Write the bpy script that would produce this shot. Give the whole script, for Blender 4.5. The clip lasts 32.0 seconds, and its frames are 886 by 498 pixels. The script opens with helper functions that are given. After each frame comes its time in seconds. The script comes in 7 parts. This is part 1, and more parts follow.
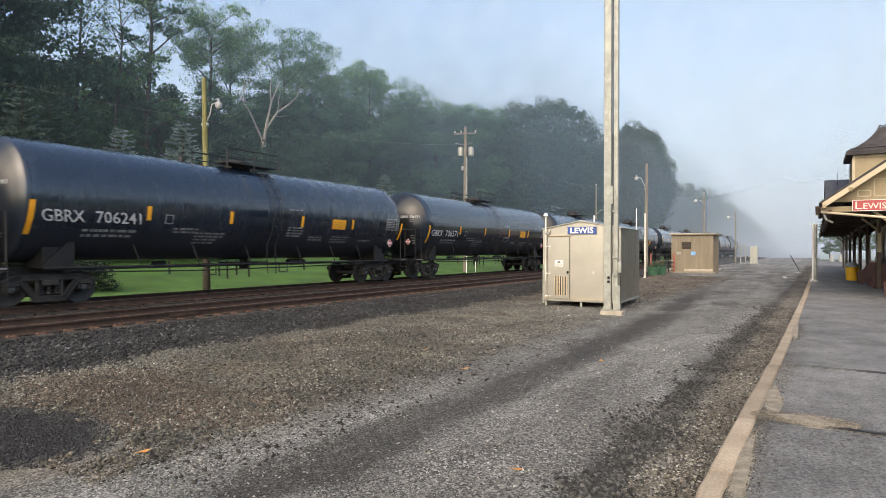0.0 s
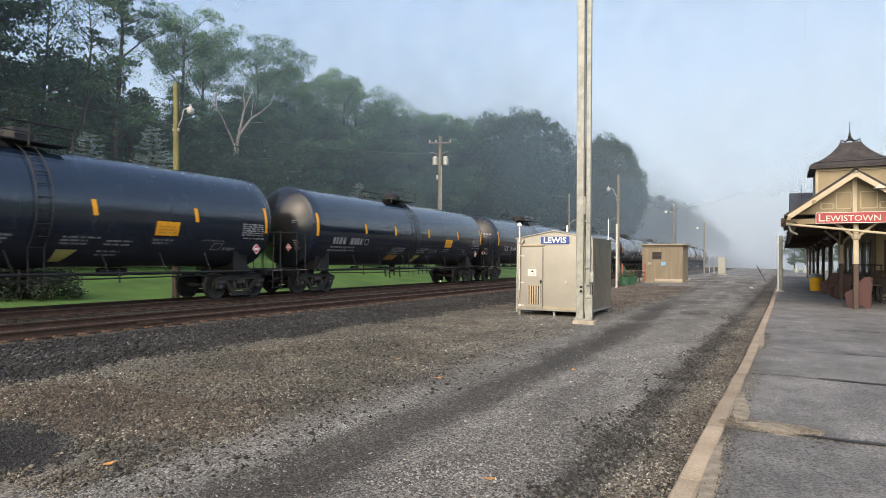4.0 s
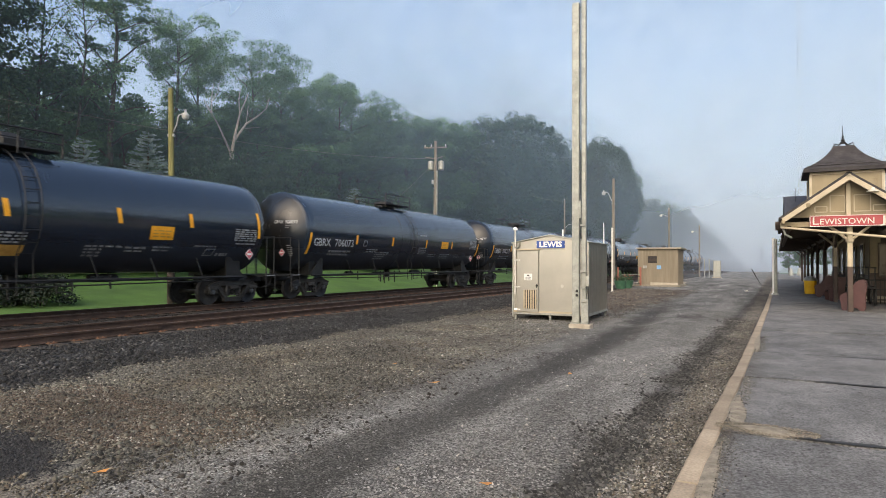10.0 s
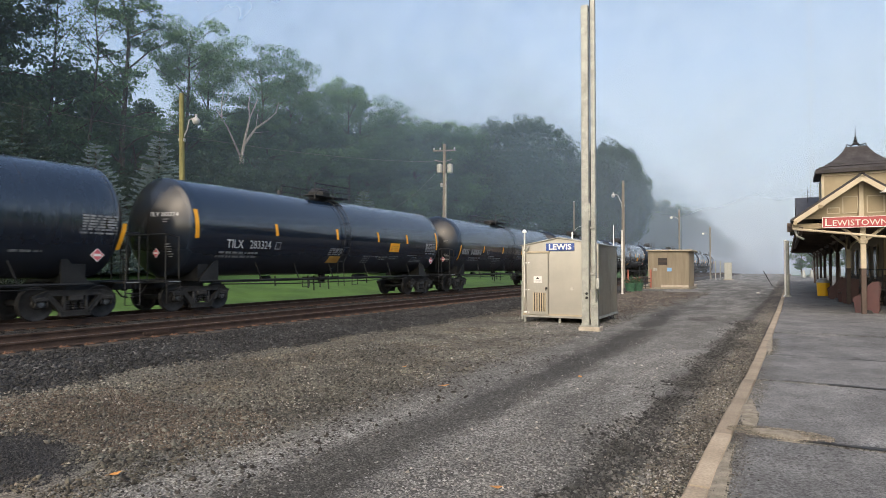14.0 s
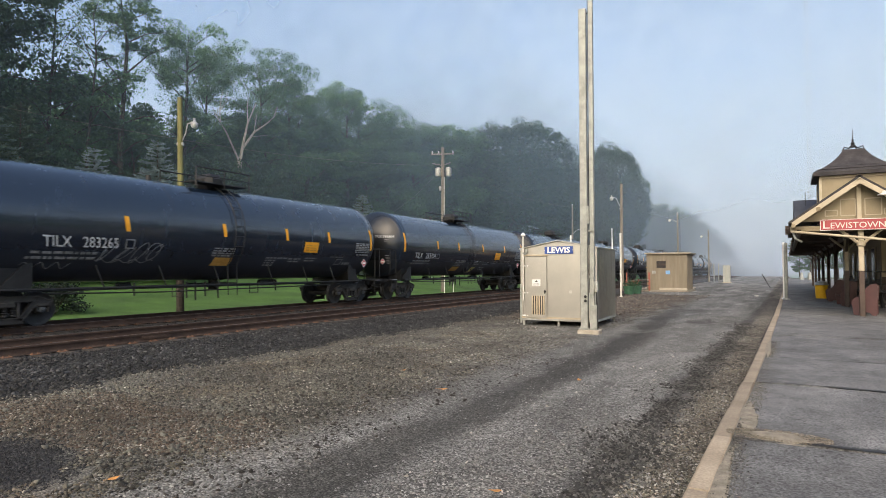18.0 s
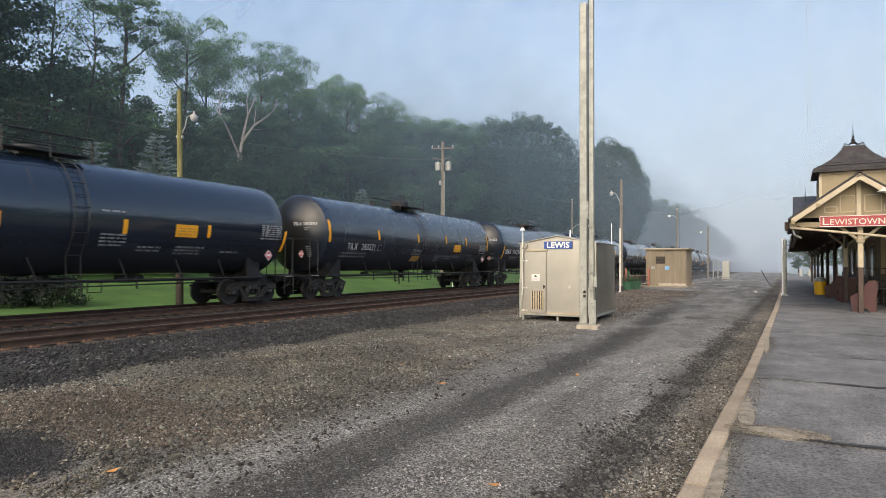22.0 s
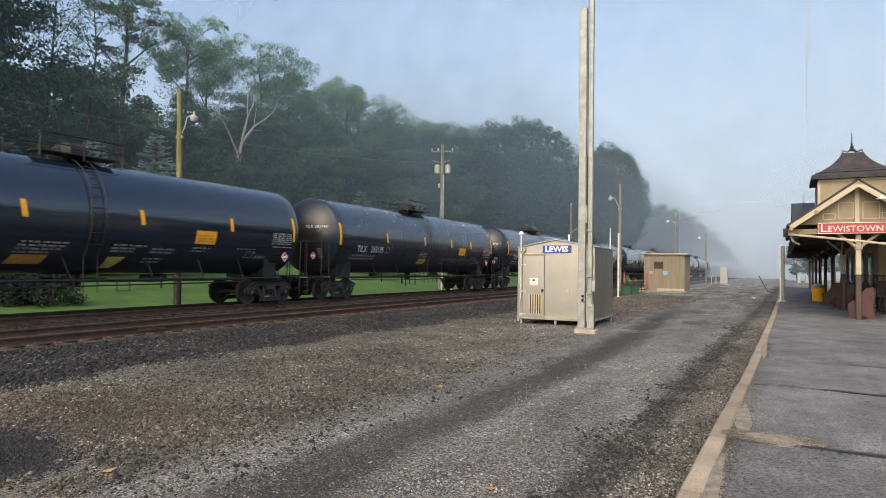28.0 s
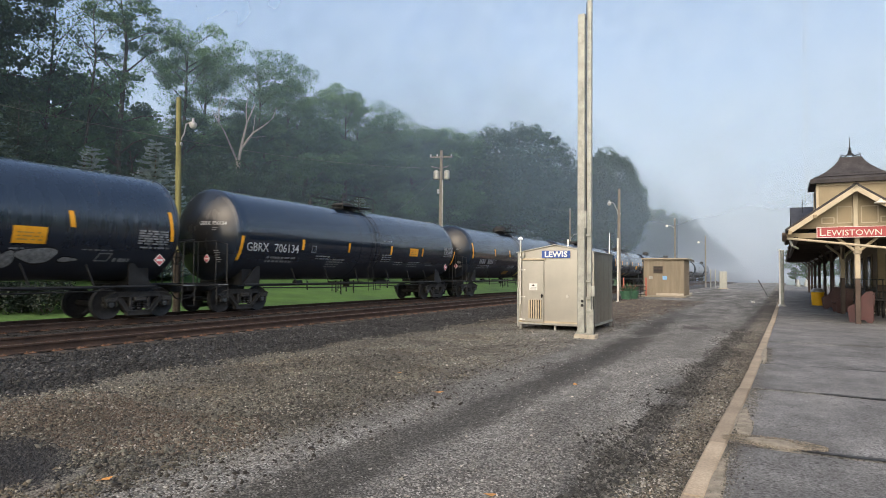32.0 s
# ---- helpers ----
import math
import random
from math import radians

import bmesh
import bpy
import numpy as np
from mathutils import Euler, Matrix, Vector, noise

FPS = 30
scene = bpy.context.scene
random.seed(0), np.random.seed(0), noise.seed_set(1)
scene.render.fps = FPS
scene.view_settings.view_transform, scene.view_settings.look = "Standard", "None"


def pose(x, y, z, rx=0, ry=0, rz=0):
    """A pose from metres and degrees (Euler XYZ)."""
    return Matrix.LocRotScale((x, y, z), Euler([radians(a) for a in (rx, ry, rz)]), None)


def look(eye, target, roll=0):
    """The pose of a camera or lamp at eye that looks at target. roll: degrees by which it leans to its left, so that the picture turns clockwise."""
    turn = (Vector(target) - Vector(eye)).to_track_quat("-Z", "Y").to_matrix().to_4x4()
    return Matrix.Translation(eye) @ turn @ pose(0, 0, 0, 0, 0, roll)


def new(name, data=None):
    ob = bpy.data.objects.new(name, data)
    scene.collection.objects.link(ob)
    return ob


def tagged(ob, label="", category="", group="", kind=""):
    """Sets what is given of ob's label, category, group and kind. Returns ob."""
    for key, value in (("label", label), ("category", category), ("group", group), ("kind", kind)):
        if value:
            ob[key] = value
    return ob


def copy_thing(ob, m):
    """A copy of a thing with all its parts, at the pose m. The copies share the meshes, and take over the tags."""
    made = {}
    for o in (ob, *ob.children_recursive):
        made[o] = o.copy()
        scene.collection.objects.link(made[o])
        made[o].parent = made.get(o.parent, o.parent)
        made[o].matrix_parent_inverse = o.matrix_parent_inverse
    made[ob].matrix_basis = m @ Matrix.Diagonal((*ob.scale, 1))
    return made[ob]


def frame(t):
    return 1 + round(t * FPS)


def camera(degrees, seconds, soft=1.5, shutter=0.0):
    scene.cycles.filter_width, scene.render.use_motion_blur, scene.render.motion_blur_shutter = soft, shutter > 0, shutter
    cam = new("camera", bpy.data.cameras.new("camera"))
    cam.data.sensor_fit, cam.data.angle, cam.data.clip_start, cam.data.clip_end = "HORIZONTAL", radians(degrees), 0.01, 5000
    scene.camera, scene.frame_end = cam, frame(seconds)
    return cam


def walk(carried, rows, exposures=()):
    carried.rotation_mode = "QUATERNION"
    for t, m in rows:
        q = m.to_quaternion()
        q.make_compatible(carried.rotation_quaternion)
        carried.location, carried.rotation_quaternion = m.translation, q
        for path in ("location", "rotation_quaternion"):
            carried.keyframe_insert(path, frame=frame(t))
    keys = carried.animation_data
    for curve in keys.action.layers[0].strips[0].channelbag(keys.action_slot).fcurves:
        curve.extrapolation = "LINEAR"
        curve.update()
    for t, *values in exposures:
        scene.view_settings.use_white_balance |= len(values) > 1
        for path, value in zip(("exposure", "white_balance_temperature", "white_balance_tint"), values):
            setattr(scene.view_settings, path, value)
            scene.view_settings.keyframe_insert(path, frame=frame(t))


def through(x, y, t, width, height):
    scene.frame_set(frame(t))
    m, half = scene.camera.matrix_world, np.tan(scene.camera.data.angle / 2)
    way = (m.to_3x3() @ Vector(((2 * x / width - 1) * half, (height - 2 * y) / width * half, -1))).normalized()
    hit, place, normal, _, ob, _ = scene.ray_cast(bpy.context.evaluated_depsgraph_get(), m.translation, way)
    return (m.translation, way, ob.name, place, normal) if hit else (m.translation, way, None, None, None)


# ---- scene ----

cam = camera(71.95, 32.0, soft=0.7, shutter=0.12)
EYE = (0.0, 0.0, 1.511)


def held(yaw, pitch, roll):
    """The hand-held camera at its one stand, turned left by yaw, up by pitch."""
    return pose(*EYE) @ pose(0, 0, 0, 0, 0, yaw) @ pose(0, 0, 0, 90 + pitch) @ pose(0, 0, 0, 0, 0, roll)


walk(cam, [(t, held(a, b, c)) for t, a, b, c in (
    (0, 31.44, 0.04, 0.17), (0.5, 31.33, 0.19, 0.15), (1, 31.38, 0.41, 0.27), (1.5, 31.25, 0.41, 0.08),
    (2, 30.89, 0.41, -0.00), (2.5, 30.58, 0.38, 0.51), (3, 29.89, 0.68, 0.52), (3.5, 29.21, 0.74, 0.68),
    (5.5, 28.32, 1.28, -0.26), (6, 28.40, 1.39, -0.84), (6.5, 28.21, 1.35, -0.30), (7, 28.06, 1.31, -0.27),
    (7.5, 28.02, 1.36, -0.18), (8, 27.96, 1.44, -0.18), (8.5, 28.03, 1.49, 0.05), (9, 28.40, 1.50, 0.11),
    (9.5, 28.60, 1.32, 0.25), (10, 28.63, 1.32, 0.28), (10.5, 28.83, 1.42, 0.20), (11, 29.15, 1.42, 0.29),
    (11.5, 29.26, 1.37, 0.19), (12, 29.31, 1.33, 0.06), (12.5, 29.30, 1.36, 0.07), (13, 29.31, 1.44, 0.10),
    (13.5, 29.42, 1.53, 0.23), (14, 29.49, 1.59, 0.11), (14.5, 29.61, 1.68, 0.04), (16.5, 30.09, 1.86, 0.84),
    (17, 30.60, 1.87, 1.05), (17.5, 30.04, 1.91, 0.38), (18, 29.36, 1.91, -0.03), (18.5, 29.30, 1.88, -0.09),
    (19, 29.28, 1.84, -0.13), (19.5, 29.32, 1.76, 0.09), (20, 29.34, 1.73, 0.26), (20.5, 29.35, 1.68, 0.34),
    (21, 29.34, 1.48, 0.39), (21.5, 29.30, 1.40, 0.30), (22, 29.31, 1.39, 0.26), (22.5, 29.30, 1.43, 0.47),
    (23, 29.31, 1.42, 0.59), (23.5, 29.21, 1.37, 0.79), (24, 29.12, 1.35, 0.79), (24.5, 29.09, 1.39, 0.89),
    (25, 29.08, 1.44, 0.80), (25.5, 29.11, 1.47, 0.83), (27.5, 29.10, 1.67, 0.64), (28, 29.18, 1.66, 0.84),
    (28.5, 29.19, 1.73, 0.78), (29, 29.12, 1.78, 0.66), (29.5, 29.11, 1.86, 0.65), (30, 29.11, 1.95, 0.68),
    (30.5, 29.09, 2.02, 0.79), (31, 29.16, 2.13, 0.83), (31.5, 29.14, 2.16, 0.62), (32, 29.12, 2.19, 0.60)
)], exposures=[(0.0, 1.33, 6850, 9), (3.0, 1.32, 6850, 9), (7.0, 1.15, 6800, 9), (32.0, 1.15, 6750, 9)])

# ---- world and light ----
SUN_ELEV, SUN_FROM = 40.0, (0.16, -1.0)
world = bpy.data.worlds.new("sky")
scene.world = world
world.use_nodes = True
wn = world.node_tree
sky = wn.nodes.new("ShaderNodeTexSky")
sky.sky_type, sky.sun_disc = "NISHITA", False
sky.sun_elevation, sky.sun_rotation = radians(SUN_ELEV), math.atan2(SUN_FROM[0], SUN_FROM[1])
sky.air_density, sky.dust_density, sky.ozone_density = 0.9, 2.8, 1.15
wn.nodes["Background"].inputs["Strength"].default_value = 0.129
wn.links.new(sky.outputs[0], wn.nodes["Background"].inputs["Color"])
sun = new("sun", bpy.data.lights.new("sun", "SUN"))
sun.data.energy, sun.data.angle, sun.data.color = 1.02, radians(72), (1.0, 0.785, 0.49)
d = Vector((SUN_FROM[0], SUN_FROM[1], 0)).normalized() * math.cos(radians(SUN_ELEV))
sun.matrix_world = look((0, 0, 30), Vector((0, 0, 30)) - Vector((d.x, d.y, math.sin(radians(SUN_ELEV)))))


# ---- materials ----
def rgb(c):
    return (c, c, c, 1) if isinstance(c, (int, float)) else (*c[:3], 1)


class Nodes:
    """A small writer of node materials."""

    def __init__(self, name):
        self.m = bpy.data.materials.new(name)
        self.m.use_nodes = True
        self.t = self.m.node_tree
        self.b = self.t.nodes["Principled BSDF"]
        self.co = self.t.nodes.new("ShaderNodeTexCoord")

    def n(self, kind, **kw):
        node = self.t.nodes.new(kind)
        for k, v in kw.items():
            node.inputs[k].default_value = v
        return node

    def link(self, a, b):
        self.t.links.new(a, b)

    def mapped(self, scale=(1, 1, 1), space="Object"):
        mp = self.n("ShaderNodeMapping", Scale=scale)
        self.link(self.co.outputs[space], mp.inputs["Vector"])
        return mp.outputs[0]

    def noise(self, scale, detail=5.0, vec=None, rough=0.55):
        no = self.n("ShaderNodeTexNoise", Scale=scale, Detail=detail, Roughness=rough)
        self.link(vec if vec is not None else self.co.outputs["Object"], no.inputs["Vector"])
        return no.outputs["Fac"]

    def ramp(self, fac, a, b, lo=0.3, hi=0.7):
        r = self.n("ShaderNodeValToRGB")
        r.color_ramp.elements[0].position, r.color_ramp.elements[0].color = lo, rgb(a)
        r.color_ramp.elements[1].position, r.color_ramp.elements[1].color = hi, rgb(b)
        self.link(fac, r.inputs[0])
        return r.outputs[0]

    def mix(self, fac, a, b, blend="MIX"):
        mx = self.t.nodes.new("ShaderNodeMix")
        mx.data_type, mx.blend_type = "RGBA", blend
        for sock, v in ((mx.inputs[0], fac), (mx.inputs[6], a), (mx.inputs[7], b)):
            if isinstance(v, bpy.types.NodeSocket):
                self.link(v, sock)
            else:
                sock.default_value = v if sock == mx.inputs[0] else rgb(v)
        return mx.outputs[2]

    def math(self, op, a, b=0.0, c=0.0):
        mt = self.t.nodes.new("ShaderNodeMath")
        mt.operation = op
        for sock, v in zip(mt.inputs, (a, b, c)):
            if isinstance(v, bpy.types.NodeSocket):
                self.link(v, sock)
            else:
                sock.default_value = v
        return mt.outputs[0]

    def bump(self, fac, strength=0.3, dist=0.01):
        bp = self.n("ShaderNodeBump", Strength=strength, Distance=dist)
        self.link(fac, bp.inputs["Height"])
        self.link(bp.outputs[0], self.b.inputs["Normal"])

    def out(self, color, rough=0.6, metal=0.0):
        for key, v in (("Base Color", color), ("Roughness", rough), ("Metallic", metal)):
            if isinstance(v, bpy.types.NodeSocket):
                self.link(v, self.b.inputs[key])
            else:
                self.b.inputs[key].default_value = rgb(v) if key == "Base Color" else v
        return self.m


def surf(name, c1, c2, scale=4.0, rough=0.6, metal=0.0, fine=40.0, grain=0.25, bump=0.2, dist=0.004, stretch=(1, 1, 1), vary=0.0):
    """A worn surface: two tones at a large scale, grain at a small one, fine relief, and a tone of its own for each piece."""
    k = Nodes(name)
    v = k.mapped(stretch)
    col = k.ramp(k.noise(scale, 6, v), c1, c2, 0.32, 0.68)
    g = k.noise(fine, 4, v)
    col = k.mix(grain, col, k.ramp(g, 0.25, 0.85), "OVERLAY")
    if vary:
        info = k.t.nodes.new("ShaderNodeObjectInfo")
        col = k.mix(vary, col, k.ramp(info.outputs["Random"], 0.1, 0.9, 0.0, 1.0), "OVERLAY")
    if bump:
        k.bump(g, bump, dist)
    r = k.math("MULTIPLY_ADD", k.noise(scale * 3, 4, v), 0.25, rough - 0.12)
    return k.out(col, r, metal)


def mat_tank():
    """Near-black car paint, dusty, streaked downwards."""
    k = Nodes("tank_paint")
    v = k.mapped((1.2, 1.2, 0.12))
    info = k.t.nodes.new("ShaderNodeObjectInfo")
    streak = k.noise(3.0, 6, v)
    dust = k.noise(1.1, 5)
    col = k.mix(k.ramp(streak, 0.0, 1.0, 0.45, 0.85), (0.0070, 0.0145, 0.0285), (0.0120, 0.0220, 0.0405))
    col = k.mix(k.ramp(dust, 0.0, 0.45, 0.55, 0.85), col, (0.013, 0.019, 0.026))
    r = k.math("MULTIPLY_ADD", streak, 0.10, k.math("MULTIPLY_ADD", info.outputs["Random"], 0.13, 0.095))
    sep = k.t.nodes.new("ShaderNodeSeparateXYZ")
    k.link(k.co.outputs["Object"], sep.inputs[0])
    # Roughness raised low on the tank to dull the ground mirrored there.
    low_rough = k.math("MULTIPLY_ADD", k.math("ADD", sep.outputs[2], k.math("MULTIPLY", dust, 0.5)), -1.1, 2.6)
    r = k.math("ADD", r, k.math("MULTIPLY", k.math("MINIMUM", k.math("MAXIMUM", low_rough, 0.0), 1.0), 0.45))
    ends = k.math("MINIMUM", k.math("MAXIMUM", k.math("MULTIPLY_ADD", k.math("ABSOLUTE", sep.outputs[1]), 5.0, -39.4), 0.0), 1.0)
    r = k.math("ADD", r, k.math("MULTIPLY", ends, k.math("MULTIPLY_ADD", dust, 0.10, 0.0)))
    col = k.mix(k.math("MULTIPLY", ends, k.ramp(dust, 0.2, 0.8, 0.35, 0.65)), col, (0.017, 0.0155, 0.0125))
    k.bump(k.noise(0.9, 2), 0.12, 0.02)
    k.link(k.math("MULTIPLY_ADD", ends, -0.52, 0.85), k.b.inputs["Specular IOR Level"])
    k.link(k.math("MULTIPLY_ADD", ends, -0.48, 0.6), k.b.inputs["Coat Weight"])
    k.b.inputs["Coat Roughness"].default_value = 0.10
    return k.out(col, r)


def mat_yard():
    """Grey road gravel with two dark wheel ruts, brown stones beside it."""
    k = Nodes("yard_gravel")
    sep = k.t.nodes.new("ShaderNodeSeparateXYZ")
    k.link(k.co.outputs["Object"], sep.inputs[0])
    x, y = sep.outputs[0], sep.outputs[1]
    wob = k.math("MULTIPLY_ADD", k.noise(0.35, 5, rough=0.65), 2.6, -1.3)
    xw = k.math("ADD", x, wob)
    vo = k.n("ShaderNodeTexVoronoi", Scale=55.0)
    k.link(k.co.outputs["Object"], vo.inputs["Vector"])
    vs = k.t.nodes.new("ShaderNodeSeparateColor")
    k.link(vo.outputs["Color"], vs.inputs[0])
    stones = vs.outputs[0]
    grey = k.ramp(stones, (0.049, 0.050, 0.048), (0.285, 0.288, 0.277), 0.1, 0.95)
    brown = k.ramp(stones, (0.025, 0.0243, 0.0205), (0.165, 0.161, 0.133), 0.1, 0.95)
    rust = k.mix(k.ramp(k.noise(0.55, 5, rough=0.65), 0, 0.55, 0.52, 0.66), brown, (0.100, 0.074, 0.052))
    olive = k.math("MULTIPLY", k.ramp(k.noise(0.42, 5, k.mapped((1.0, 0.8, 1.0)), 0.7), 0, 0.8, 0.52, 0.66), k.ramp(stones, 0.3, 1.0, 0.2, 0.8))
    rust = k.mix(olive, rust, (0.090, 0.092, 0.056))
    road = k.math("SMOOTH_MIN", 1.0, k.math("SMOOTH_MAX", 0.0, k.math("ADD", k.math("MULTIPLY_ADD", xw, 0.8, 4.4), k.math("MAXIMUM", k.math("MULTIPLY_ADD", y, 0.22, -2.4), 0.0)), 0.2), 0.2)
    col = k.mix(road, rust, grey)
    # pale dust where cars drive
    col = k.mix(k.ramp(k.noise(0.25, 4), 0.0, 0.30, 0.45, 0.75), col, (0.215, 0.217, 0.208))
    long = k.mapped((1.0, 0.38, 1.0))
    blotch = k.noise(2.2, 6, long, 0.7)
    col = k.mix(0.55, col, k.ramp(blotch, 0.22, 0.82, 0.3, 0.7), "OVERLAY")
    col = k.mix(0.4, col, k.ramp(k.noise(16.0, 4, rough=0.7), 0.15, 0.88, 0.35, 0.65), "OVERLAY")
    mask = None
    bend = k.math("MULTIPLY", k.math("MAXIMUM", k.math("SUBTRACT", y, 15.0), 0.0), 0.055)
    drift = k.math("MULTIPLY_ADD", y, -0.012, 0.06)
    for cx, half, power, shift, sway, y0 in ((-3.53, 0.46, 1.9, bend, 0.34, 2.6), (-1.43, 0.19, 2.6, drift, 0.14, 4.6)):
        wob2 = k.math("MULTIPLY_ADD", k.noise(0.9, 6, k.mapped((1.0, 0.30, 1.0)), 0.72), sway * 2, -sway - cx)
        rag = 0.24 if sway > 0.3 else 0.44
        edge = k.math("MULTIPLY_ADD", k.noise(4.5, 6, rough=0.75), rag, -rag / 2)
        far = k.math("ABSOLUTE", k.math("ADD", k.math("ADD", k.math("ADD", x, shift), edge), wob2))
        one = k.math("SUBTRACT", 1.0, k.math("DIVIDE", far, half * 1.35))
        patch = k.ramp(k.noise(0.62, 5, k.mapped((1.0, 0.7, 1.0)), 0.65), 0.30, 1.0, 0.36, 0.56)
        one = k.math("MULTIPLY", k.math("MULTIPLY", k.math("MAXIMUM", one, 0.0), patch), power)
        one = k.math("MULTIPLY", one, k.math("MINIMUM", k.math("MAXIMUM", k.math("SUBTRACT", y, y0 - 1.0), 0.0), 1.0))
        if sway < 0.3:
            one = k.math("MULTIPLY", one, k.math("MINIMUM", k.math("MULTIPLY_ADD", k.math("ABSOLUTE", k.math("SUBTRACT", y, 9.5)), 1.1, 0.15), 1.0))
        mask = one if mask is None else k.math("MAXIMUM", mask, one)
    # coarse brown grit between the rut and the kerb, rusty soil beside the heap
    strip = k.math("MULTIPLY", k.math("MINIMUM", k.math("MAXIMUM", k.math("MULTIPLY_ADD", x, 5.0, 6.0), 0.0), 1.0), 0.75)
    col = k.mix(strip, col, k.ramp(stones, (0.030, 0.024, 0.018), (0.235, 0.20, 0.155), 0.1, 0.95))
    sx2 = k.math("DIVIDE", k.math("ADD", x, 7.2), 1.5)
    sy2 = k.math("DIVIDE", k.math("ADD", y, -4.3), 0.9)
    sr = k.math("ADD", k.math("MULTIPLY", sx2, sx2), k.math("MULTIPLY_ADD", sy2, sy2, k.math("MULTIPLY_ADD", k.noise(1.8, 5, rough=0.7), 2.2, -1.1)))
    col = k.mix(k.math("MINIMUM", k.math("MAXIMUM", k.math("MULTIPLY_ADD", sr, -0.9, 1.2), 0.0), 0.62), col, (0.072, 0.052, 0.038))
    mask = k.math("MULTIPLY", mask, k.math("MINIMUM", k.math("MAXIMUM", k.math("MULTIPLY_ADD", y, -0.06, 2.3), 0.30), 1.0))
    mask = k.math("MINIMUM", mask, 0.88)
    col = k.mix(mask, col, k.ramp(stones, (0.017, 0.0166, 0.0145), (0.082, 0.0805, 0.071), 0.2, 1.0))
    # bare brown soil beyond the hut
    sy = k.math("MULTIPLY", k.math("MULTIPLY_ADD", k.math("ADD", y, wob), 0.35, -7.6), k.math("MULTIPLY_ADD", y, -0.25, 11.5))
    sx = k.math("MULTIPLY_ADD", xw, -0.9, -4.2)
    soil = k.math("MINIMUM", k.math("MAXIMUM", k.math("MINIMUM", sx, sy), 0.0), 0.85)
    col = k.mix(soil, col, k.ramp(k.noise(3.0, 5), (0.050, 0.041, 0.034), (0.135, 0.114, 0.094)))
    # damp dark patch in the road
    px = k.math("DIVIDE", k.math("ADD", x, 2.62), 0.55)
    py = k.math("DIVIDE", k.math("ADD", y, -22.8), 1.1)
    pr = k.math("ADD", k.math("MULTIPLY", px, px), k.math("MULTIPLY_ADD", py, py, k.math("MULTIPLY_ADD", k.noise(3.0, 5, rough=0.7), 2.0, -1.0)))
    col = k.mix(k.math("MINIMUM", k.math("MAXIMUM", k.math("MULTIPLY_ADD", pr, -1.2, 1.3), 0.0), 0.8), col, (0.034, 0.034, 0.033))
    # coal-dark heap of fines
    dx = k.math("DIVIDE", k.math("ADD", x, 6.7), 1.3)
    dy = k.math("DIVIDE", k.math("ADD", y, -2.85), 0.75)
    rr = k.math("ADD", k.math("MULTIPLY", dx, dx), k.math("MULTIPLY", dy, dy))
    rr = k.math("ADD", rr, k.math("MULTIPLY_ADD", k.noise(3.5, 6, rough=0.7), 2.4, -1.1))
    spot = k.math("MINIMUM", k.math("MAXIMUM", k.math("MULTIPLY_ADD", rr, -1.8, 2.2), 0.0), 0.93)
    col = k.mix(spot, col, (0.014, 0.015, 0.018))
    col = k.mix(0.65, col, k.ramp(k.noise(0.75, 5, long, 0.65), 0.14, 0.86, 0.34, 0.66), "OVERLAY")
    # long worn bands farther along the road
    band = k.math("MINIMUM", k.math("MAXIMUM", k.math("MULTIPLY_ADD", y, 0.04, -0.8), 0.0), 0.55)
    col = k.mix(band, col, k.ramp(k.noise(1.1, 5, k.mapped((1.0, 0.13, 1.0)), 0.65), 0.16, 0.80, 0.36, 0.64), "OVERLAY")
    # stone shadows painted in: dark crevices between the stones
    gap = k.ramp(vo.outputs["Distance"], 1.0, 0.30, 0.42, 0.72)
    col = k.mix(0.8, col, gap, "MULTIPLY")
    k.bump(vo.outputs["Distance"], 0.7, -0.014)
    return k.out(col, 0.92)


def mat_asphalt():
    """Old asphalt: grey, blotched, pitted with dark specks."""
    k = Nodes("worn_platform_asphalt")
    col = k.ramp(k.noise(0.8, 6, rough=0.65), (0.072, 0.073, 0.073), (0.172, 0.173, 0.171), 0.3, 0.7)
    col = k.mix(0.55, col, k.ramp(k.noise(3.5, 6, k.mapped((1.0, 0.6, 1.0)), 0.7), 0.22, 0.8, 0.3, 0.7), "OVERLAY")
    col = k.mix(0.8, col, k.ramp(k.noise(48.0, 4, rough=0.75), 0.08, 0.92, 0.36, 0.64), "OVERLAY")
    pits = k.n("ShaderNodeTexVoronoi", Scale=16.0)
    k.link(k.mapped((0.8, 1.0, 1.0)), pits.inputs["Vector"])
    spot = k.math("MULTIPLY", k.math("LESS_THAN", pits.outputs["Distance"], 0.24), k.ramp(k.noise(1.2, 3), 0.0, 1.0, 0.42, 0.62))
    col = k.mix(k.math("MULTIPLY", spot, 0.9), col, (0.030, 0.029, 0.028))
    info = k.t.nodes.new("ShaderNodeObjectInfo")
    col = k.mix(0.15, col, k.ramp(info.outputs["Random"], 0.15, 0.85, 0.0, 1.0), "OVERLAY")
    k.bump(k.noise(130.0, 3), 0.5, 0.005)
    return k.out(col, 0.86)


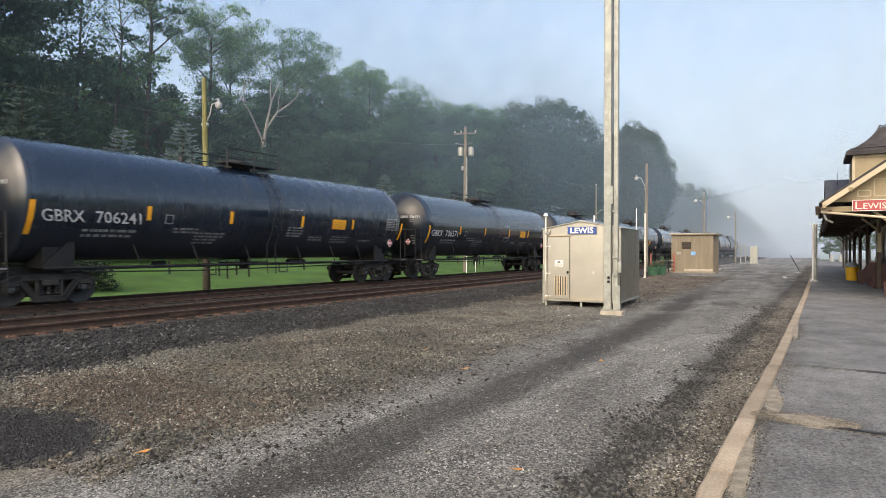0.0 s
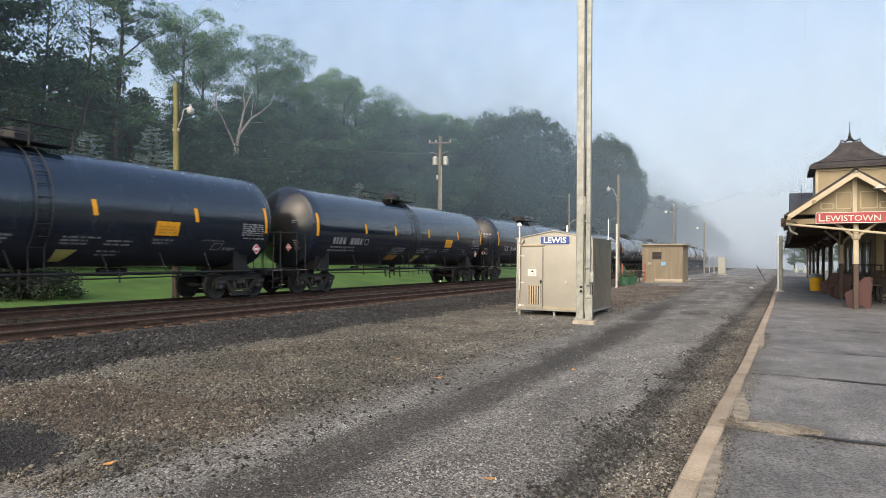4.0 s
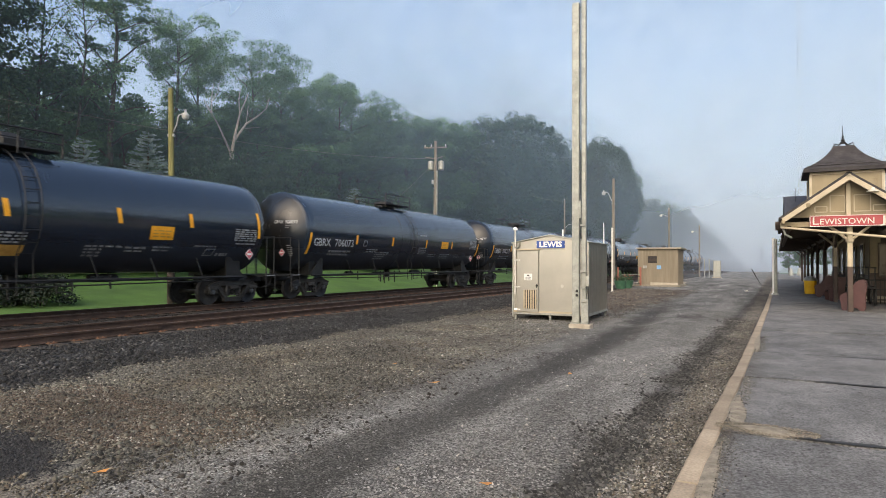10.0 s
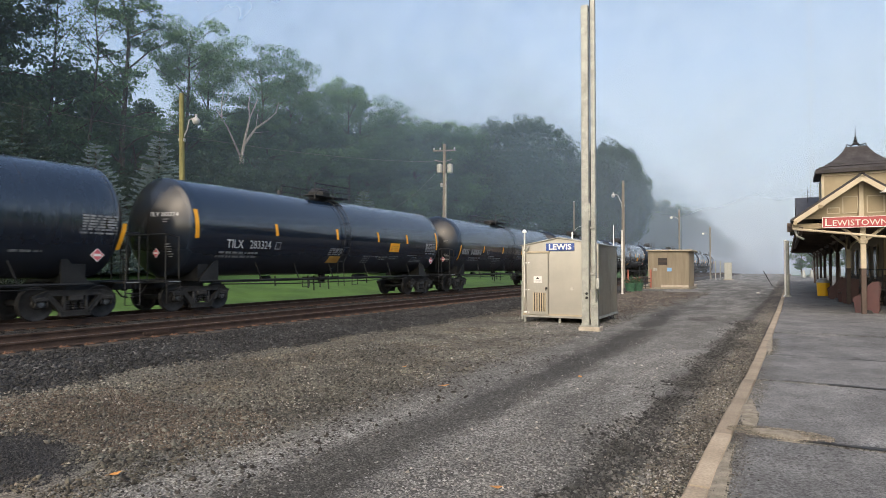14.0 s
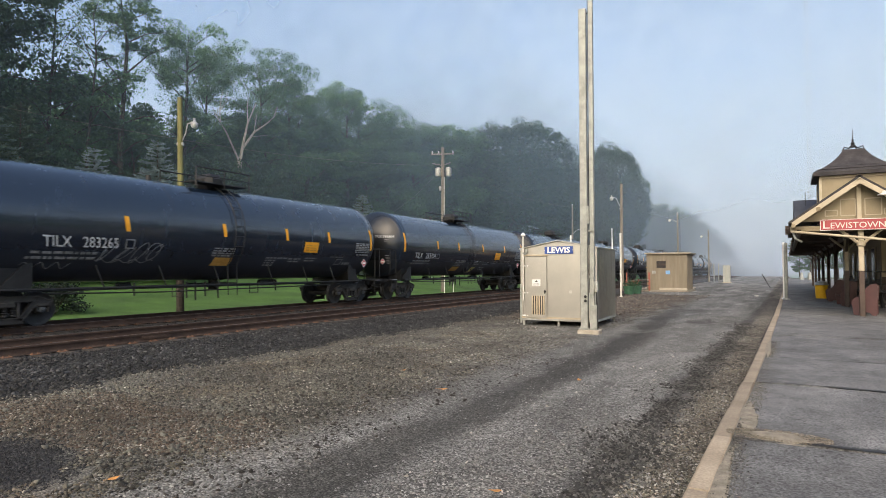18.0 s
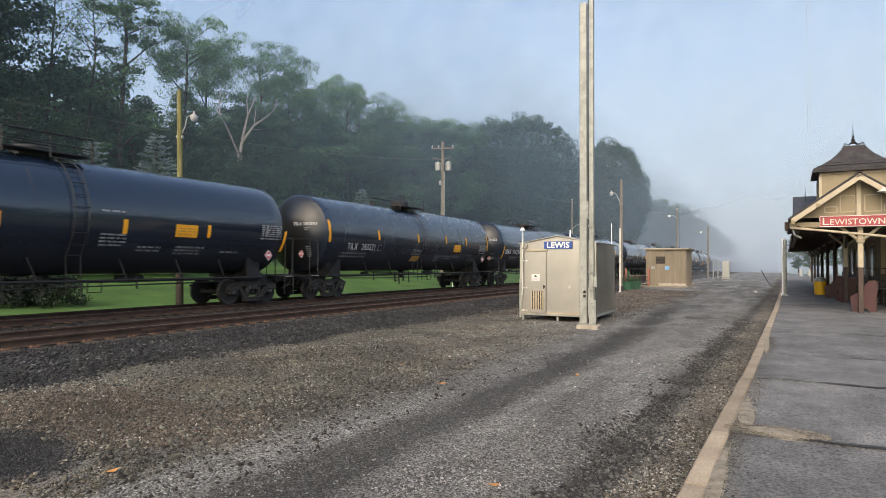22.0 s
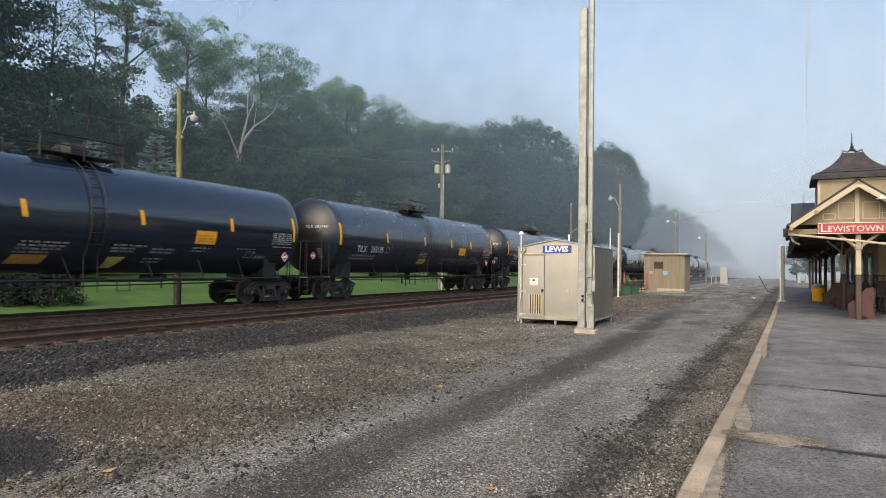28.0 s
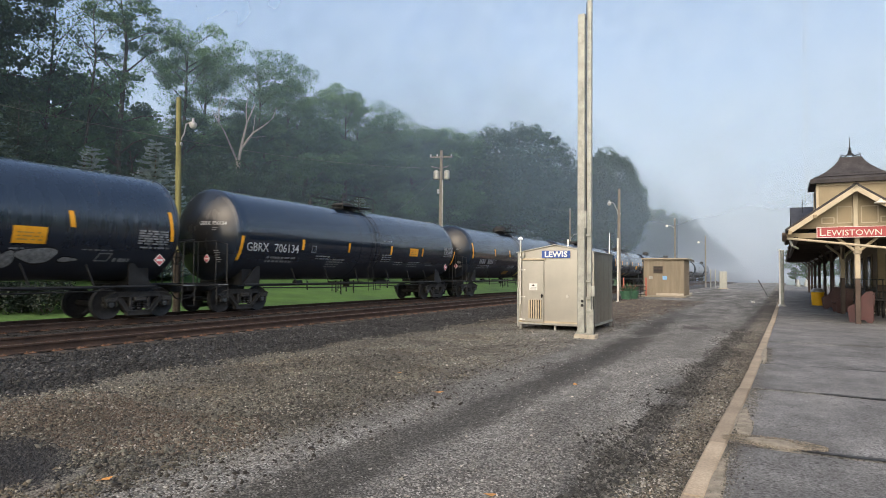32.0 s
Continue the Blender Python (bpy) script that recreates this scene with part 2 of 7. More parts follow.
def mat_ballast():
    k = Nodes("ballast")
    vo = k.n("ShaderNodeTexVoronoi", Scale=20.0)
    k.link(k.co.outputs["Object"], vo.inputs["Vector"])
    vs = k.t.nodes.new("ShaderNodeSeparateColor")
    k.link(vo.outputs["Color"], vs.inputs[0])
    col = k.ramp(vs.outputs[0], (0.007, 0.0074, 0.008), (0.032, 0.033, 0.0345), 0.05, 1.0)
    col = k.mix(k.ramp(k.noise(0.5, 4), 0, 0.35, 0.5, 0.75), col, (0.065, 0.055, 0.045))
    k.bump(vo.outputs["Distance"], 0.8, -0.03)
    return k.out(col, 0.9)


def mat_stones(name, tones, rough=0.85, rust=0.0):
    """Loose stones: each takes its own tone."""
    k = Nodes(name)
    geo = k.t.nodes.new("ShaderNodeNewGeometry")
    r = k.n("ShaderNodeValToRGB")
    r.color_ramp.interpolation = "LINEAR"
    els = r.color_ramp.elements
    els[0].color, els[1].color = rgb(tones[0]), rgb(tones[-1])
    for i, c in enumerate(tones[1:-1], 1):
        els.new(i / (len(tones) - 1)).color = rgb(c)
    k.link(geo.outputs["Random Per Island"], r.inputs[0])
    col = k.mix(0.3, r.outputs[0], k.ramp(k.noise(90.0, 3), 0.2, 0.8), "OVERLAY")
    col = k.mix(0.7, col, k.ramp(k.noise(0.75, 5, rough=0.65), 0.12, 0.86, 0.34, 0.66), "OVERLAY")
    if rust:
        col = k.mix(k.ramp(k.noise(0.55, 5, rough=0.65), 0.0, rust, 0.46, 0.62), col, (1.02, 0.92, 0.76), "MULTIPLY")
    return k.out(col, rough)


def mat_leaves(name, dark, light, spread=1.0, through=0.35):
    k = Nodes(name)
    geo = k.t.nodes.new("ShaderNodeNewGeometry")
    big = k.noise(0.35 * spread, 3)
    f = k.math("MULTIPLY_ADD", geo.outputs["Random Per Island"], 0.30, k.math("MULTIPLY_ADD", big, 1.5, -0.40))
    col = k.ramp(f, dark, light, 0.1, 0.9)
    k.out(col, 0.62)
    tr = k.t.nodes.new("ShaderNodeBsdfTranslucent")
    k.link(col, tr.inputs["Color"])
    mx = k.t.nodes.new("ShaderNodeMixShader")
    mx.inputs[0].default_value = through
    k.link(k.b.outputs[0], mx.inputs[1])
    k.link(tr.outputs[0], mx.inputs[2])
    k.link(mx.outputs[0], k.t.nodes["Material Output"].inputs["Surface"])
    return k.m


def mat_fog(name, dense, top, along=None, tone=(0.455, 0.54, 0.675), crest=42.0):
    """Mist haze painted on a flat translucent sheet: thin, uneven, thinning out upwards."""
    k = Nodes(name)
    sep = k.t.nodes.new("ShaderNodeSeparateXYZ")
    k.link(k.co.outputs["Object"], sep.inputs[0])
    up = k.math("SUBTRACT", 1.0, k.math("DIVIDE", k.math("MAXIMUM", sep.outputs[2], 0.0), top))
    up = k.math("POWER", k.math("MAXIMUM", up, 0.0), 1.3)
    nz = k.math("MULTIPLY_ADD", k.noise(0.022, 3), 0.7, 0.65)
    # Along the wood it thickens upwards, painting in sunlit mist above shade.
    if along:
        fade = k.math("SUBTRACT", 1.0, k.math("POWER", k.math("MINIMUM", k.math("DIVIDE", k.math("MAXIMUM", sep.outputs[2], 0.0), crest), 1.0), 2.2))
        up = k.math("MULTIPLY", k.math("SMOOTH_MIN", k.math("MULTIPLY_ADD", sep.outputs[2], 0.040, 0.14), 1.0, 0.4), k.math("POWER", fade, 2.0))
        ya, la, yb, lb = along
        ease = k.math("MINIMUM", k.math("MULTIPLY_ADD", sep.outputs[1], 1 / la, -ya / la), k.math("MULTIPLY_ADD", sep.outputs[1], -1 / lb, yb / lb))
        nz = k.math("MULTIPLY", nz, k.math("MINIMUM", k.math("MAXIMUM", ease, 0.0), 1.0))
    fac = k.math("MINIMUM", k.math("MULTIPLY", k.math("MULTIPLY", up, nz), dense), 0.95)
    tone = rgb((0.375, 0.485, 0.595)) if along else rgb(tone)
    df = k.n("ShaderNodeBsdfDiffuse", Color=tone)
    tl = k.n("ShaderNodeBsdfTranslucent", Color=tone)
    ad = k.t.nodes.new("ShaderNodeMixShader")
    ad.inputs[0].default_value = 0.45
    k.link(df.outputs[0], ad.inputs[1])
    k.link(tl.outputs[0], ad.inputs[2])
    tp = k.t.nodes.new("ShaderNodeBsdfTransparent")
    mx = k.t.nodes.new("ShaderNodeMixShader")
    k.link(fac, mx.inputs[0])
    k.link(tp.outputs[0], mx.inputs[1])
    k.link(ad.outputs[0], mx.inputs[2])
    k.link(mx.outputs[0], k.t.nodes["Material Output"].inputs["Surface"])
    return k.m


M = dict(
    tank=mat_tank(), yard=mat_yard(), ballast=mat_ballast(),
    steel_dark=surf("grimy_black_steel", (0.0055, 0.006, 0.0068), (0.015, 0.016, 0.0172), 3, 0.6, 0.0, 30, 0.3, 0.2),
    truck=surf("grimy_cast_steel", (0.015, 0.0155, 0.016), (0.042, 0.042, 0.041), 4, 0.72, 0.1, 25, 0.4, 0.35),
    wheel=surf("wheel_steel", (0.017, 0.0175, 0.018), (0.042, 0.042, 0.042), 5, 0.6, 0.3, 30, 0.3, 0.2),
    bearing=surf("worn_bearing_cap", (0.045, 0.052, 0.060), (0.095, 0.108, 0.12), 9, 0.5, 0.2, 40, 0.3, 0.2),
    yellow=surf("reflective_yellow", (0.78, 0.34, 0.015), (0.88, 0.42, 0.03), 6, 0.45, 0, 60, 0.15, 0),
    orange=surf("orange_panel", (0.42, 0.22, 0.05), (0.55, 0.32, 0.08), 6, 0.6, 0, 60, 0.3, 0),
    straw=surf("straw_panel", (0.42, 0.40, 0.15), (0.58, 0.52, 0.16), 6, 0.6, 0, 60, 0.3, 0),
    stencil=surf("white_stencil", (0.42, 0.44, 0.46), (0.62, 0.64, 0.65), 8, 0.6, 0, 60, 0.2, 0),
    faint=surf("worn_stencil", (0.13, 0.14, 0.15), (0.30, 0.31, 0.32), 8, 0.6, 0, 60, 0.4, 0),
    red=surf("placard_red", (0.50, 0.09, 0.12), (0.60, 0.14, 0.16), 8, 0.5, 0, 60, 0.2, 0),
    rail_side=surf("rusty_rail_web", (0.030, 0.0195, 0.015), (0.062, 0.039, 0.029), 3, 0.85, 0.0, 30, 0.35, 0.3),
    rail_head=surf("worn_rail_head", (0.075, 0.062, 0.054), (0.15, 0.13, 0.115), 3, 0.4, 0.8, 30, 0.2, 0.1),
    tie=surf("creosoted_tie", (0.020, 0.017, 0.0145), (0.052, 0.042, 0.034), 3, 0.9, 0, 25, 0.4, 0.5, 0.01, (6, 1, 6), 0.4),
    rusty=surf("rusty_steel", (0.085, 0.044, 0.026), (0.17, 0.088, 0.050), 8, 0.85, 0.1, 40, 0.4, 0.3),
    kerb=surf("weathered_concrete_kerb", (0.20, 0.165, 0.122), (0.33, 0.275, 0.205), 1.3, 0.9, 0, 45, 0.35, 0.4, 0.006, (1, 1, 1), 0.25),
    asphalt=mat_asphalt(),
    sand=surf("washed_out_sand", (0.15, 0.135, 0.105), (0.27, 0.24, 0.19), 9, 0.95, 0, 120, 0.4, 0.6, 0.006),
    grass=surf("mown_grass", (0.027, 0.070, 0.011), (0.062, 0.138, 0.021), 0.35, 0.9, 0, 14, 0.5, 0.6, 0.03),
    alu=surf("dull_aluminium", (0.40, 0.385, 0.345), (0.48, 0.46, 0.41), 1.2, 0.37, 0.94, 50, 0.12, 0.06, 0.002),
    galv=surf("galvanised_steel", (0.235, 0.245, 0.225), (0.36, 0.37, 0.34), 5, 0.55, 0.35, 40, 0.2, 0.08, 0.002),
    concrete=surf("pale_concrete", (0.28, 0.25, 0.20), (0.42, 0.38, 0.32), 4, 0.92, 0, 50, 0.35, 0.4),
    tan=surf("tan_painted_siding", (0.165, 0.142, 0.105), (0.215, 0.186, 0.138), 1.5, 0.75, 0, 40, 0.2, 0.15, 0.003, (3, 3, 0.4)),
    tan_trim=surf("tan_trim_paint", (0.25, 0.215, 0.16), (0.33, 0.285, 0.215), 2, 0.7),
    cream=surf("cream_station_paint", (0.225, 0.182, 0.112), (0.30, 0.243, 0.152), 1.6, 0.6, 0, 40, 0.18, 0.1),
    cream_trim=surf("pale_cream_trim", (0.38, 0.325, 0.23), (0.47, 0.405, 0.295), 2, 0.55, 0, 40, 0.15, 0.1),
    brown=surf("dark_brown_paint", (0.040, 0.026, 0.020), (0.075, 0.050, 0.038), 2, 0.6),
    maroon=surf("maroon_bench_paint", (0.046, 0.017, 0.018), (0.078, 0.029, 0.029), 2, 0.5, 0, 40, 0.2, 0.1),
    shingle=surf("slate_shingles", (0.022, 0.020, 0.022), (0.046, 0.042, 0.044), 2.5, 0.8, 0, 18, 0.4, 0.4),
    roofdark=surf("dark_roofing", (0.030, 0.033, 0.042), (0.06, 0.064, 0.078), 2, 0.7, 0, 18, 0.3, 0.3),
    soffit=surf("shaded_soffit_boards", (0.05, 0.045, 0.04), (0.09, 0.08, 0.07), 2, 0.8, 0, 30, 0.3, 0.2, 0.004, (1, 8, 1)),
    signred=surf("red_sign_enamel", (0.27, 0.026, 0.034), (0.35, 0.042, 0.052), 3, 0.4, 0, 40, 0.1, 0),
    signblue=surf("blue_sign_enamel", (0.015, 0.055, 0.25), (0.025, 0.08, 0.32), 3, 0.35, 0, 40, 0.1, 0),
    white=surf("white_paint", (0.68, 0.68, 0.66), (0.80, 0.80, 0.78), 4, 0.5, 0, 40, 0.1, 0.05),
    offwhite=surf("aged_white_paint", (0.48, 0.47, 0.43), (0.64, 0.63, 0.58), 4, 0.6, 0, 40, 0.2, 0.1),
    lampbowl=surf("clouded_lamp_glass", (0.30, 0.31, 0.31), (0.42, 0.43, 0.42), 6, 0.35, 0, 40, 0.2, 0.05),
    black=surf("black_rubber", (0.012, 0.012, 0.013), (0.03, 0.03, 0.03), 6, 0.7),
    bin=surf("yellow_plastic", (0.70, 0.38, 0.01), (0.78, 0.46, 0.02), 3, 0.45),
    polewood=surf("mossy_pole_wood", (0.10, 0.10, 0.042), (0.205, 0.195, 0.078), 3, 0.9, 0, 20, 0.4, 0.4, 0.006, (4, 4, 0.3)),
    polegrey=surf("grey_pole_wood", (0.115, 0.105, 0.088), (0.215, 0.195, 0.163), 3, 0.9, 0, 20, 0.4, 0.4, 0.006, (4, 4, 0.3)),
    bark=surf("dark_bark", (0.035, 0.028, 0.022), (0.09, 0.075, 0.06), 4, 0.9, 0, 12, 0.5, 0.6, 0.02, (3, 3, 0.6)),
    deadwood=surf("bare_grey_wood", (0.21, 0.195, 0.165), (0.36, 0.335, 0.285), 3, 0.9, 0, 12, 0.4, 0.4, 0.02, (3, 3, 0.6)),
    darkglass=surf("dark_window_glass", (0.010, 0.011, 0.013), (0.018, 0.019, 0.022), 2, 0.15, 0, 30, 0.1, 0),
    green_pot=surf("green_glazed_pot", (0.03, 0.09, 0.055), (0.06, 0.14, 0.09), 5, 0.4),
    redpost=surf("faded_red_paint", (0.24, 0.075, 0.05), (0.32, 0.11, 0.075), 4, 0.6),
    signal_blue=surf("pale_blue_sticker", (0.10, 0.27, 0.52), (0.20, 0.38, 0.62), 4, 0.5),
    leaf=mat_leaves("broad_leaves", (0.038, 0.088, 0.044), (0.112, 0.215, 0.092)),
    leaf2=mat_leaves("light_leaves", (0.054, 0.112, 0.054), (0.155, 0.270, 0.108)),
    leafdark=mat_leaves("deep_green_leaves", (0.026, 0.060, 0.034), (0.074, 0.146, 0.076)),
    leafdome=mat_leaves("dull_green_leaves", (0.024, 0.047, 0.034), (0.054, 0.095, 0.060)),
    # Leaf colour darkened to carry the dim shade inside the wood.
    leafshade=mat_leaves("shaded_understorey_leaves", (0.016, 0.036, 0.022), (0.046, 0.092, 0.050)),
    yew=mat_leaves("dark_yew_leaves", (0.007, 0.016, 0.011), (0.019, 0.036, 0.023), through=0.2),
    hedge=mat_leaves("hedge_leaves", (0.075, 0.130, 0.022), (0.190, 0.290, 0.055)),
    needle=mat_leaves("dark_needles", (0.018, 0.040, 0.022), (0.055, 0.095, 0.050)),
    bluegreen=mat_leaves("blue_green_needles", (0.045, 0.078, 0.074), (0.135, 0.195, 0.185)),
    bluespruce=mat_leaves("blue_needles", (0.105, 0.155, 0.165), (0.30, 0.385, 0.40)),
    leaf_dry=surf("dry_leaf", (0.38, 0.17, 0.04), (0.55, 0.27, 0.08), 20, 0.8),
)


# ---- geometry helpers ----
class G:
    """Gathers vertices and faces of one part."""

    def __init__(self):
        self.v, self.f = [], []

    def add(self, vs, fs, m=None):
        o = len(self.v)
        self.v += [tuple(m @ Vector(p)) for p in vs] if m is not None else [tuple(p) for p in vs]
        self.f += [tuple(i + o for i in q) for q in fs]
        return self

    def box(self, c, s, b=0.0, m=None):
        hx, hy, hz = (a / 2 for a in s)
        h = (hx, hy, hz)
        if b <= 0:
            vs = [(c[0] + i * hx, c[1] + j * hy, c[2] + k * hz) for i in (-1, 1) for j in (-1, 1) for k in (-1, 1)]
            return self.add(vs, [(0, 1, 3, 2), (4, 6, 7, 5), (0, 4, 5, 1), (2, 3, 7, 6), (0, 2, 6, 4), (1, 5, 7, 3)], m)
        b = min(b, 0.45 * min(s))
        cs = [(i, j, k) for i in (-1, 1) for j in (-1, 1) for k in (-1, 1)]
        vs = [tuple(c[n] + sg[n] * (h[n] if n == a else h[n] - b) for n in range(3)) for sg in cs for a in range(3)]
        ix = {(sg, a): q * 3 + a for q, sg in enumerate(cs) for a in range(3)}
        fs = []
        for a in range(3):
            e, g = (a + 1) % 3, (a + 2) % 3
            for s1 in (-1, 1):
                quad = []
                for p, q in ((-1, -1), (1, -1), (1, 1), (-1, 1)):
                    sg = [0, 0, 0]
                    sg[a], sg[e], sg[g] = s1, p, q
                    quad.append(ix[tuple(sg), a])
                fs.append(tuple(quad) if s1 > 0 else tuple(reversed(quad)))
            for p in (-1, 1):
                for q in (-1, 1):
                    lo, hi = [0, 0, 0], [0, 0, 0]
                    lo[a], lo[e], lo[g] = -1, p, q
                    hi[a], hi[e], hi[g] = 1, p, q
                    quad = (ix[tuple(lo), e], ix[tuple(hi), e], ix[tuple(hi), g], ix[tuple(lo), g])
                    fs.append(quad if p * q < 0 else tuple(reversed(quad)))
        for sg in cs:
            tri = (ix[sg, 0], ix[sg, 1], ix[sg, 2])
            fs.append(tri if sg[0] * sg[1] * sg[2] > 0 else tuple(reversed(tri)))
        return self.add(vs, fs, m)

    def tube(self, pts, rad, n=8, cap=True):
        """A round bar through the points; rad one radius or one for each point."""
        pts = [Vector(p) for p in pts]
        rads = [rad] * len(pts) if isinstance(rad, (int, float)) else rad
        vs, fs = [], []
        side = None
        for i, p in enumerate(pts):
            way = (pts[min(i + 1, len(pts) - 1)] - pts[max(i - 1, 0)]).normalized()
            if side is None:
                side = way.orthogonal().normalized()
            side = (side - way * side.dot(way)).normalized()
            other = way.cross(side)
            vs += [p + (side * math.cos(a) + other * math.sin(a)) * rads[i] for a in (2 * math.pi * j / n for j in range(n))]
        for i in range(len(pts) - 1):
            for j in range(n):
                k = (j + 1) % n
                fs.append((i * n + j, i * n + k, (i + 1) * n + k, (i + 1) * n + j))
        if cap:
            fs += [tuple(reversed(range(n))), tuple(range((len(pts) - 1) * n, len(pts) * n))]
        return self.add(vs, fs)

    def lathe(self, prof, n=24, m=None, axis="z"):
        """Turns (radius, height) pairs about an axis."""
        vs, fs = [], []
        for r, z in prof:
            for j in range(n):
                a = 2 * math.pi * j / n
                p = (r * math.cos(a), r * math.sin(a), z)
                vs.append(p if axis == "z" else (p[0], p[2], -p[1]) if axis == "y" else (p[2], p[0], p[1]))
        for i in range(len(prof) - 1):
            for j in range(n):
                k = (j + 1) % n
                fs.append((i * n + j, i * n + k, (i + 1) * n + k, (i + 1) * n + j))
        return self.add(vs, fs, m)

    def prism(self, outline, a0, a1, axis="x"):
        """Pushes a flat outline (pairs in the two other axes) from a0 to a1 along the axis."""
        n = len(outline)

        def at(p, a):
            return (a, p[0], p[1]) if axis == "x" else (p[0], a, p[1]) if axis == "y" else (p[0], p[1], a)
        vs = [at(p, a0) for p in outline] + [at(p, a1) for p in outline]
        fs = [tuple(range(n)), tuple(reversed(range(n, 2 * n)))]
        fs += [(i, i + n, (i + 1) % n + n, (i + 1) % n) for i in range(n)]
        return self.add(vs, fs)

    def mesh(self, name, mat, smooth=35.0, fix=True):
        me = bpy.data.meshes.new(name)
        me.from_pydata(self.v, [], self.f)
        if fix:
            bm = bmesh.new()
            bm.from_mesh(me)
            bmesh.ops.recalc_face_normals(bm, faces=bm.faces)
            bm.to_mesh(me)
            bm.free()
        if smooth:
            me.shade_smooth()
            me.set_sharp_from_angle(angle=radians(smooth))
        if mat is not None:
            me.materials.append(mat)
        return me


def part(name, g, mat, parent, label="", at=None, smooth=35.0):
    me = g.mesh(name, mat, smooth) if isinstance(g, G) else g
    ob = new(name, me)
    ob.parent = parent
    if at is not None:
        ob.matrix_basis = at
    return tagged(ob, label)


def thing(name, label, category, at=None, group="", kind=""):
    ob = new(name)
    ob.empty_display_size = 0.2
    if at is not None:
        ob.matrix_basis = at
    return tagged(ob, label, category, group, kind)


def solid(name, g, mat, label, category, kind="", group="", at=None, smooth=35.0):
    ob = new(name, g.mesh(name, mat, smooth) if isinstance(g, G) else g)
    if at is not None:
        ob.matrix_basis = at
    return tagged(ob, label, category, group, kind)


def quick(name, verts, faces, mat, smooth=False):
    """A mesh from numpy arrays of vertices and equal-sided faces."""
    me = bpy.data.meshes.new(name)
    nv, nf, k = len(verts), len(faces), faces.shape[1]
    me.vertices.add(nv)
    me.vertices.foreach_set("co", np.ascontiguousarray(verts, dtype=np.float32).ravel())
    me.loops.add(nf * k)
    me.loops.foreach_set("vertex_index", np.ascontiguousarray(faces, dtype=np.int32).ravel())
    me.polygons.add(nf)
    me.polygons.foreach_set("loop_start", np.arange(0, nf * k, k, dtype=np.int32))
    me.update(calc_edges=True)
    me.validate()
    if mat is not None:
        me.materials.append(mat)
    return me


def letters(body, size, mat, extrude=0.0, wide=1.0, bold=0.0):
    """Built-in font lettering as a mesh, in the x-z plane, centred, size the height of a capital."""
    cu = bpy.data.curves.new("letters", "FONT")
    cu.body, cu.size, cu.extrude, cu.resolution_u = body, size / 0.69, extrude, 2
    cu.align_x, cu.offset = "CENTER", bold
    ob = bpy.data.objects.new("letters", cu)
    scene.collection.objects.link(ob)
    dg = bpy.context.evaluated_depsgraph_get()
    me = bpy.data.meshes.new_from_object(ob.evaluated_get(dg))
    bpy.data.objects.remove(ob)
    for v in me.vertices:
        v.co = (v.co.x * wide, -v.co.z, v.co.y - size / 2)
    me.materials.clear()
    me.materials.append(mat)
    return me


# ---- ground, yard, tracks, platform ----
RNG = np.random.default_rng(7)
TRAIN_X, NEAR_X = -18.37, -13.95
YARD_Z, DECK_Z = -0.30, -0.15


def sheet(name, xs, ys, height, mat):
    """A grid over xs and ys with heights from a function of numpy grids."""
    gx, gy = np.meshgrid(np.array(xs), np.array(ys))
    gz = height(gx, gy)
    nx, ny = gx.shape[1], gx.shape[0]
    v = np.stack([gx.ravel(), gy.ravel(), gz.ravel()], 1)
    i = (np.arange(ny - 1)[:, None] * nx + np.arange(nx - 1)[None, :]).ravel()
    me = quick(name, v, np.stack([i, i + 1, i + nx + 1, i + nx], 1), mat)
    me.shade_smooth()
    return me


def ripple(x, y, a=0.02):
    return a * (np.sin(x * 1.7 + 0.6 * np.sin(y * 0.9)) * np.sin(y * 1.1 + 0.8 * np.sin(x * 0.7)) + 0.5 * np.sin(x * 4.1 + y * 2.3) * np.sin(y * 3.7 - x))


def deck_edge(y):
    """x of the kerb's outer face."""
    return np.interp(y, [-8, 4.64, 6.7, 11.8, 28.9, 99, 200], [-0.88, -0.70, -0.67, -0.57, -0.40, -0.05, 0.5])


tagged(solid("ground", sheet("ground", np.linspace(-2500, 2500, 41), np.linspace(-2500, 2500, 41), lambda x, y: x * 0 - 0.62, M["grass"]), None, "wide flat grassy ground fading into mist", "ground", "structure"))
def rise(x):
    """The lawn climbs gently towards the wood."""
    return np.interp(x, [-75, -55, -45, -37, -31, -26, -21], [4.2, 2.9, 2.0, 1.05, 0.1, -0.42, -0.47])


solid("lawn", sheet("lawn", np.linspace(-75, -21, 70), np.linspace(-40, 240, 200), lambda x, y: rise(x) + ripple(x * 0.3, y * 0.3, 0.04), M["grass"]), None, "mown green lawn beyond the tracks", "lawn", "structure")


def bed(x, y):
    z = np.interp(x, [-23.5, -22.2, -20.9, -20.2, -12.1, -11.4, -9.5, -8.6], [-0.75, -0.48, -0.24, -0.20, -0.20, -0.25, -0.315, -0.36])
    return z + ripple(x * 2, y * 2, 0.012)


solid("ballast_bed", sheet("ballast_bed", np.concatenate([np.linspace(-23.5, -20, 10), np.linspace(-19.5, -12.5, 8), np.linspace(-12.2, -8.6, 28)]), np.concatenate([np.arange(-20, 60, 0.25), np.arange(60, 620, 8)]), bed, M["ballast"]), None, "raised bed of dark grey crushed stone under the tracks", "ballast", "structure")


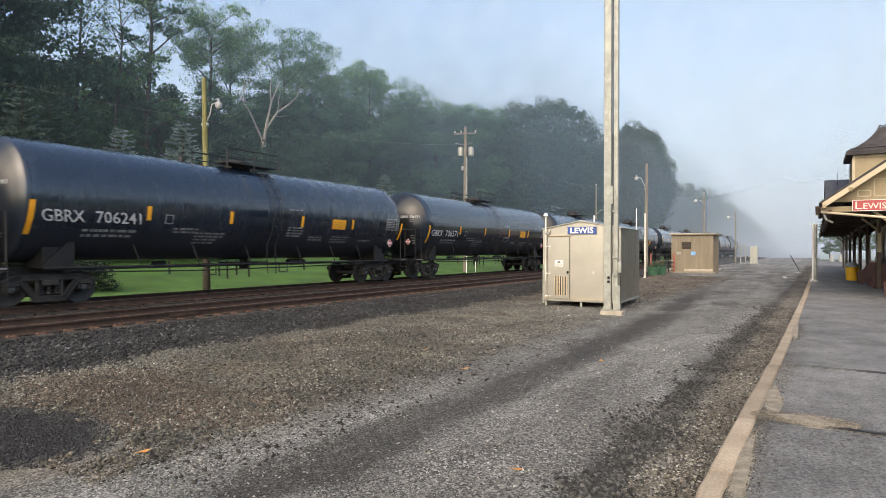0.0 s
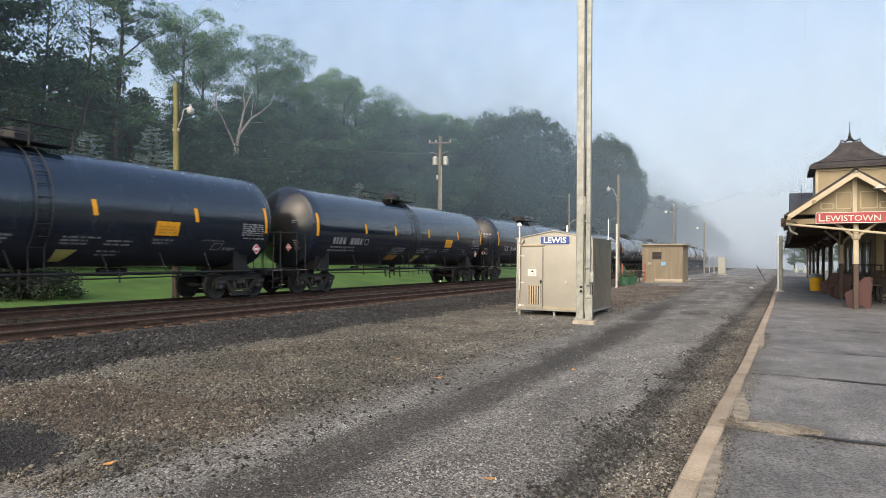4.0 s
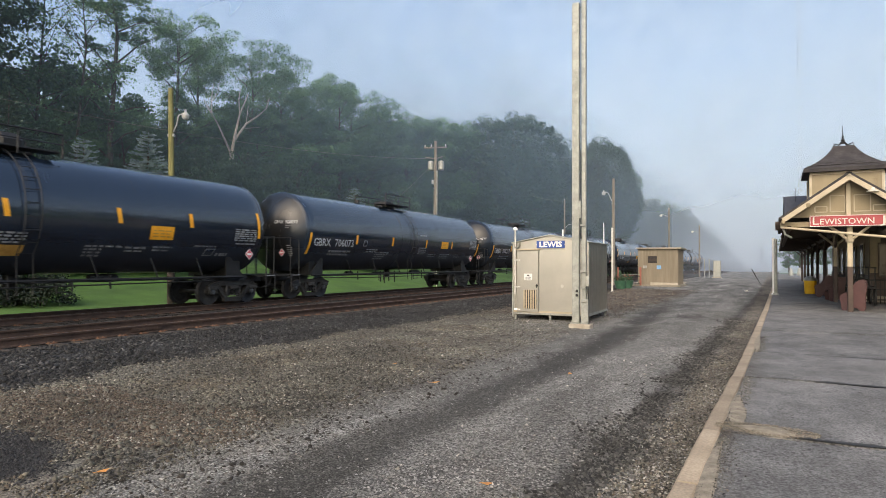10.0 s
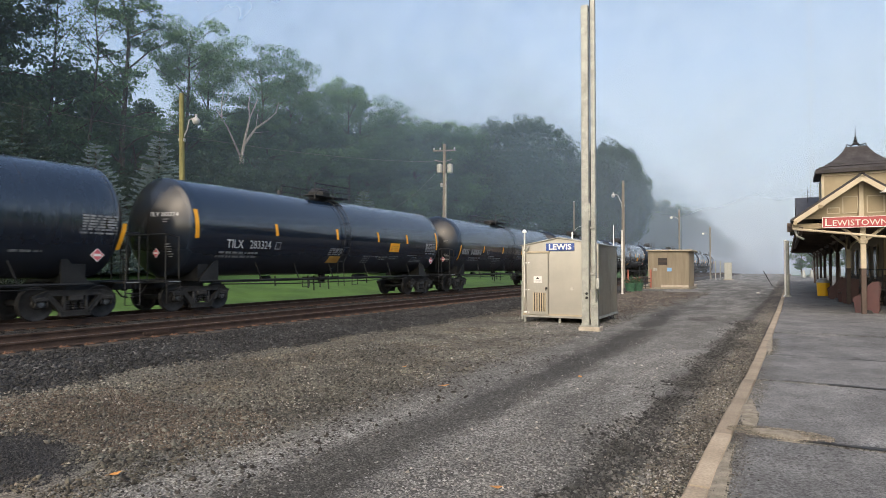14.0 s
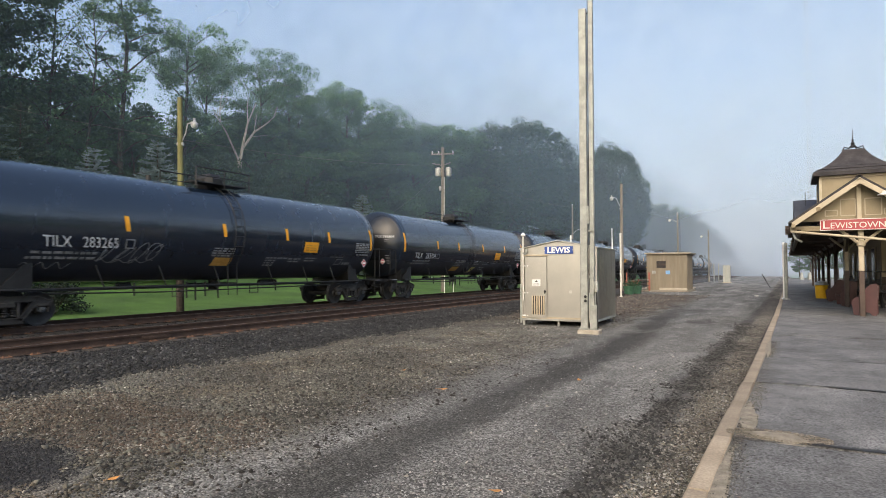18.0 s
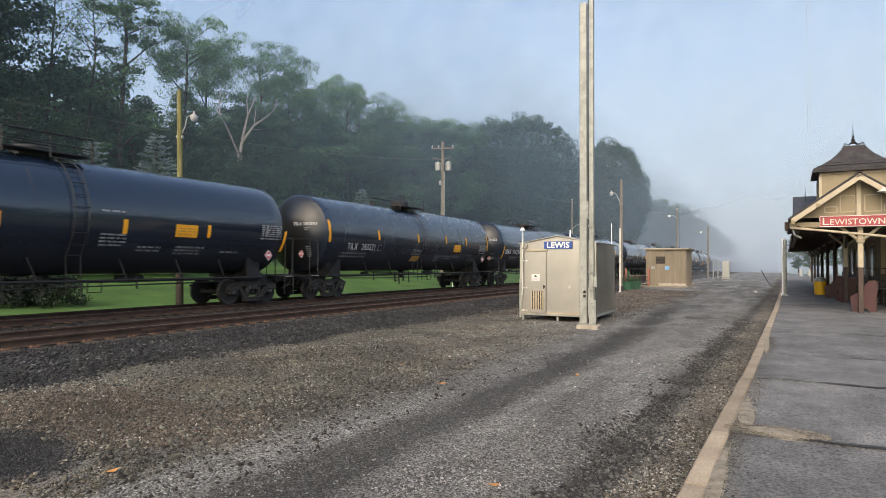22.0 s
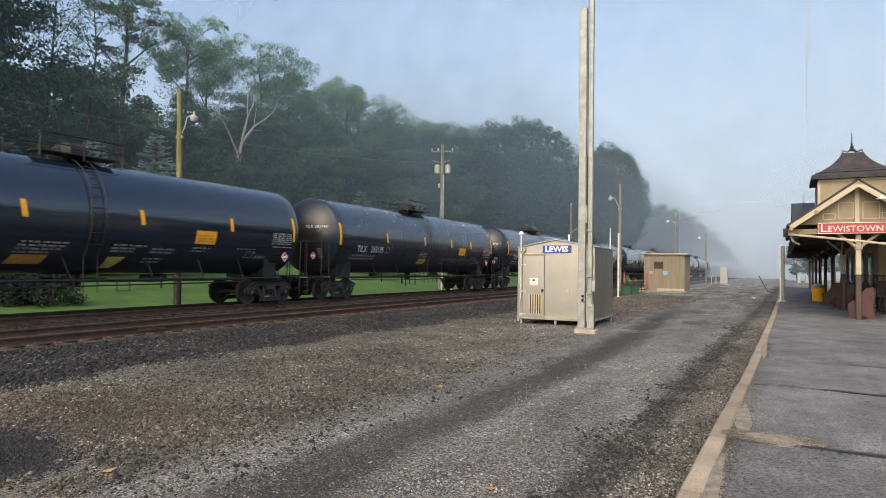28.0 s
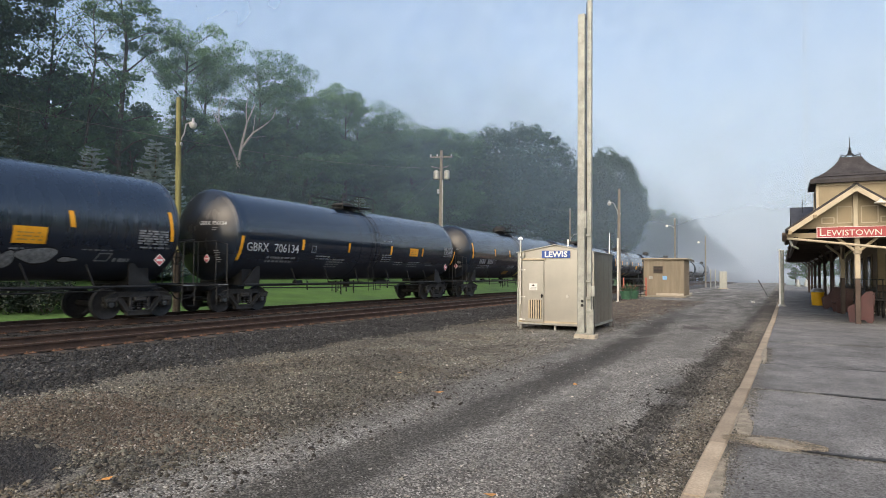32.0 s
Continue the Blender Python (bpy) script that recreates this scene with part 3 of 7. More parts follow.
def yard_height(x, y):
    rut = -0.03 * np.exp(-((x + 3.53 + 0.055 * np.maximum(y - 15, 0)) / 0.45) ** 2) - 0.03 * np.exp(-((x + 1.49 - 0.012 * y) / 0.30) ** 2)
    return YARD_Z + ripple(x, y, 0.012) * np.clip((25 - y) / 14, 0.0, 1) + rut


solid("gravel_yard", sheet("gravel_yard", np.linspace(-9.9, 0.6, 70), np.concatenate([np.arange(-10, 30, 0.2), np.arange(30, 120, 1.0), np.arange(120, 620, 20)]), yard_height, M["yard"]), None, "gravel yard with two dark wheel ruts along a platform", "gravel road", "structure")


def stones(name, n, place, size, mat, label):
    """Loose angular stones, joined; place gives x, y, z arrays."""
    base = np.array([(1, 0.1, 0), (-1, -0.1, 0), (0.15, 1, 0), (-0.15, -1, 0), (0.25, 0.1, 0.8), (0, 0, -0.7)], float)
    tri = np.array([(0, 2, 4), (2, 1, 4), (1, 3, 4), (3, 0, 4), (2, 0, 5), (1, 2, 5), (3, 1, 5), (0, 3, 5)])
    x, y, z = place(n)
    n = len(x)
    s = size * np.exp(np.clip(RNG.normal(0, 0.38, n), -0.8, 0.7))
    v = base[None] * (1 + RNG.uniform(-0.38, 0.38, (n, 6, 3))) * (s[:, None, None] * np.stack([np.ones(n), RNG.uniform(0.5, 1, n), RNG.uniform(0.40, 0.8, n)], 1)[:, None, :])
    a, b = RNG.uniform(0, 6.28, n), RNG.normal(0, 0.5, n)
    ca, sa, cb, sb = np.cos(a)[:, None], np.sin(a)[:, None], np.cos(b)[:, None], np.sin(b)[:, None]
    vx, vz = v[..., 0] * cb + v[..., 2] * sb, -v[..., 0] * sb + v[..., 2] * cb
    vx, vy = vx * ca - v[..., 1] * sa, vx * sa + v[..., 1] * ca
    v = np.stack([vx + x[:, None], vy + y[:, None], vz + (z + s * 0.15)[:, None]], 2).reshape(-1, 3)
    f = (tri[None] + 6 * np.arange(n)[:, None, None]).reshape(-1, 3)
    return solid(name, quick(name, v, f, mat), None, label, "gravel", "stuff")


def in_view(x, y):
    """Keeps what lies in the wedge of ground that the camera sweeps."""
    a = np.degrees(np.arctan2(-x, y))
    return (a > -10) & (a < 72)


def bare_ground(x, y):
    """How far the ground is swept bare: along the wheel ruts and on the heap of fines."""
    a = 0.90 * np.exp(-((x + 3.53 + 0.055 * np.maximum(y - 15, 0) + 0.06 * np.sin(y * 0.9)) / 0.46) ** 2)
    a = a + 0.55 * np.exp(-(((x + 7.1) / 2.1) ** 2 + ((y - 4.45) / 1.05) ** 2) ** 2)
    a = a + 0.85 * np.exp(-((x + 1.49 - 0.012 * y) / 0.24) ** 2) * (y > 4.4)
    return np.maximum(a, ((x + 6.7) / 1.3) ** 2 + ((y - 2.85) / 0.75) ** 2 < 1.0 + 0.3 * np.sin(9 * x + 4 * y))


def on_yard(lo, hi, y0=2.6, y1=26.0):
    def place(n):
        r = RNG.uniform(0, 1, n)
        y = y0 * (y1 / y0) ** r
        x = RNG.uniform(lo, hi, n)
        keep = in_view(x, y) & (x < deck_edge(y) - 0.02) & (RNG.uniform(0, 1, n) > bare_ground(x, y))
        return x[keep], y[keep], yard_height(x[keep], y[keep])
    return place


def on_rut(n):
    y = 4.2 + 19 * RNG.uniform(0, 1, n) ** 1.9
    x = -1.49 + 0.012 * y + 0.03 * np.sin(y * 1.3) + RNG.normal(0, 0.15, n) * (1.0 + 0.6 * np.sin(y * 2.1))
    keep = (y > 4.4) & ((np.abs(y - 9.5) > 0.35) | (RNG.uniform(0, 1, n) < 0.2))
    return x[keep], y[keep], yard_height(x[keep], y[keep])


def on_soil(n):
    y = RNG.uniform(20.5, 46, n)
    x = RNG.uniform(-10.3, -4.5, n)
    keep = RNG.uniform(0, 1, n) < np.clip((-4.2 - x) / 1.5, 0, 1)
    return x[keep], y[keep], yard_height(x[keep], y[keep])


def on_slope(n):
    y = 3.0 + 42 * RNG.uniform(0, 1, n) ** 1.4
    x = RNG.uniform(-12.7, -8.9, n)
    keep = in_view(x, y) & (RNG.uniform(0, 1, n) < np.clip((-8.8 - x) / 1.2, 0, 1))
    return x[keep], y[keep], bed(x[keep], y[keep])


def between_tracks(n):
    y = RNG.uniform(3, 45, n)
    x = RNG.uniform(-21.5, -12.4, n)
    keep = in_view(x, y)
    return x[keep], y[keep], bed(x[keep], y[keep])


GREY = [(0.026, 0.027, 0.026), (0.080, 0.081, 0.079), (0.15, 0.152, 0.149), (0.23, 0.233, 0.226), (0.12, 0.112, 0.10), (0.35, 0.35, 0.337)]
TANS = [(0.012, 0.0118, 0.0105), (0.033, 0.0327, 0.0275), (0.080, 0.0785, 0.0645), (0.145, 0.142, 0.118), (0.098, 0.078, 0.056), (0.33, 0.325, 0.295)]
DARK = [(0.004, 0.0042, 0.0047), (0.009, 0.0097, 0.0105), (0.0155, 0.0165, 0.0178), (0.032, 0.0335, 0.0355), (0.0155, 0.0155, 0.015), (0.095, 0.096, 0.096)]
stones("road_gravel", 48000, on_yard(-5.2, -0.6), 0.0105, mat_stones("road_stones", GREY), "loose grey road gravel")
stones("hut_gravel", 12000, on_yard(-8.6, -4.6, 10.5, 22.0), 0.012, mat_stones("hut_stones", GREY), "loose grey gravel round the hut")
stones("kerbside_gravel", 16000, on_yard(-1.3, -0.6, 3.0, 22.0), 0.012, mat_stones("kerbside_stones", TANS, rust=0.5), "coarse tan gravel along the kerb")
stones("brown_gravel", 52000, on_yard(-10.0, -4.7, 2.6, 30.0), 0.0140, mat_stones("brown_stones", TANS, rust=0.6), "loose brown and tan stones")
stones("pale_stones", 420, on_yard(-9.0, -1.2, 4.0, 20.0), 0.018, mat_stones("pale_stone", [(0.26, 0.24, 0.20), (0.36, 0.33, 0.29), (0.48, 0.45, 0.41)]), "scattered larger pale stones")
stones("coarse_stones", 9500, on_yard(-9.4, -4.9, 2.8, 16.0), 0.023, mat_stones("coarse_stone", [(0.019, 0.0193, 0.0175), (0.048, 0.0483, 0.042), (0.095, 0.0955, 0.081), (0.16, 0.159, 0.136), (0.078, 0.066, 0.050)], rust=0.7), "coarse brown stones half sunk in gravel")
stones("dark_lumps", 2600, on_yard(-8.6, -3.9, 3.0, 12.0), 0.022, mat_stones("dark_lump", [(0.018, 0.016, 0.014), (0.045, 0.038, 0.031)]), "scattered dark cinders")
stones("rut_cinders", 12000, on_rut, 0.019, mat_stones("rut_cinder", [(0.008, 0.0082, 0.008), (0.018, 0.018, 0.0175), (0.036, 0.036, 0.034), (0.12, 0.118, 0.11), (0.016, 0.016, 0.015)]), "black cinders in a wheel rut")
def on_rust(n):
    a, q = RNG.uniform(0, 6.28, n), RNG.uniform(0, 1, n) ** 0.5
    x, y = -7.1 + 2.3 * q * np.cos(a), 4.45 + 1.15 * q * np.sin(a) * (1 + 0.3 * np.sin(3 * a))
    keep = ((x + 6.7) / 1.3) ** 2 + ((y - 2.85) / 0.75) ** 2 > 1.1
    return x[keep], y[keep], yard_height(x[keep], y[keep])


stones("rusty_gravel", 9000, on_rust, 0.013, mat_stones("rusty_stones", [(0.022, 0.016, 0.012), (0.052, 0.036, 0.025), (0.085, 0.060, 0.042), (0.12, 0.105, 0.082), (0.070, 0.045, 0.030), (0.20, 0.185, 0.155)]), "rusty brown gravel beside a dark heap")


def on_fines(n):
    a, q = RNG.uniform(0, 6.28, n), RNG.uniform(0, 1, n) ** 0.6
    x, y = -6.7 + 1.36 * q * np.cos(a), 2.85 + 0.8 * q * np.sin(a)
    return x, y, yard_height(x, y)


stones("fines_lumps", 7000, on_fines, 0.012, mat_stones("fines_lump", [(0.005, 0.0054, 0.0065), (0.010, 0.011, 0.013), (0.020, 0.021, 0.024), (0.06, 0.06, 0.062)]), "coal-dark gravelly heap of fines")
stones("soil_clods", 5200, on_soil, 0.034, mat_stones("soil_clod", [(0.035, 0.027, 0.021), (0.075, 0.058, 0.045), (0.12, 0.10, 0.08), (0.22, 0.195, 0.16)]), "brown clods and litter on bare soil")
stones("ballast_stones", 38000, on_slope, 0.031, mat_stones("ballast_stone", DARK), "crushed dark ballast stones")
stones("track_stones", 14000, between_tracks, 0.028, mat_stones("track_stone", DARK), "ballast stones between the rails")


def rail_profile():
    half = [(0.0, -0.18), (0.07, -0.18), (0.07, -0.168), (0.02, -0.150), (0.012, -0.13), (0.012, -0.06), (0.022, -0.042), (0.037, -0.036), (0.037, -0.008), (0.028, 0.0), (0.0, 0.0)]
    return half[1:-1] + [(-a, b) for a, b in reversed(half[1:-1])]


def track(cx, name, label):
    tr = thing(name, label, "railway track", kind="structure")
    for side in (-1, 1):
        ox = cx + side * 0.7525
        r = part("rail", G().prism([(ox + a, b) for a, b in rail_profile()], -30, 620, "y"), M["rail_side"], tr, "rusty steel rail")
        part("rail_head", G().box((ox, 295, 0.0015), (0.05, 650, 0.003)), M["rail_head"], r, "worn bright running surface")
    tie = G().box((0, 0, 0), (2.6, 0.23, 0.18), 0.012).mesh("tie", M["tie"])
    plate = G()
    for side in (-1, 1):
        ox = side * 0.7525
        plate.box((ox, 0, 0), (0.36, 0.18, 0.016), 0.004)
        for sx in (-1, 1):
            for sy in (-0.055, 0.055):
                plate.box((ox + sx * 0.10, sy, 0.016), (0.045, 0.028, 0.03), 0.006)
    plate = plate.mesh("tie_plate", M["rusty"])
    for i in range(120):
        y = 2.0 + i * 0.52
        part("tie", tie, None, tr, at=pose(cx + 0.03 * math.sin(i * 2.3), y, -0.272, 0, 0, 0.7 * math.sin(i * 5.1)))
        part("tie_plate", plate, None, tr, at=pose(cx, y, -0.176))
    rest = G()
    for i in range(200):
        rest.box((cx, 64.9 + i * 0.52, -0.272), (2.6, 0.23, 0.18))
    part("far_ties", rest, M["tie"], tr, smooth=0)["kind"] = "stuff"
    return tr


track(NEAR_X, "track_1", "empty railway track with rusty rails on dark ballast")
track(TRAIN_X, "track_2", "railway track that carries the passing train")
# joint bars and a loose rusty clip or two beside the near rail
for y in (9.4, 21.2, 33.0):
    g = G().box((0, 0, 0), (0.022, 0.75, 0.09), 0.008)
    for k in range(6):
        g.lathe([(0, 0), (0.018, 0.0), (0.018, 0.03), (0, 0.03)], 6, pose(0.0, -0.29 + 0.116 * k, 0, 0, 90))
    solid("joint_bar", g, M["rail_side"], "rusty bolted joint bar on a rail", "rail joint", at=pose(NEAR_X + 0.7525 + 0.030, y, -0.095))


# ---- platform ----
deck = thing("platform", "low asphalt station platform with a concrete kerb", "platform", kind="structure")
CRACKS = [-7.0, 2.6, 6.72, 10.12, 13.05, 17.6, 22.4, 25.9, 31.0, 38.0, 46.0, 56.0, 68.0, 84.0, 104.0, 130.0]
for i, (a, b) in enumerate(zip(CRACKS, CRACKS[1:])):
    g = G()
    n = 14
    gap = 0.022 if i in (1, 2, 3) else 0.012
    pts_a = [(x, a + gap + 0.02 * x + 0.018 * math.sin(x * 5 + i * 3) + 0.012 * math.sin(x * 13 + i)) for x in (np.linspace(0, 1, n) * 8.9)]
    pts_b = [(x, b - gap + 0.02 * x + 0.018 * math.sin(x * 5 + i * 3 + 3) + 0.012 * math.sin(x * 13 + i + 1)) for x in (np.linspace(0, 1, n) * 8.9)]
    e0, e1 = deck_edge(a) + 0.175, deck_edge(b) + 0.175
    low = [(e0 + x * (9.0 - e0) / 8.9, y) for x, y in pts_a]
    high = [(e1 + x * (9.0 - e1) / 8.9, y) for x, y in pts_b]
    g.prism(low + high[::-1], DECK_Z - 0.25, DECK_Z + (0.006, -0.004, 0.0, 0.008, -0.005)[i % 5], "z")
    part("slab", g, M["asphalt"], deck, smooth=0)
for i, (cy, w, x0, x1) in enumerate(((6.76, 0.10, 0.10, 4.0), (10.14, 0.13, -0.33, 3.2), (13.1, 0.11, -0.33, 3.2), (17.7, 0.06, -0.2, 3.2), (22.4, 0.07, -0.1, 3.4), (10.55, 0.03, 0.9, 3.2), (13.25, 0.03, 0.6, 2.6))):
    g = G()
    n = 40
    vs = []
    for j in range(n + 1):
        x = x0 + (x1 - x0) * j / n
        mid = cy + 0.02 * x + 0.03 * math.sin(x * 2.3 + i) + 0.012 * math.sin(x * 9 + i * 2)
        hw = w * (0.55 + 0.35 * math.sin(x * 3.1 + i * 5) + 0.25 * math.sin(x * 11 + i)) * min(1, 8 * j / n + 0.35) * 0.5
        hw = max(hw, 0.008)
        vs += [(x, mid - hw, DECK_Z + 0.011), (x, mid + hw, DECK_Z + 0.011)]
    g.add(vs, [(2 * j, 2 * j + 2, 2 * j + 3, 2 * j + 1) for j in range(n)])
    part("crack_filler", g, M["black"], deck, "dark uneven filler in a slab joint", smooth=0)
part("subgrade", G().box((4.4, 61, -0.33), (9.0, 138, 0.2)), M["black"], deck, "dark soil in the joints", smooth=0)
kerb_rng = random.Random(3)
y = -7.0
for ln in (3.0, 3.05, 2.95, 3.0, 4.7, 3.4, 2.4, 3.05, 3.05, 3.05) + (3.05,) * 28:
    if y < 6.7 < y + ln:
        ln = 6.7 - y
    y1 = y + ln
    x0, x1 = float(deck_edge(y)), float(deck_edge(y1))
    turn = math.degrees(math.atan2(-(x1 - x0), ln))
    g = G()
    ring = [(0.0, -0.18), (0.17, -0.18), (0.17, 0.165), (0.155, 0.18), (0.018, 0.18), (0.0, 0.162)]
    n = 26
    vs = []
    for j in range(n + 1):
        yy = (j / n - 0.5) * (ln - 0.012)
        chip = kerb_rng.uniform(0.004, 0.013) if kerb_rng.random() < 0.15 else kerb_rng.uniform(0.0, 0.003)
        back = kerb_rng.uniform(0.0, 0.005)
        w = 0.002 * math.sin(yy * 3 + y)
        vs += [(a + w + (chip if i in (4, 5) else 0) - (back if i in (2, 3) else 0), yy, b - (chip * 0.8 if i in (4, 5) else 0) + 0.0015 * math.sin(yy * 5 + y)) for i, (a, b) in enumerate(ring)]
    fs = [(j * 6 + i, j * 6 + (i + 1) % 6, j * 6 + 6 + (i + 1) % 6, j * 6 + 6 + i) for j in range(n) for i in range(6)]
    g.add(vs, fs + [tuple(reversed(range(6))), tuple(range(n * 6, n * 6 + 6))])
    part("kerb_stone", g, M["kerb"], deck, at=pose((x0 + x1) / 2 + kerb_rng.uniform(-0.008, 0.008), (y + y1) / 2, DECK_Z - 0.178 + kerb_rng.uniform(-0.004, 0.008), 0, 0, turn), smooth=30)
    y = y1


def blob(cx, cy, rx, ry, h, seed, n=40, z=DECK_Z):
    """A flat uneven spill."""
    r = random.Random(seed)
    g = G()
    ph = [r.uniform(0, 6.28) for _ in range(4)]
    vs, fs = [(cx, cy, z + h)], []
    for ring, q in ((1, 0.6), (2, 1.0)):
        for j in range(n):
            a = 2 * math.pi * j / n
            w = 1 + 0.16 * math.sin(2 * a + ph[0]) + 0.12 * math.sin(3 * a + ph[1]) + 0.08 * math.sin(7 * a + ph[2]) + 0.05 * math.sin(13 * a + ph[3])
            vs.append((cx + rx * q * w * math.cos(a), cy + ry * q * w * math.sin(a), z + (h * 0.8 if ring == 1 else -0.012)))
    fs += [(0, 1 + j, 1 + (j + 1) % n) for j in range(n)]
    fs += [(1 + j, 1 + n + j, 1 + n + (j + 1) % n, 1 + (j + 1) % n) for j in range(n)]
    return g.add(vs, fs)


solid("sand_spill", blob(-0.10, 6.95, 0.42, 0.20, 0.016, 5), M["sand"], "pale washed-out sand spill on a cracked platform edge", "sand")
solid("sand_strip", blob(-0.40, 7.7, 0.11, 1.05, 0.014, 9), M["sand"], "strip of pale sand along the kerb", "sand")
solid("sand_strip", blob(-0.47, 5.2, 0.07, 1.3, 0.014, 11), M["sand"], "strip of pale sand along the kerb", "sand")
solid("sand_strip", blob(-0.36, 14.6, 0.07, 2.2, 0.014, 12), M["sand"], "strip of pale sand along the kerb", "sand")


def deck_grit(n):
    y = 4 + 12 * RNG.uniform(0, 1, n) ** 1.5
    x = deck_edge(y) + 0.18 + np.abs(RNG.normal(0, 0.09, n)) + 0.55 * RNG.uniform(0, 1, n) * (np.abs(y - 6.95) < 0.16)
    return x, y, np.full(n, DECK_Z + 0.006)


stones("platform_grit", 6500, deck_grit, 0.006, mat_stones("grit_stone", TANS), "fine grit along the inside of the kerb")


def on_spill(n):
    a, q = RNG.uniform(0, 6.28, n), RNG.uniform(0, 1, n) ** 0.5
    return -0.10 + 0.48 * q * np.cos(a), 6.95 + 0.24 * q * np.sin(a), np.full(n, DECK_Z + 0.008)


stones("spill_grit", 2600, on_spill, 0.006, mat_stones("spill_grain", [(0.12, 0.10, 0.075), (0.25, 0.22, 0.17), (0.42, 0.38, 0.31)]), "coarse grains on a sand spill")
# a dry leaf and scraps lying on the gravel
for x, y, a, s in ((-4.55, 8.05, 20, 0.10), (-5.05, 3.2, 70, 0.07), (-2.1, 4.6, 10, 0.06), (-3.0, 9.9, 120, 0.07), (-6.0, 9.2, 45, 0.06)):
    g = G().add([(-1, 0, 0.1), (-0.4, 0.5, 0.0), (0.4, 0.45, 0.12), (1, 0, 0.25), (0.4, -0.5, 0.05), (-0.4, -0.45, 0.15), (0, 0, 0.0)], [(0, 6, 1), (1, 6, 2), (2, 6, 3), (3, 6, 4), (4, 6, 5), (5, 6, 0)])
    g.v = [(p[0] * s, p[1] * s, p[2] * s) for p in g.v]
    solid("fallen_leaf", g, M["leaf_dry"], "dry orange leaf lying on gravel", "leaf", at=pose(x, y, float(yard_height(np.array(x), np.array(y))) + 0.012, 0, 0, a))


# ---- signal bungalow, its poles and the yard's small things ----
def bungalow():
    """Aluminium equipment hut on a skid, 2.45 m wide, gable to the camera."""
    W, D, z0, zw, zp = 2.42, 2.85, -0.07, 2.17, 2.40
    th = thing("equipment_hut", "ribbed aluminium railway equipment hut on steel skid feet", "hut", pose(-6.34, 18.72, 0, 0, 0, 2.0))
    body = part("front_wall", G().prism([(-W / 2, z0), (W / 2, z0), (W / 2, zw), (0, zp), (-W / 2, zw)], 0.0, 0.05, "y"), M["alu"], th, "dull aluminium gable wall")
    part("back_wall", G().prism([(-W / 2, z0), (W / 2, z0), (W / 2, zw), (0, zp), (-W / 2, zw)], D - 0.05, D, "y"), M["alu"], th)
    for s in (-1, 1):
        w = part("side_wall", G().box((s * (W / 2 - 0.025), D / 2, (z0 + zw) / 2), (0.05, D - 0.1, zw - z0)), M["alu"], th)
        for k in range(7):
            part("rib", G().box((s * (W / 2 + 0.008), 0.2 + k * (D - 0.4) / 6, (z0 + zw) / 2), (0.010, 0.05, zw - z0 - 0.12), 0.004), M["alu"], w)
        g = G()
        ln = math.hypot(W / 2 + 0.06, zp - zw)
        g.box((0, D / 2, 0), (ln + 0.06, D + 0.14, 0.035), 0.008)
        part("roof_panel", g, M["alu"], th, at=pose(s * (W / 4 + 0.015), 0, (zw + zp) / 2 + 0.02, 0, s * math.degrees(math.atan2(zp - zw, W / 2)), 0))
        part("corner_trim", G().box((s * (W / 2 - 0.01), -0.012, (z0 + zw) / 2), (0.10, 0.024, zw - z0), 0.006), M["alu"], th)
        part("lower_guard", G().box((s * (W / 2 - 0.02), -0.035, 0.52), (0.13, 0.03, 1.2), 0.006), M["galv"], th) if s > 0 else part("conduit_guard", G().box((-W / 2 - 0.02, -0.01, 0.40), (0.06, 0.06, 1.25), 0.01), M["galv"], th)
    part("floor_frame", G().box((0, D / 2, z0 - 0.03), (W + 0.05, D + 0.05, 0.07), 0.01), M["galv"], th)
    part("sill_strip", G().box((0, -0.022, z0 + 0.03), (W, 0.02, 0.06), 0.005), M["cream_trim"], th, "pale strip along the hut's bottom edge")
    for sx in (-1, 0.0, 1):
        for sy in (0.06, D - 0.06):
            part("foot", G().box((sx * (W / 2 - 0.05), sy, -0.20), (0.07, 0.07, 0.26), 0.008), M["galv"], th)
    door = part("door", G().box((-0.72, -0.03, 0.935), (0.74, 0.035, 1.98), 0.012), M["alu"], th, "flush aluminium door")
    part("door_head", G().box((-0.72, -0.035, 1.965), (0.82, 0.05, 0.05), 0.008), M["cream_trim"], door)
    part("hinge", G().box((-1.115, -0.055, 1.62), (0.11, 0.035, 0.05), 0.01).box((-1.0, -0.058, 1.62), (0.05, 0.03, 0.035), 0.008), M["white"], door, "pale painted hinge")
    part("hinge", G().box((-1.115, -0.055, 0.75), (0.11, 0.035, 0.05), 0.01).box((-1.0, -0.058, 0.75), (0.05, 0.03, 0.035), 0.008), M["white"], door, "pale painted hinge")
    part("hinge", G().box((-1.115, -0.055, 0.02), (0.11, 0.035, 0.05), 0.01).box((-1.0, -0.058, 0.02), (0.05, 0.03, 0.035), 0.008), M["white"], door, "pale painted hinge")
    h = G().lathe([(0, 0), (0.035, 0.0), (0.035, 0.03), (0.02, 0.05), (0, 0.05)], 12, pose(-0.41, -0.048, 0.80, 90))
    h.box((-0.41, -0.10, 0.79), (0.03, 0.02, 0.12), 0.006)
    part("door_handle", h, M["steel_dark"], door, "round dark door handle")
    vent = part("vent", G().box((-0.64, -0.055, 0.36), (0.44, 0.015, 0.60)), M["steel_dark"], door, "louvred vent with pale slats")
    for k in range(6):
        part("slat", G().box((-0.835 + k * 0.078, -0.068, 0.36), (0.045, 0.02, 0.60), 0.006), M["cream_trim"], vent)
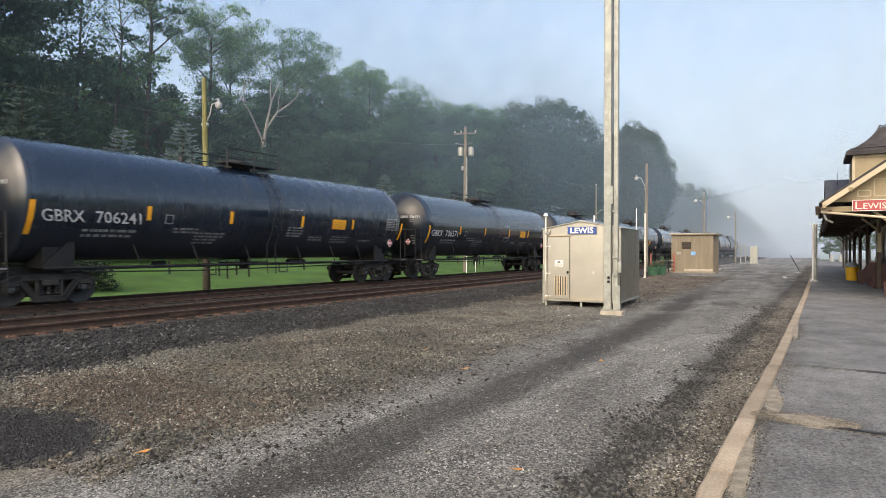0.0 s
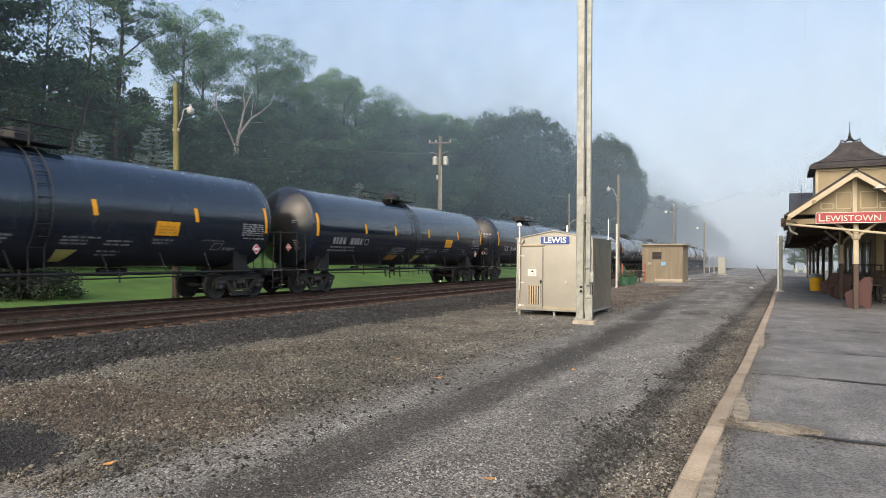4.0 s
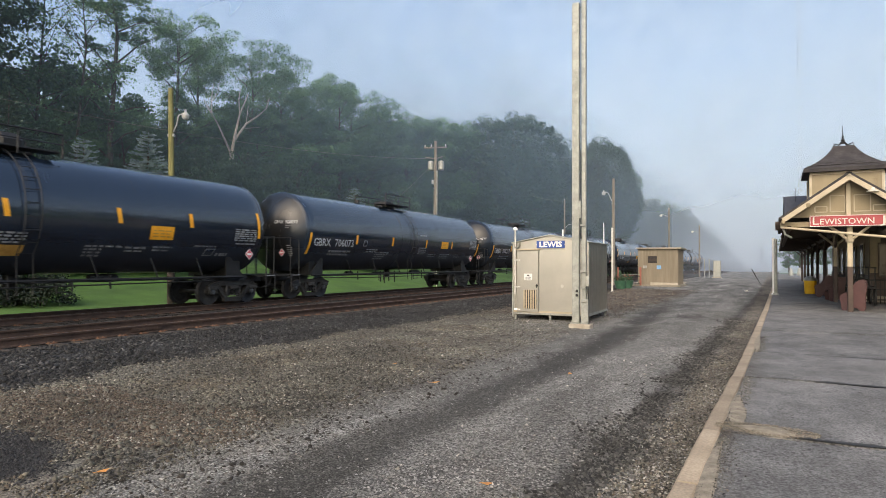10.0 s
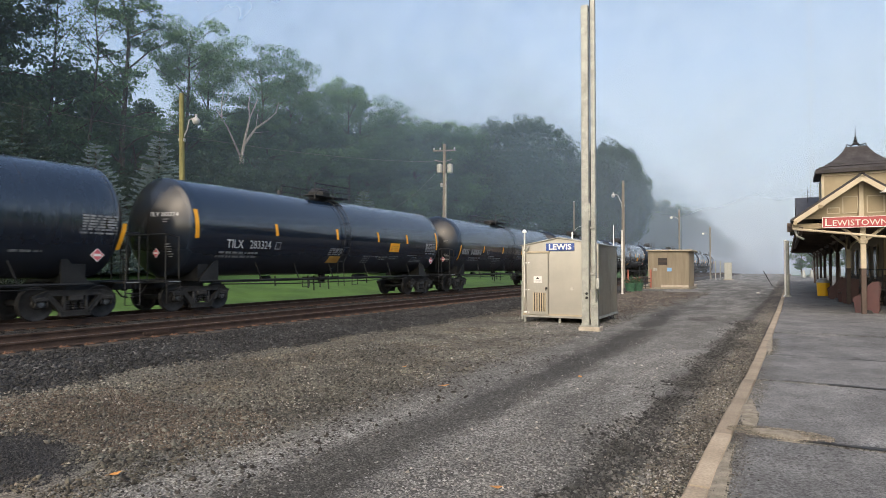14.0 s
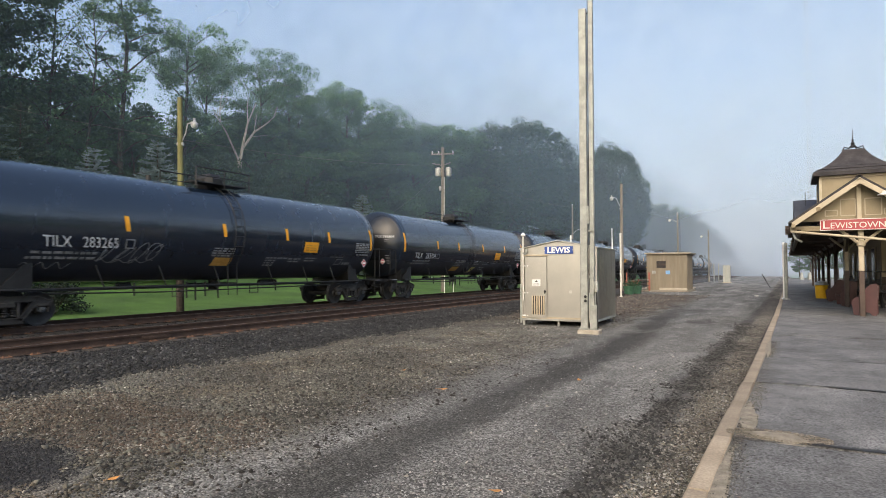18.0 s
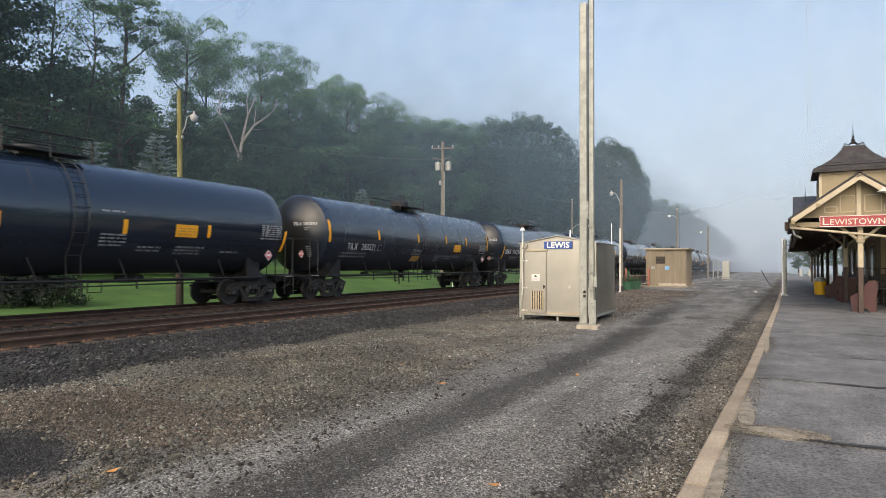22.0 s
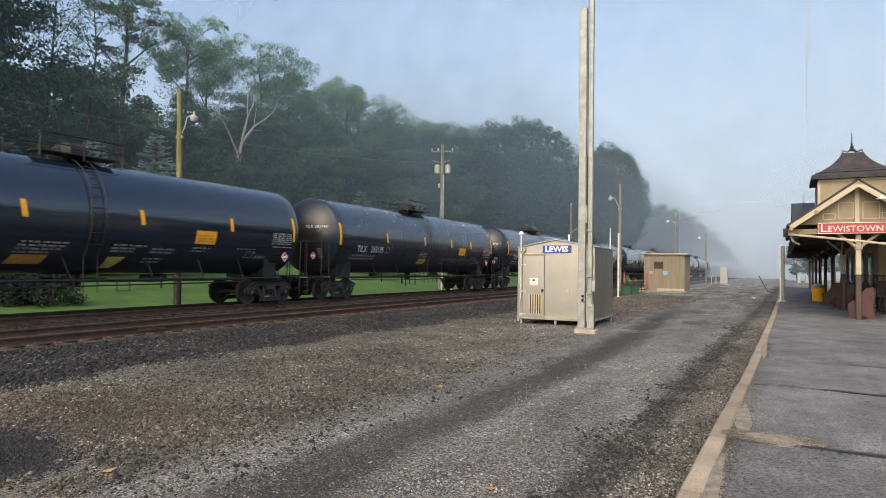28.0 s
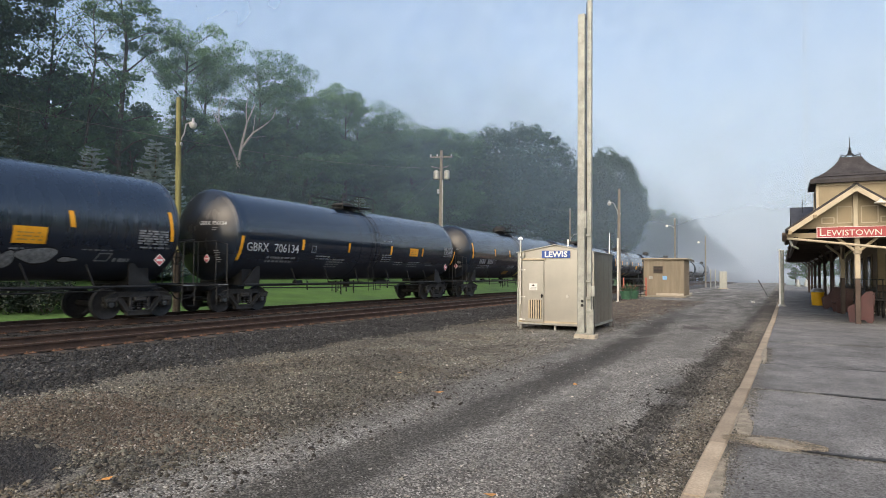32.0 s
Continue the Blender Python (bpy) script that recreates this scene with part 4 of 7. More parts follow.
    lab = part("notice", G().box((-0.70, -0.052, 1.08), (0.27, 0.006, 0.21)), M["white"], door, "white notice with a triangle and bars of print")
    part("triangle", G().prism([(-0.76, 1.10), (-0.64, 1.10), (-0.70, 1.16)], -0.058, -0.0565, "y"), M["black"], lab)
    for k in range(3):
        part("print_bar", G().box((-0.70, -0.0573, 1.06 - k * 0.03), (0.20, 0.003, 0.01)), M["faint"], lab)
    part("conduit_plate", G().lathe([(0, 0), (0.05, 0), (0.05, 0.02), (0, 0.02)], 14, pose(0.42, -0.03, 0.80, 90)), M["offwhite"], th)
    sign = part("name_sign", G().box((0.04, -0.045, 2.12), (0.92, 0.02, 0.235), 0.006), M["signblue"], th, "blue sign lettered LEWIS in white")
    part("lettering", letters("LEWIS", 0.168, M["white"], 0.001, 1.12, 0.007), None, sign, "white capitals LEWIS", pose(0.04, -0.057, 2.125))
    for sx in (-0.42, 0.50):
        part("sign_dot", G().box((sx, -0.0565, 2.12), (0.02, 0.002, 0.02)), M["white"], sign)
    mast = part("vent_pipe", G().tube([(-1.14, -0.06, 0.5), (-1.14, -0.06, 2.62)], 0.026, 10), M["offwhite"], th, "white vent pipe with a cap")
    part("cap", G().lathe([(0, 0), (0.075, 0.0), (0.08, 0.035), (0.03, 0.10), (0, 0.105)], 14, pose(-1.14, -0.06, 2.60)), M["white"], mast)
    part("elbow", G().tube([(-1.14, -0.06, 2.04), (-1.06, -0.07, 2.0), (-1.02, -0.07, 2.06), (-1.02, -0.05, 2.16)], 0.035, 10), M["galv"], mast)
    part("roof_stub", G().tube([(-0.02, 1.6, 2.36), (-0.02, 1.6, 2.68)], 0.03, 8), M["white"], th, "short white roof antenna")
    part("antenna_mast", G().tube([(1.14, D - 0.15, 2.1), (1.14, D - 0.15, 2.95)], [0.022, 0.012], 8), M["white"], th, "thin white antenna")
    part("gutter_box", G().box((1.16, -0.05, 1.75), (0.08, 0.06, 0.3), 0.01), M["galv"], th)
    return th


bungalow()


def twin_mast():
    """Two square steel posts that share one concrete foot, stepped, 9 m and more tall."""
    th = thing("radio_mast", "tall pair of weathered galvanised steel masts on a concrete foot", "mast", pose(-4.90, 17.1, 0, 0, 0, 2))
    part("foot", G().box((0.03, 0, -0.27), (0.60, 0.44, 0.16), 0.02), M["concrete"], th, "pale concrete footing")
    a = part("front_post", G().box((-0.105, 0, 4.42), (0.205, 0.16, 9.15), 0.012), M["galv"], th)
    b = part("rear_post", G().box((0.118, 0.03, 5.6), (0.125, 0.13, 11.5), 0.01), M["galv"], th)
    part("lower_sleeve", G().box((0.150, 0.02, 0.10), (0.20, 0.17, 0.82), 0.012), M["galv"], th)
    part("base_plate", G().box((0.0, 0, -0.17), (0.50, 0.30, 0.03), 0.006), M["galv"], th)
    for x in (-0.20, 0.20):
        part("bolt", G().lathe([(0, 0), (0.022, 0), (0.022, 0.06), (0, 0.06)], 6, pose(x, -0.11, -0.155)), M["galv"], th)
    for z, dx in ((2.6, 0.13), (1.30, 0.13), (0.82, 0.13), (0.45, 0.16)):
        part("clamp", G().box((dx - 0.02, -0.09, z), (0.15, 0.03, 0.06), 0.008), M["galv"], th)
    for z in (0.62, 0.74):
        part("cleat", G().lathe([(0, 0), (0.035, 0), (0.04, 0.03), (0.02, 0.06), (0, 0.06)], 10, pose(-0.06, -0.08, z, 90)), M["steel_dark"], th)
    part("junction_box", G().box((0.235, -0.03, 1.02), (0.10, 0.10, 0.30), 0.015), M["galv"], th)
    part("conduit", G().tube([(0.235, -0.02, 0.9), (0.245, 0.0, 0.2), (0.25, 0.02, -0.25)], 0.018, 8), M["steel_dark"], th)
    part("top_bolt", G().tube([(-0.22, 0, 8.86), (0.05, 0, 8.86)], 0.02, 8), M["steel_dark"], th)
    part("cable", G().tube([(0.045, -0.05, z) for z in np.linspace(0.8, 9.3, 6)], 0.012, 6), M["black"], th)
    part("bracket", G().box((0.02, -0.05, 3.05), (0.06, 0.05, 0.5), 0.01), M["galv"], th)


twin_mast()


def tan_hut():
    W, D, H = 3.15, 3.6, 2.95
    th = thing("trackside_shed", "tan painted plywood shed with a flat overhanging roof", "shed", pose(-8.56, 52.6, 0, 0, 0, 1.0))
    part("slab", G().box((-0.9, D / 2 - 0.5, -0.26), (W + 2.3, D + 1.1, 0.12), 0.02), M["sand"], th, "worn concrete slab")
    for n, c, s in (("front_wall", (0, 0, H / 2 - 0.2), (W, 0.08, H)), ("back_wall", (0, D, H / 2 - 0.2), (W, 0.08, H))):
        w = part(n, G().box(c, s), M["tan"], th)
        for k in range(13):
            part("batten", G().box((-W / 2 + 0.1 + k * (W - 0.2) / 12, c[1] - 0.05, c[2]), (0.05, 0.03, H - 0.06), 0.006), M["tan"], w)
    for s in (-1, 1):
        w = part("side_wall", G().box((s * (W / 2 - 0.04), D / 2, H / 2 - 0.2), (0.08, D - 0.08, H)), M["tan"], th)
        for k in range(9):
            part("batten", G().box((s * (W / 2 + 0.01), 0.15 + k * (D - 0.3) / 8, H / 2 - 0.2), (0.03, 0.05, H - 0.06), 0.006), M["tan"], w)
    part("roof", G().box((0.05, D / 2, H - 0.14), (W + 0.40, D + 0.45, 0.12), 0.02), M["tan_trim"], th)
    part("skirt", G().box((0.5, -0.07, -0.10), (W - 1.0, 0.06, 0.2), 0.01), M["concrete"], th)
    v = part("vent", G().box((-0.42, -0.05, 1.9), (0.72, 0.05, 0.58)), M["black"], th, "dark louvred vent")
    for k in range(5):
        part("louvre", G().box((-0.42, -0.09, 1.68 + k * 0.11), (0.72, 0.05, 0.03), 0.005), M["brown"], v)
    part("notice", G().box((0.1, -0.075, 1.25), (0.34, 0.01, 0.30)), M["signal_blue"], th, "pale blue notice")
    part("meter_plate", G().box((-1.0, -0.075, 1.27), (0.30, 0.02, 0.24), 0.01), M["galv"], th)
    part("foot_block", G().box((1.3, -0.12, -0.12), (0.5, 0.2, 0.16), 0.03), M["concrete"], th)


tan_hut()


def lamp_pole(x, y, h, arm=1.0, turn=0.0, wood="polewood", label="mossy wooden pole with a round street lamp on an arm", lean=0.0, foot=0.0):
    th = thing("street_lamp", label, "street lamp", pose(x, y, -0.45, 0, lean, turn))
    part("pole", G().tube([(0, 0, foot - 0.3), (0.03, 0, h * 0.5), (0, 0, h)], [0.15, 0.13, 0.10], 12), M[wood], th)
    # Foot in dark tie wood: the shade seen under the train, put into colour.
    if foot:
        part("pole_foot", G().tube([(0, 0, -0.3), (0, 0, foot - 0.3)], [0.165, 0.152], 12), M["tie"], th, "foot of the pole with its shade painted dark")
    part("arm", G().tube([(0, 0, h - 2.1), (0.25, 0, h - 1.6), (0.6 * arm, 0, h - 1.18), (arm, 0, h - 1.08)], 0.03, 8), M["galv"], th)
    part("bracket", G().box((0.02, 0, h - 2.05), (0.3, 0.14, 0.14), 0.02), M["galv"], th)
    lamp = part("lamp_head", G().lathe([(0, 0.15), (0.04, 0.15), (0.06, 0.09), (0.15, 0.02), (0.16, -0.03), (0.14, -0.14), (0.09, -0.20), (0, -0.21)], 16, pose(arm + 0.08, 0, h - 1.16)), M["lampbowl"], th, "white bowl lamp, unlit")
    part("photocell", G().lathe([(0, 0.09), (0.05, 0.08), (0.05, 0), (0, 0)], 10, pose(arm + 0.08, 0, h - 1.01)), M["galv"], lamp)


lamp_pole(-22.95, 17.55, 9.5, 0.56, 29, lean=-0.9, foot=3.0)
lamp_pole(-11.66, 50.5, 8.95, 0.72, 205, "polegrey", "brown wooden pole with a round street lamp on an arm")


def plain_pole(x, y, h, r=0.12, label="slim brown wooden pole beside the tracks"):
    th = thing("wooden_pole", label, "pole", pose(x, y, -0.45))
    part("pole", G().tube([(0, 0, -0.3), (0, 0, h)], [r, r * 0.75], 10), M["polegrey"], th)
    part("cap", G().lathe([(0, 0.04), (r * 0.8, 0.03), (r * 0.85, -0.06), (0, -0.06)], 10, pose(0, 0, h)), M["galv"], th)
    return th


for x, y, h in ((-11.6, 79.5, 8.9), (-9.5, 93.0, 7.5)):
    p = plain_pole(x, y, h, label="slim brown wooden pole with a small street lamp beside the tracks")
    part("lamp_arm", G().tube([(0, 0, h - 1.2), (-0.4, -0.2, h - 0.9), (-0.8, -0.3, h - 0.8)], 0.03, 6), M["galv"], p)
    part("lamp_head", G().lathe([(0, 0.14), (0.08, 0.10), (0.17, 0.0), (0.14, -0.14), (0, -0.2)], 12, pose(-0.88, -0.32, h - 0.9)), M["offwhite"], p, "pale round lamp, unlit")
p = plain_pole(-23.6, 75.5, 10.2)
part("side_arm", G().tube([(0, 0, 6.4), (0.5, 0, 6.9), (0.9, 0, 7.0)], 0.03, 8), M["galv"], p)

up = thing("utility_pole", "tall weathered utility pole with transformers and a crossarm", "utility pole", pose(-26.0, 46.2, -0.45, 0, 0, 20))
part("pole", G().tube([(0, 0, -0.4), (0, 0, 12.6)], [0.20, 0.13], 12), M["polegrey"], up, "grey wooden pole")
arm = part("crossarm", G().box((0, -0.14, 12.0), (2.0, 0.1, 0.12), 0.01), M["polegrey"], up)
for x in (-0.9, -0.35, 0.9):
    part("insulator", G().lathe([(0, 0.2), (0.03, 0.2), (0.07, 0.12), (0.05, 0.08), (0.08, 0.02), (0.03, -0.02), (0, -0.02)], 10, pose(x, -0.14, 12.08)), M["galv"], arm)
part("lower_arm", G().tube([(-0.9, -0.1, 11.2), (0, -0.1, 11.0), (0.7, -0.1, 11.25)], 0.04, 6), M["polegrey"], up)
for x in (-0.42, 0.50):
    t = part("transformer", G().lathe([(0, 0.42), (0.10, 0.42), (0.24, 0.34), (0.26, 0.30), (0.26, -0.36), (0.22, -0.40), (0, -0.40)], 16, pose(x, 0, 10.45)), M["galv"], up, "pale grey transformer can")
    part("bushing", G().lathe([(0, 0.16), (0.03, 0.15), (0.05, 0.05), (0.05, 0), (0, 0)], 8, pose(x, 0, 10.75)), M["galv"], t)
part("meter_box", G().box((-0.22, -0.1, 9.0), (0.2, 0.2, 0.36), 0.03), M["galv"], up)
part("riser", G().tube([(0.16, -0.12, 0.3), (0.15, -0.1, 10.0)], 0.05, 8), M["galv"], up, "pale cable riser")


def cable(a, b, sag, r=0.008):
    a, b = Vector(a), Vector(b)
    g = G().tube([a.lerp(b, t) - Vector((0, 0, sag * 4 * t * (1 - t))) for t in np.linspace(0, 1, 15)], r, 5)
    solid("overhead_cable", g, M["polegrey"], "thin grey cable strung between poles", "cable", group="overhead cables")


cable((-27.5, -2.0, 8.4), (-26.1, 46.1, 10.6), 1.3)
cable((-26.0, 46.2, 10.9), (-23.6, 75.5, 9.4), 0.8)
cable((-26.0, 46.2, 10.5), (-44.0, 62.0, 8.0), 0.8)

# white pipes, posts, marker rods
def post(name, x, y, h, r, mat, label, category, z=-0.34, lean=(0, 0), cap=True):
    th = thing(name, label, category, pose(x, y, z, *lean))
    part("shaft", G().tube([(0, 0, 0), (0, 0, h)], r, 10), M[mat], th)
    part("base", G().lathe([(0, 0.10), (r * 1.4, 0.10), (r * 2.2, 0.0), (0, 0.0)], 10), M[mat], th)
    if cap:
        part("cap", G().lathe([(0, 0.04), (r * 0.9, 0.03), (r * 1.15, 0), (r * 1.15, -0.05), (0, -0.05)], 10, pose(0, 0, h)), M[mat], th)
    return th


post("steel_post", -9.47, 40.6, 4.2, 0.06, "offwhite", "slim white steel post beside the hut", "post")
post("platform_post", -0.13, 38.6, 3.1, 0.065, "white", "white steel post at the platform edge", "post", DECK_Z)
post("platform_post", -0.03, 38.3, 3.05, 0.085, "galv", "grey steel post at the platform edge", "post", DECK_Z)
for x, y in ((-8.75, 92.0), (-8.2, 92.5)):
    post("bollard_pipe", x, y, 2.6, 0.07, "galv", "pale grey pipe bollard beside the tracks", "bollard")
for x, y in ((-24.0, 42.9), (-24.1, 44.6)):
    post("lawn_stake", x, y, 1.6, 0.035, "white", "thin white stake in the lawn", "stake", -0.47)
rod = post("marker_rod", -1.36, 66.0, 1.55, 0.025, "steel_dark", "leaning dark marker rod in the gravel", "rod", -0.32, (0, -27), False)
part("grip", G().tube([(0, 0, 0.8), (0, 0, 1.57)], 0.045, 8), M["black"], rod)
cab = thing("relay_cabinet", "pale grey trackside relay cabinet", "cabinet", pose(-7.0, 90.0, -0.32))
part("body", G().box((0, 0, 1.25), (0.9, 0.7, 2.2), 0.03), M["galv"], cab)
part("door", G().box((0, -0.36, 1.25), (0.75, 0.03, 1.9), 0.01), M["galv"], cab)
part("plinth", G().box((0, 0, 0.05), (1.2, 0.8, 0.1), 0.01), M["concrete"], cab)
solid("road_debris", G().box((0, 0, 0), (0.24, 0.15, 0.10), 0.04), M["offwhite"], "small pale lump lying on the road", "debris", at=pose(-1.75, 45.4, -0.24, 0, 10, 30))
solid("concrete_slab", G().box((0, 0, 0), (4.2, 7.0, 0.14), 0.03), M["concrete"], "cracked concrete slab beside the road", "slab", at=pose(-9.6, 60.0, -0.27, 0, 0, 3))


# red-edged frame and flower tubs beside the tan shed
def leaf_clump(g_v, g_f, c, rad, n, size, rng, flat=0.6, up=0.3):
    """Adds n small bent leaves round c to the lists of vertices and faces."""
    d = rng.normal(0, 1, (n, 3))
    d /= np.linalg.norm(d, axis=1)[:, None]
    p = np.asarray(c) + d * (rng.uniform(0.25, 1, (n, 1)) ** 0.5) * np.asarray(rad)
    nrm = d * flat + rng.normal(0, 0.42, (n, 3)) + np.array([0, 0, up])
    nrm /= np.linalg.norm(nrm, axis=1)[:, None]
    a = np.cross(nrm, rng.normal(0, 1, (n, 3)))
    a /= np.linalg.norm(a, axis=1)[:, None] + 1e-9
    b = np.cross(nrm, a)
    s = size * rng.uniform(0.6, 1.4, (n, 1))
    v = np.stack([p - a * s, p - b * s * 0.55 + nrm * s * 0.12, p + a * s, p + b * s * 0.55 + nrm * s * 0.12], 1)
    g_v.append(v.reshape(-1, 3))


def leaf_mesh(name, chunks, mat):
    v = np.concatenate(chunks)
    return quick(name, v, np.arange(len(v)).reshape(-1, 4), mat)


for x, y in ((-9.90, 44.9), (-9.70, 46.4)):
    tub = thing("flower_tub", "green tub with red and green plants", "planter", pose(x, y, -0.32))
    part("tub", G().lathe([(0, 0), (0.30, 0), (0.40, 0.45), (0.45, 0.62), (0.40, 0.62), (0, 0.56)], 20), M["green_pot"], tub)
    ch = []
    leaf_clump(ch, None, (0, 0, 0.8), (0.45, 0.45, 0.28), 160, 0.07, RNG)
    part("foliage", leaf_mesh("foliage", ch, M["leafdark"]), None, tub)
    ch = []
    leaf_clump(ch, None, (0, 0, 0.92), (0.4, 0.4, 0.2), 40, 0.045, RNG)
    part("blossom", leaf_mesh("blossom", ch, M["redpost"]), None, tub, "small red blossoms")
gate = thing("barrier_frame", "faded red steel barrier beside the shed", "barrier", pose(-10.75, 48.0, -0.34))
part("post", G().box((0, 0, 0.8), (0.10, 0.10, 1.6), 0.02), M["redpost"], gate)
part("post", G().box((1.0, 3.6, 0.8), (0.14, 0.14, 1.6), 0.02), M["redpost"], gate)
part("rail", G().tube([(0, 0, 1.0), (1.0, 3.6, 1.0)], 0.02, 8), M["galv"], gate)
for z in (0.25, 0.55, 0.85):
    part("fence_bar", G().tube([(0, 0, z), (1.0, 3.6, z)], 0.025, 6), M["steel_dark"], gate, "black fence bar")
for q in (0.25, 0.5, 0.75):
    part("fence_stake", G().box((q, 3.6 * q, 0.45), (0.05, 0.05, 0.95), 0.01), M["steel_dark"], gate, "black fence stake")


# ---- the station ----
def bench():
    """A maroon slatted waiting bench with curved sides."""
    th = thing("waiting_bench", "maroon wooden station bench with a curved back", "bench", group="benches under the canopy")
    prof = [(-0.36, 0.0), (-0.20, 0.0), (-0.12, 0.10), (0.12, 0.10), (0.18, 0.0), (0.34, 0.0), (0.33, 0.40), (0.38, 0.95), (0.36, 1.06), (0.28, 1.12), (0.14, 1.10), (0.02, 0.98), (-0.06, 0.78), (-0.18, 0.64), (-0.34, 0.60), (-0.42, 0.52), (-0.40, 0.34)]
    for s in (-0.68, 0.62):
        part("side", G().prism([(a, b) for a, b in prof], s, s + 0.06, "y"), M["maroon"], th)
    for k in range(5):
        part("seat_slat", G().box((-0.34 + k * 0.09, 0, 0.455 - 0.012 * k), (0.08, 1.30, 0.025), 0.006), M["maroon"], th)
    for k in range(6):
        part("back_slat", G().box((0, 0, 0), (0.02, 1.30, 0.085), 0.005), M["maroon"], th, at=pose(0.15 + k * 0.036, 0, 0.54 + k * 0.088, 0, 18))
    return th


def station():
    th = thing("station", "cream wooden railway station with a brown shingled cupola and canopy", "building")
    F = 25.8                     # gable front
    AX, AZ, EX, EZ = 2.26, 4.67, 0.21, 3.19
    slope = math.degrees(math.atan2(AZ - EZ, AX - EX))
    ln = math.hypot(AX - EX, AZ - EZ) + 0.06
    gw = part("gable_wall", G().prism([(0.52, 3.24), (4.0, 3.24), (AX, AZ - 0.08)], F + 0.12, F + 0.20, "y"), M["cream"], th, "panelled cream gable")
    for x0, x1, z0, z1 in ((1.25, 1.62, 3.42, 3.62), (1.72, 2.16, 3.42, 4.0), (2.44, 2.92, 3.42, 4.0), (3.0, 3.4, 3.42, 3.62)):
        part("panel_moulding", G().box(((x0 + x1) / 2, F + 0.11, z0), (x1 - x0, 0.03, 0.035)).box(((x0 + x1) / 2, F + 0.11, z1), (x1 - x0, 0.03, 0.035)).box((x0, F + 0.11, (z0 + z1) / 2), (0.035, 0.03, z1 - z0)).box((x1, F + 0.11, (z0 + z1) / 2), (0.035, 0.03, z1 - z0)), M["cream_trim"], gw)
    part("king_post", G().box((AX, F + 0.06, 3.85), (0.15, 0.12, 1.45), 0.012), M["cream_trim"], th)
    for s in (-1, 1):
        mid = pose(AX + s * (AX - EX) / 2, 0, (AZ + EZ) / 2, 0, s * slope)
        part("roof_slope", G().box((0, F + 5.6, 0.05), (ln + 0.12, 12.0, 0.09), 0.01), M["shingle"], th, "brown shingled roof slope", at=mid)
        part("bargeboard", G().box((0, F - 0.42, -0.07), (ln, 0.06, 0.17), 0.01), M["cream_trim"], th, "pale bargeboard", at=mid)
        part("soffit", G().box((0, F + 5.4, -0.03), (ln, 11.5, 0.03)), M["soffit"], th, at=mid)
        for q in (0.62, 1.0):
            bx, bz = AX + s * (AX - EX) * q, AZ + (EZ - AZ) * q
            part("bracket_block", G().box((bx - s * 0.03, F - 0.30, bz - 0.12), (0.13, 0.34, 0.15), 0.02), M["cream"], th)
        for k in range(7):
            part("rafter_tail", G().box((AX + s * (AX - EX + 0.06), F + 0.5 + k * 0.8, EZ - 0.10), (0.35, 0.08, 0.10), 0.01), M["brown"], th)
    part("ridge_cap", G().box((AX, F + 5.6, AZ + 0.085), (0.18, 12.0, 0.05), 0.015), M["brown"], th)
    part("apex_plate", G().prism([(AX - 0.16, AZ - 0.20), (AX + 0.16, AZ - 0.20), (AX, AZ - 0.04)], F - 0.46, F - 0.38, "y"), M["cream_trim"], th)
    part("tie_beam", G().box((AX, F + 0.1, 2.98), (4.25, 0.16, 0.2), 0.012), M["cream"], th)
    part("eave_beam", G().box((0.42, F + 12, 2.86), (0.14, 24.0, 0.18), 0.012), M["brown"], th)
    part("drain_pipe", G().tube([(0.16, F - 0.12, 2.88), (0.45, F - 0.14, 2.85), (4.3, F - 0.14, 2.36)], 0.045, 10), M["cream_trim"], th, "sloping cream drain pipe")
    part("pipe_elbow", G().tube([(0.22, F + 0.1, 2.90), (0.30, F, 2.62), (0.50, F + 0.2, 2.52)], 0.04, 8), M["galv"], th)
    sg = part("station_sign", G().box((2.96, F - 0.06, 3.085), (3.78, 0.05, 0.40), 0.01), M["signred"], th, "red station sign with white letters")
    for word, cx, wd in (("LEWISTOWN", 2.085, 1.83), ("JUNCTION", 3.93, 1.56)):
        first = wd * 0.125
        for text, cap, xa, xb in ((word[0], 0.265, cx - wd / 2, cx - wd / 2 + first * 0.86), (word[1:], 0.205, cx - wd / 2 + first, cx + wd / 2)):
            me = letters(text, cap, M["offwhite"], 0.002, 1.0, 0.001)
            lo, hi = min(v.co.x for v in me.vertices), max(v.co.x for v in me.vertices)
            for v in me.vertices:
                v.co.x = xa + (v.co.x - lo) * (xb - xa) / (hi - lo)
            part("lettering", me, None, sg, "pale capitals on red", pose(0, F - 0.089, 3.085 - (0.265 - cap) / 2 + 0.01))
    for z in (2.90, 3.27):
        part("sign_edge", G().box((2.96, F - 0.088, z), (3.76, 0.008, 0.018)), M["white"], sg)
    for x in (1.085, 4.835):
        part("sign_edge", G().box((x, F - 0.088, 3.085), (0.018, 0.008, 0.34)), M["white"], sg)
    lamp = part("gable_lamp", G().lathe([(0, 0.10), (0.05, 0.10), (0.07, 0.03), (0.19, -0.03), (0.19, -0.05), (0, -0.03)], 18, pose(2.93, F - 0.42, 4.08)), M["offwhite"], th, "pale dish lamp on a bent arm")
    part("lamp_arm", G().tube([(2.93, F + 0.1, 4.05), (2.93, F - 0.2, 4.26), (2.93, F - 0.42, 4.18)], 0.018, 8), M["galv"], lamp)
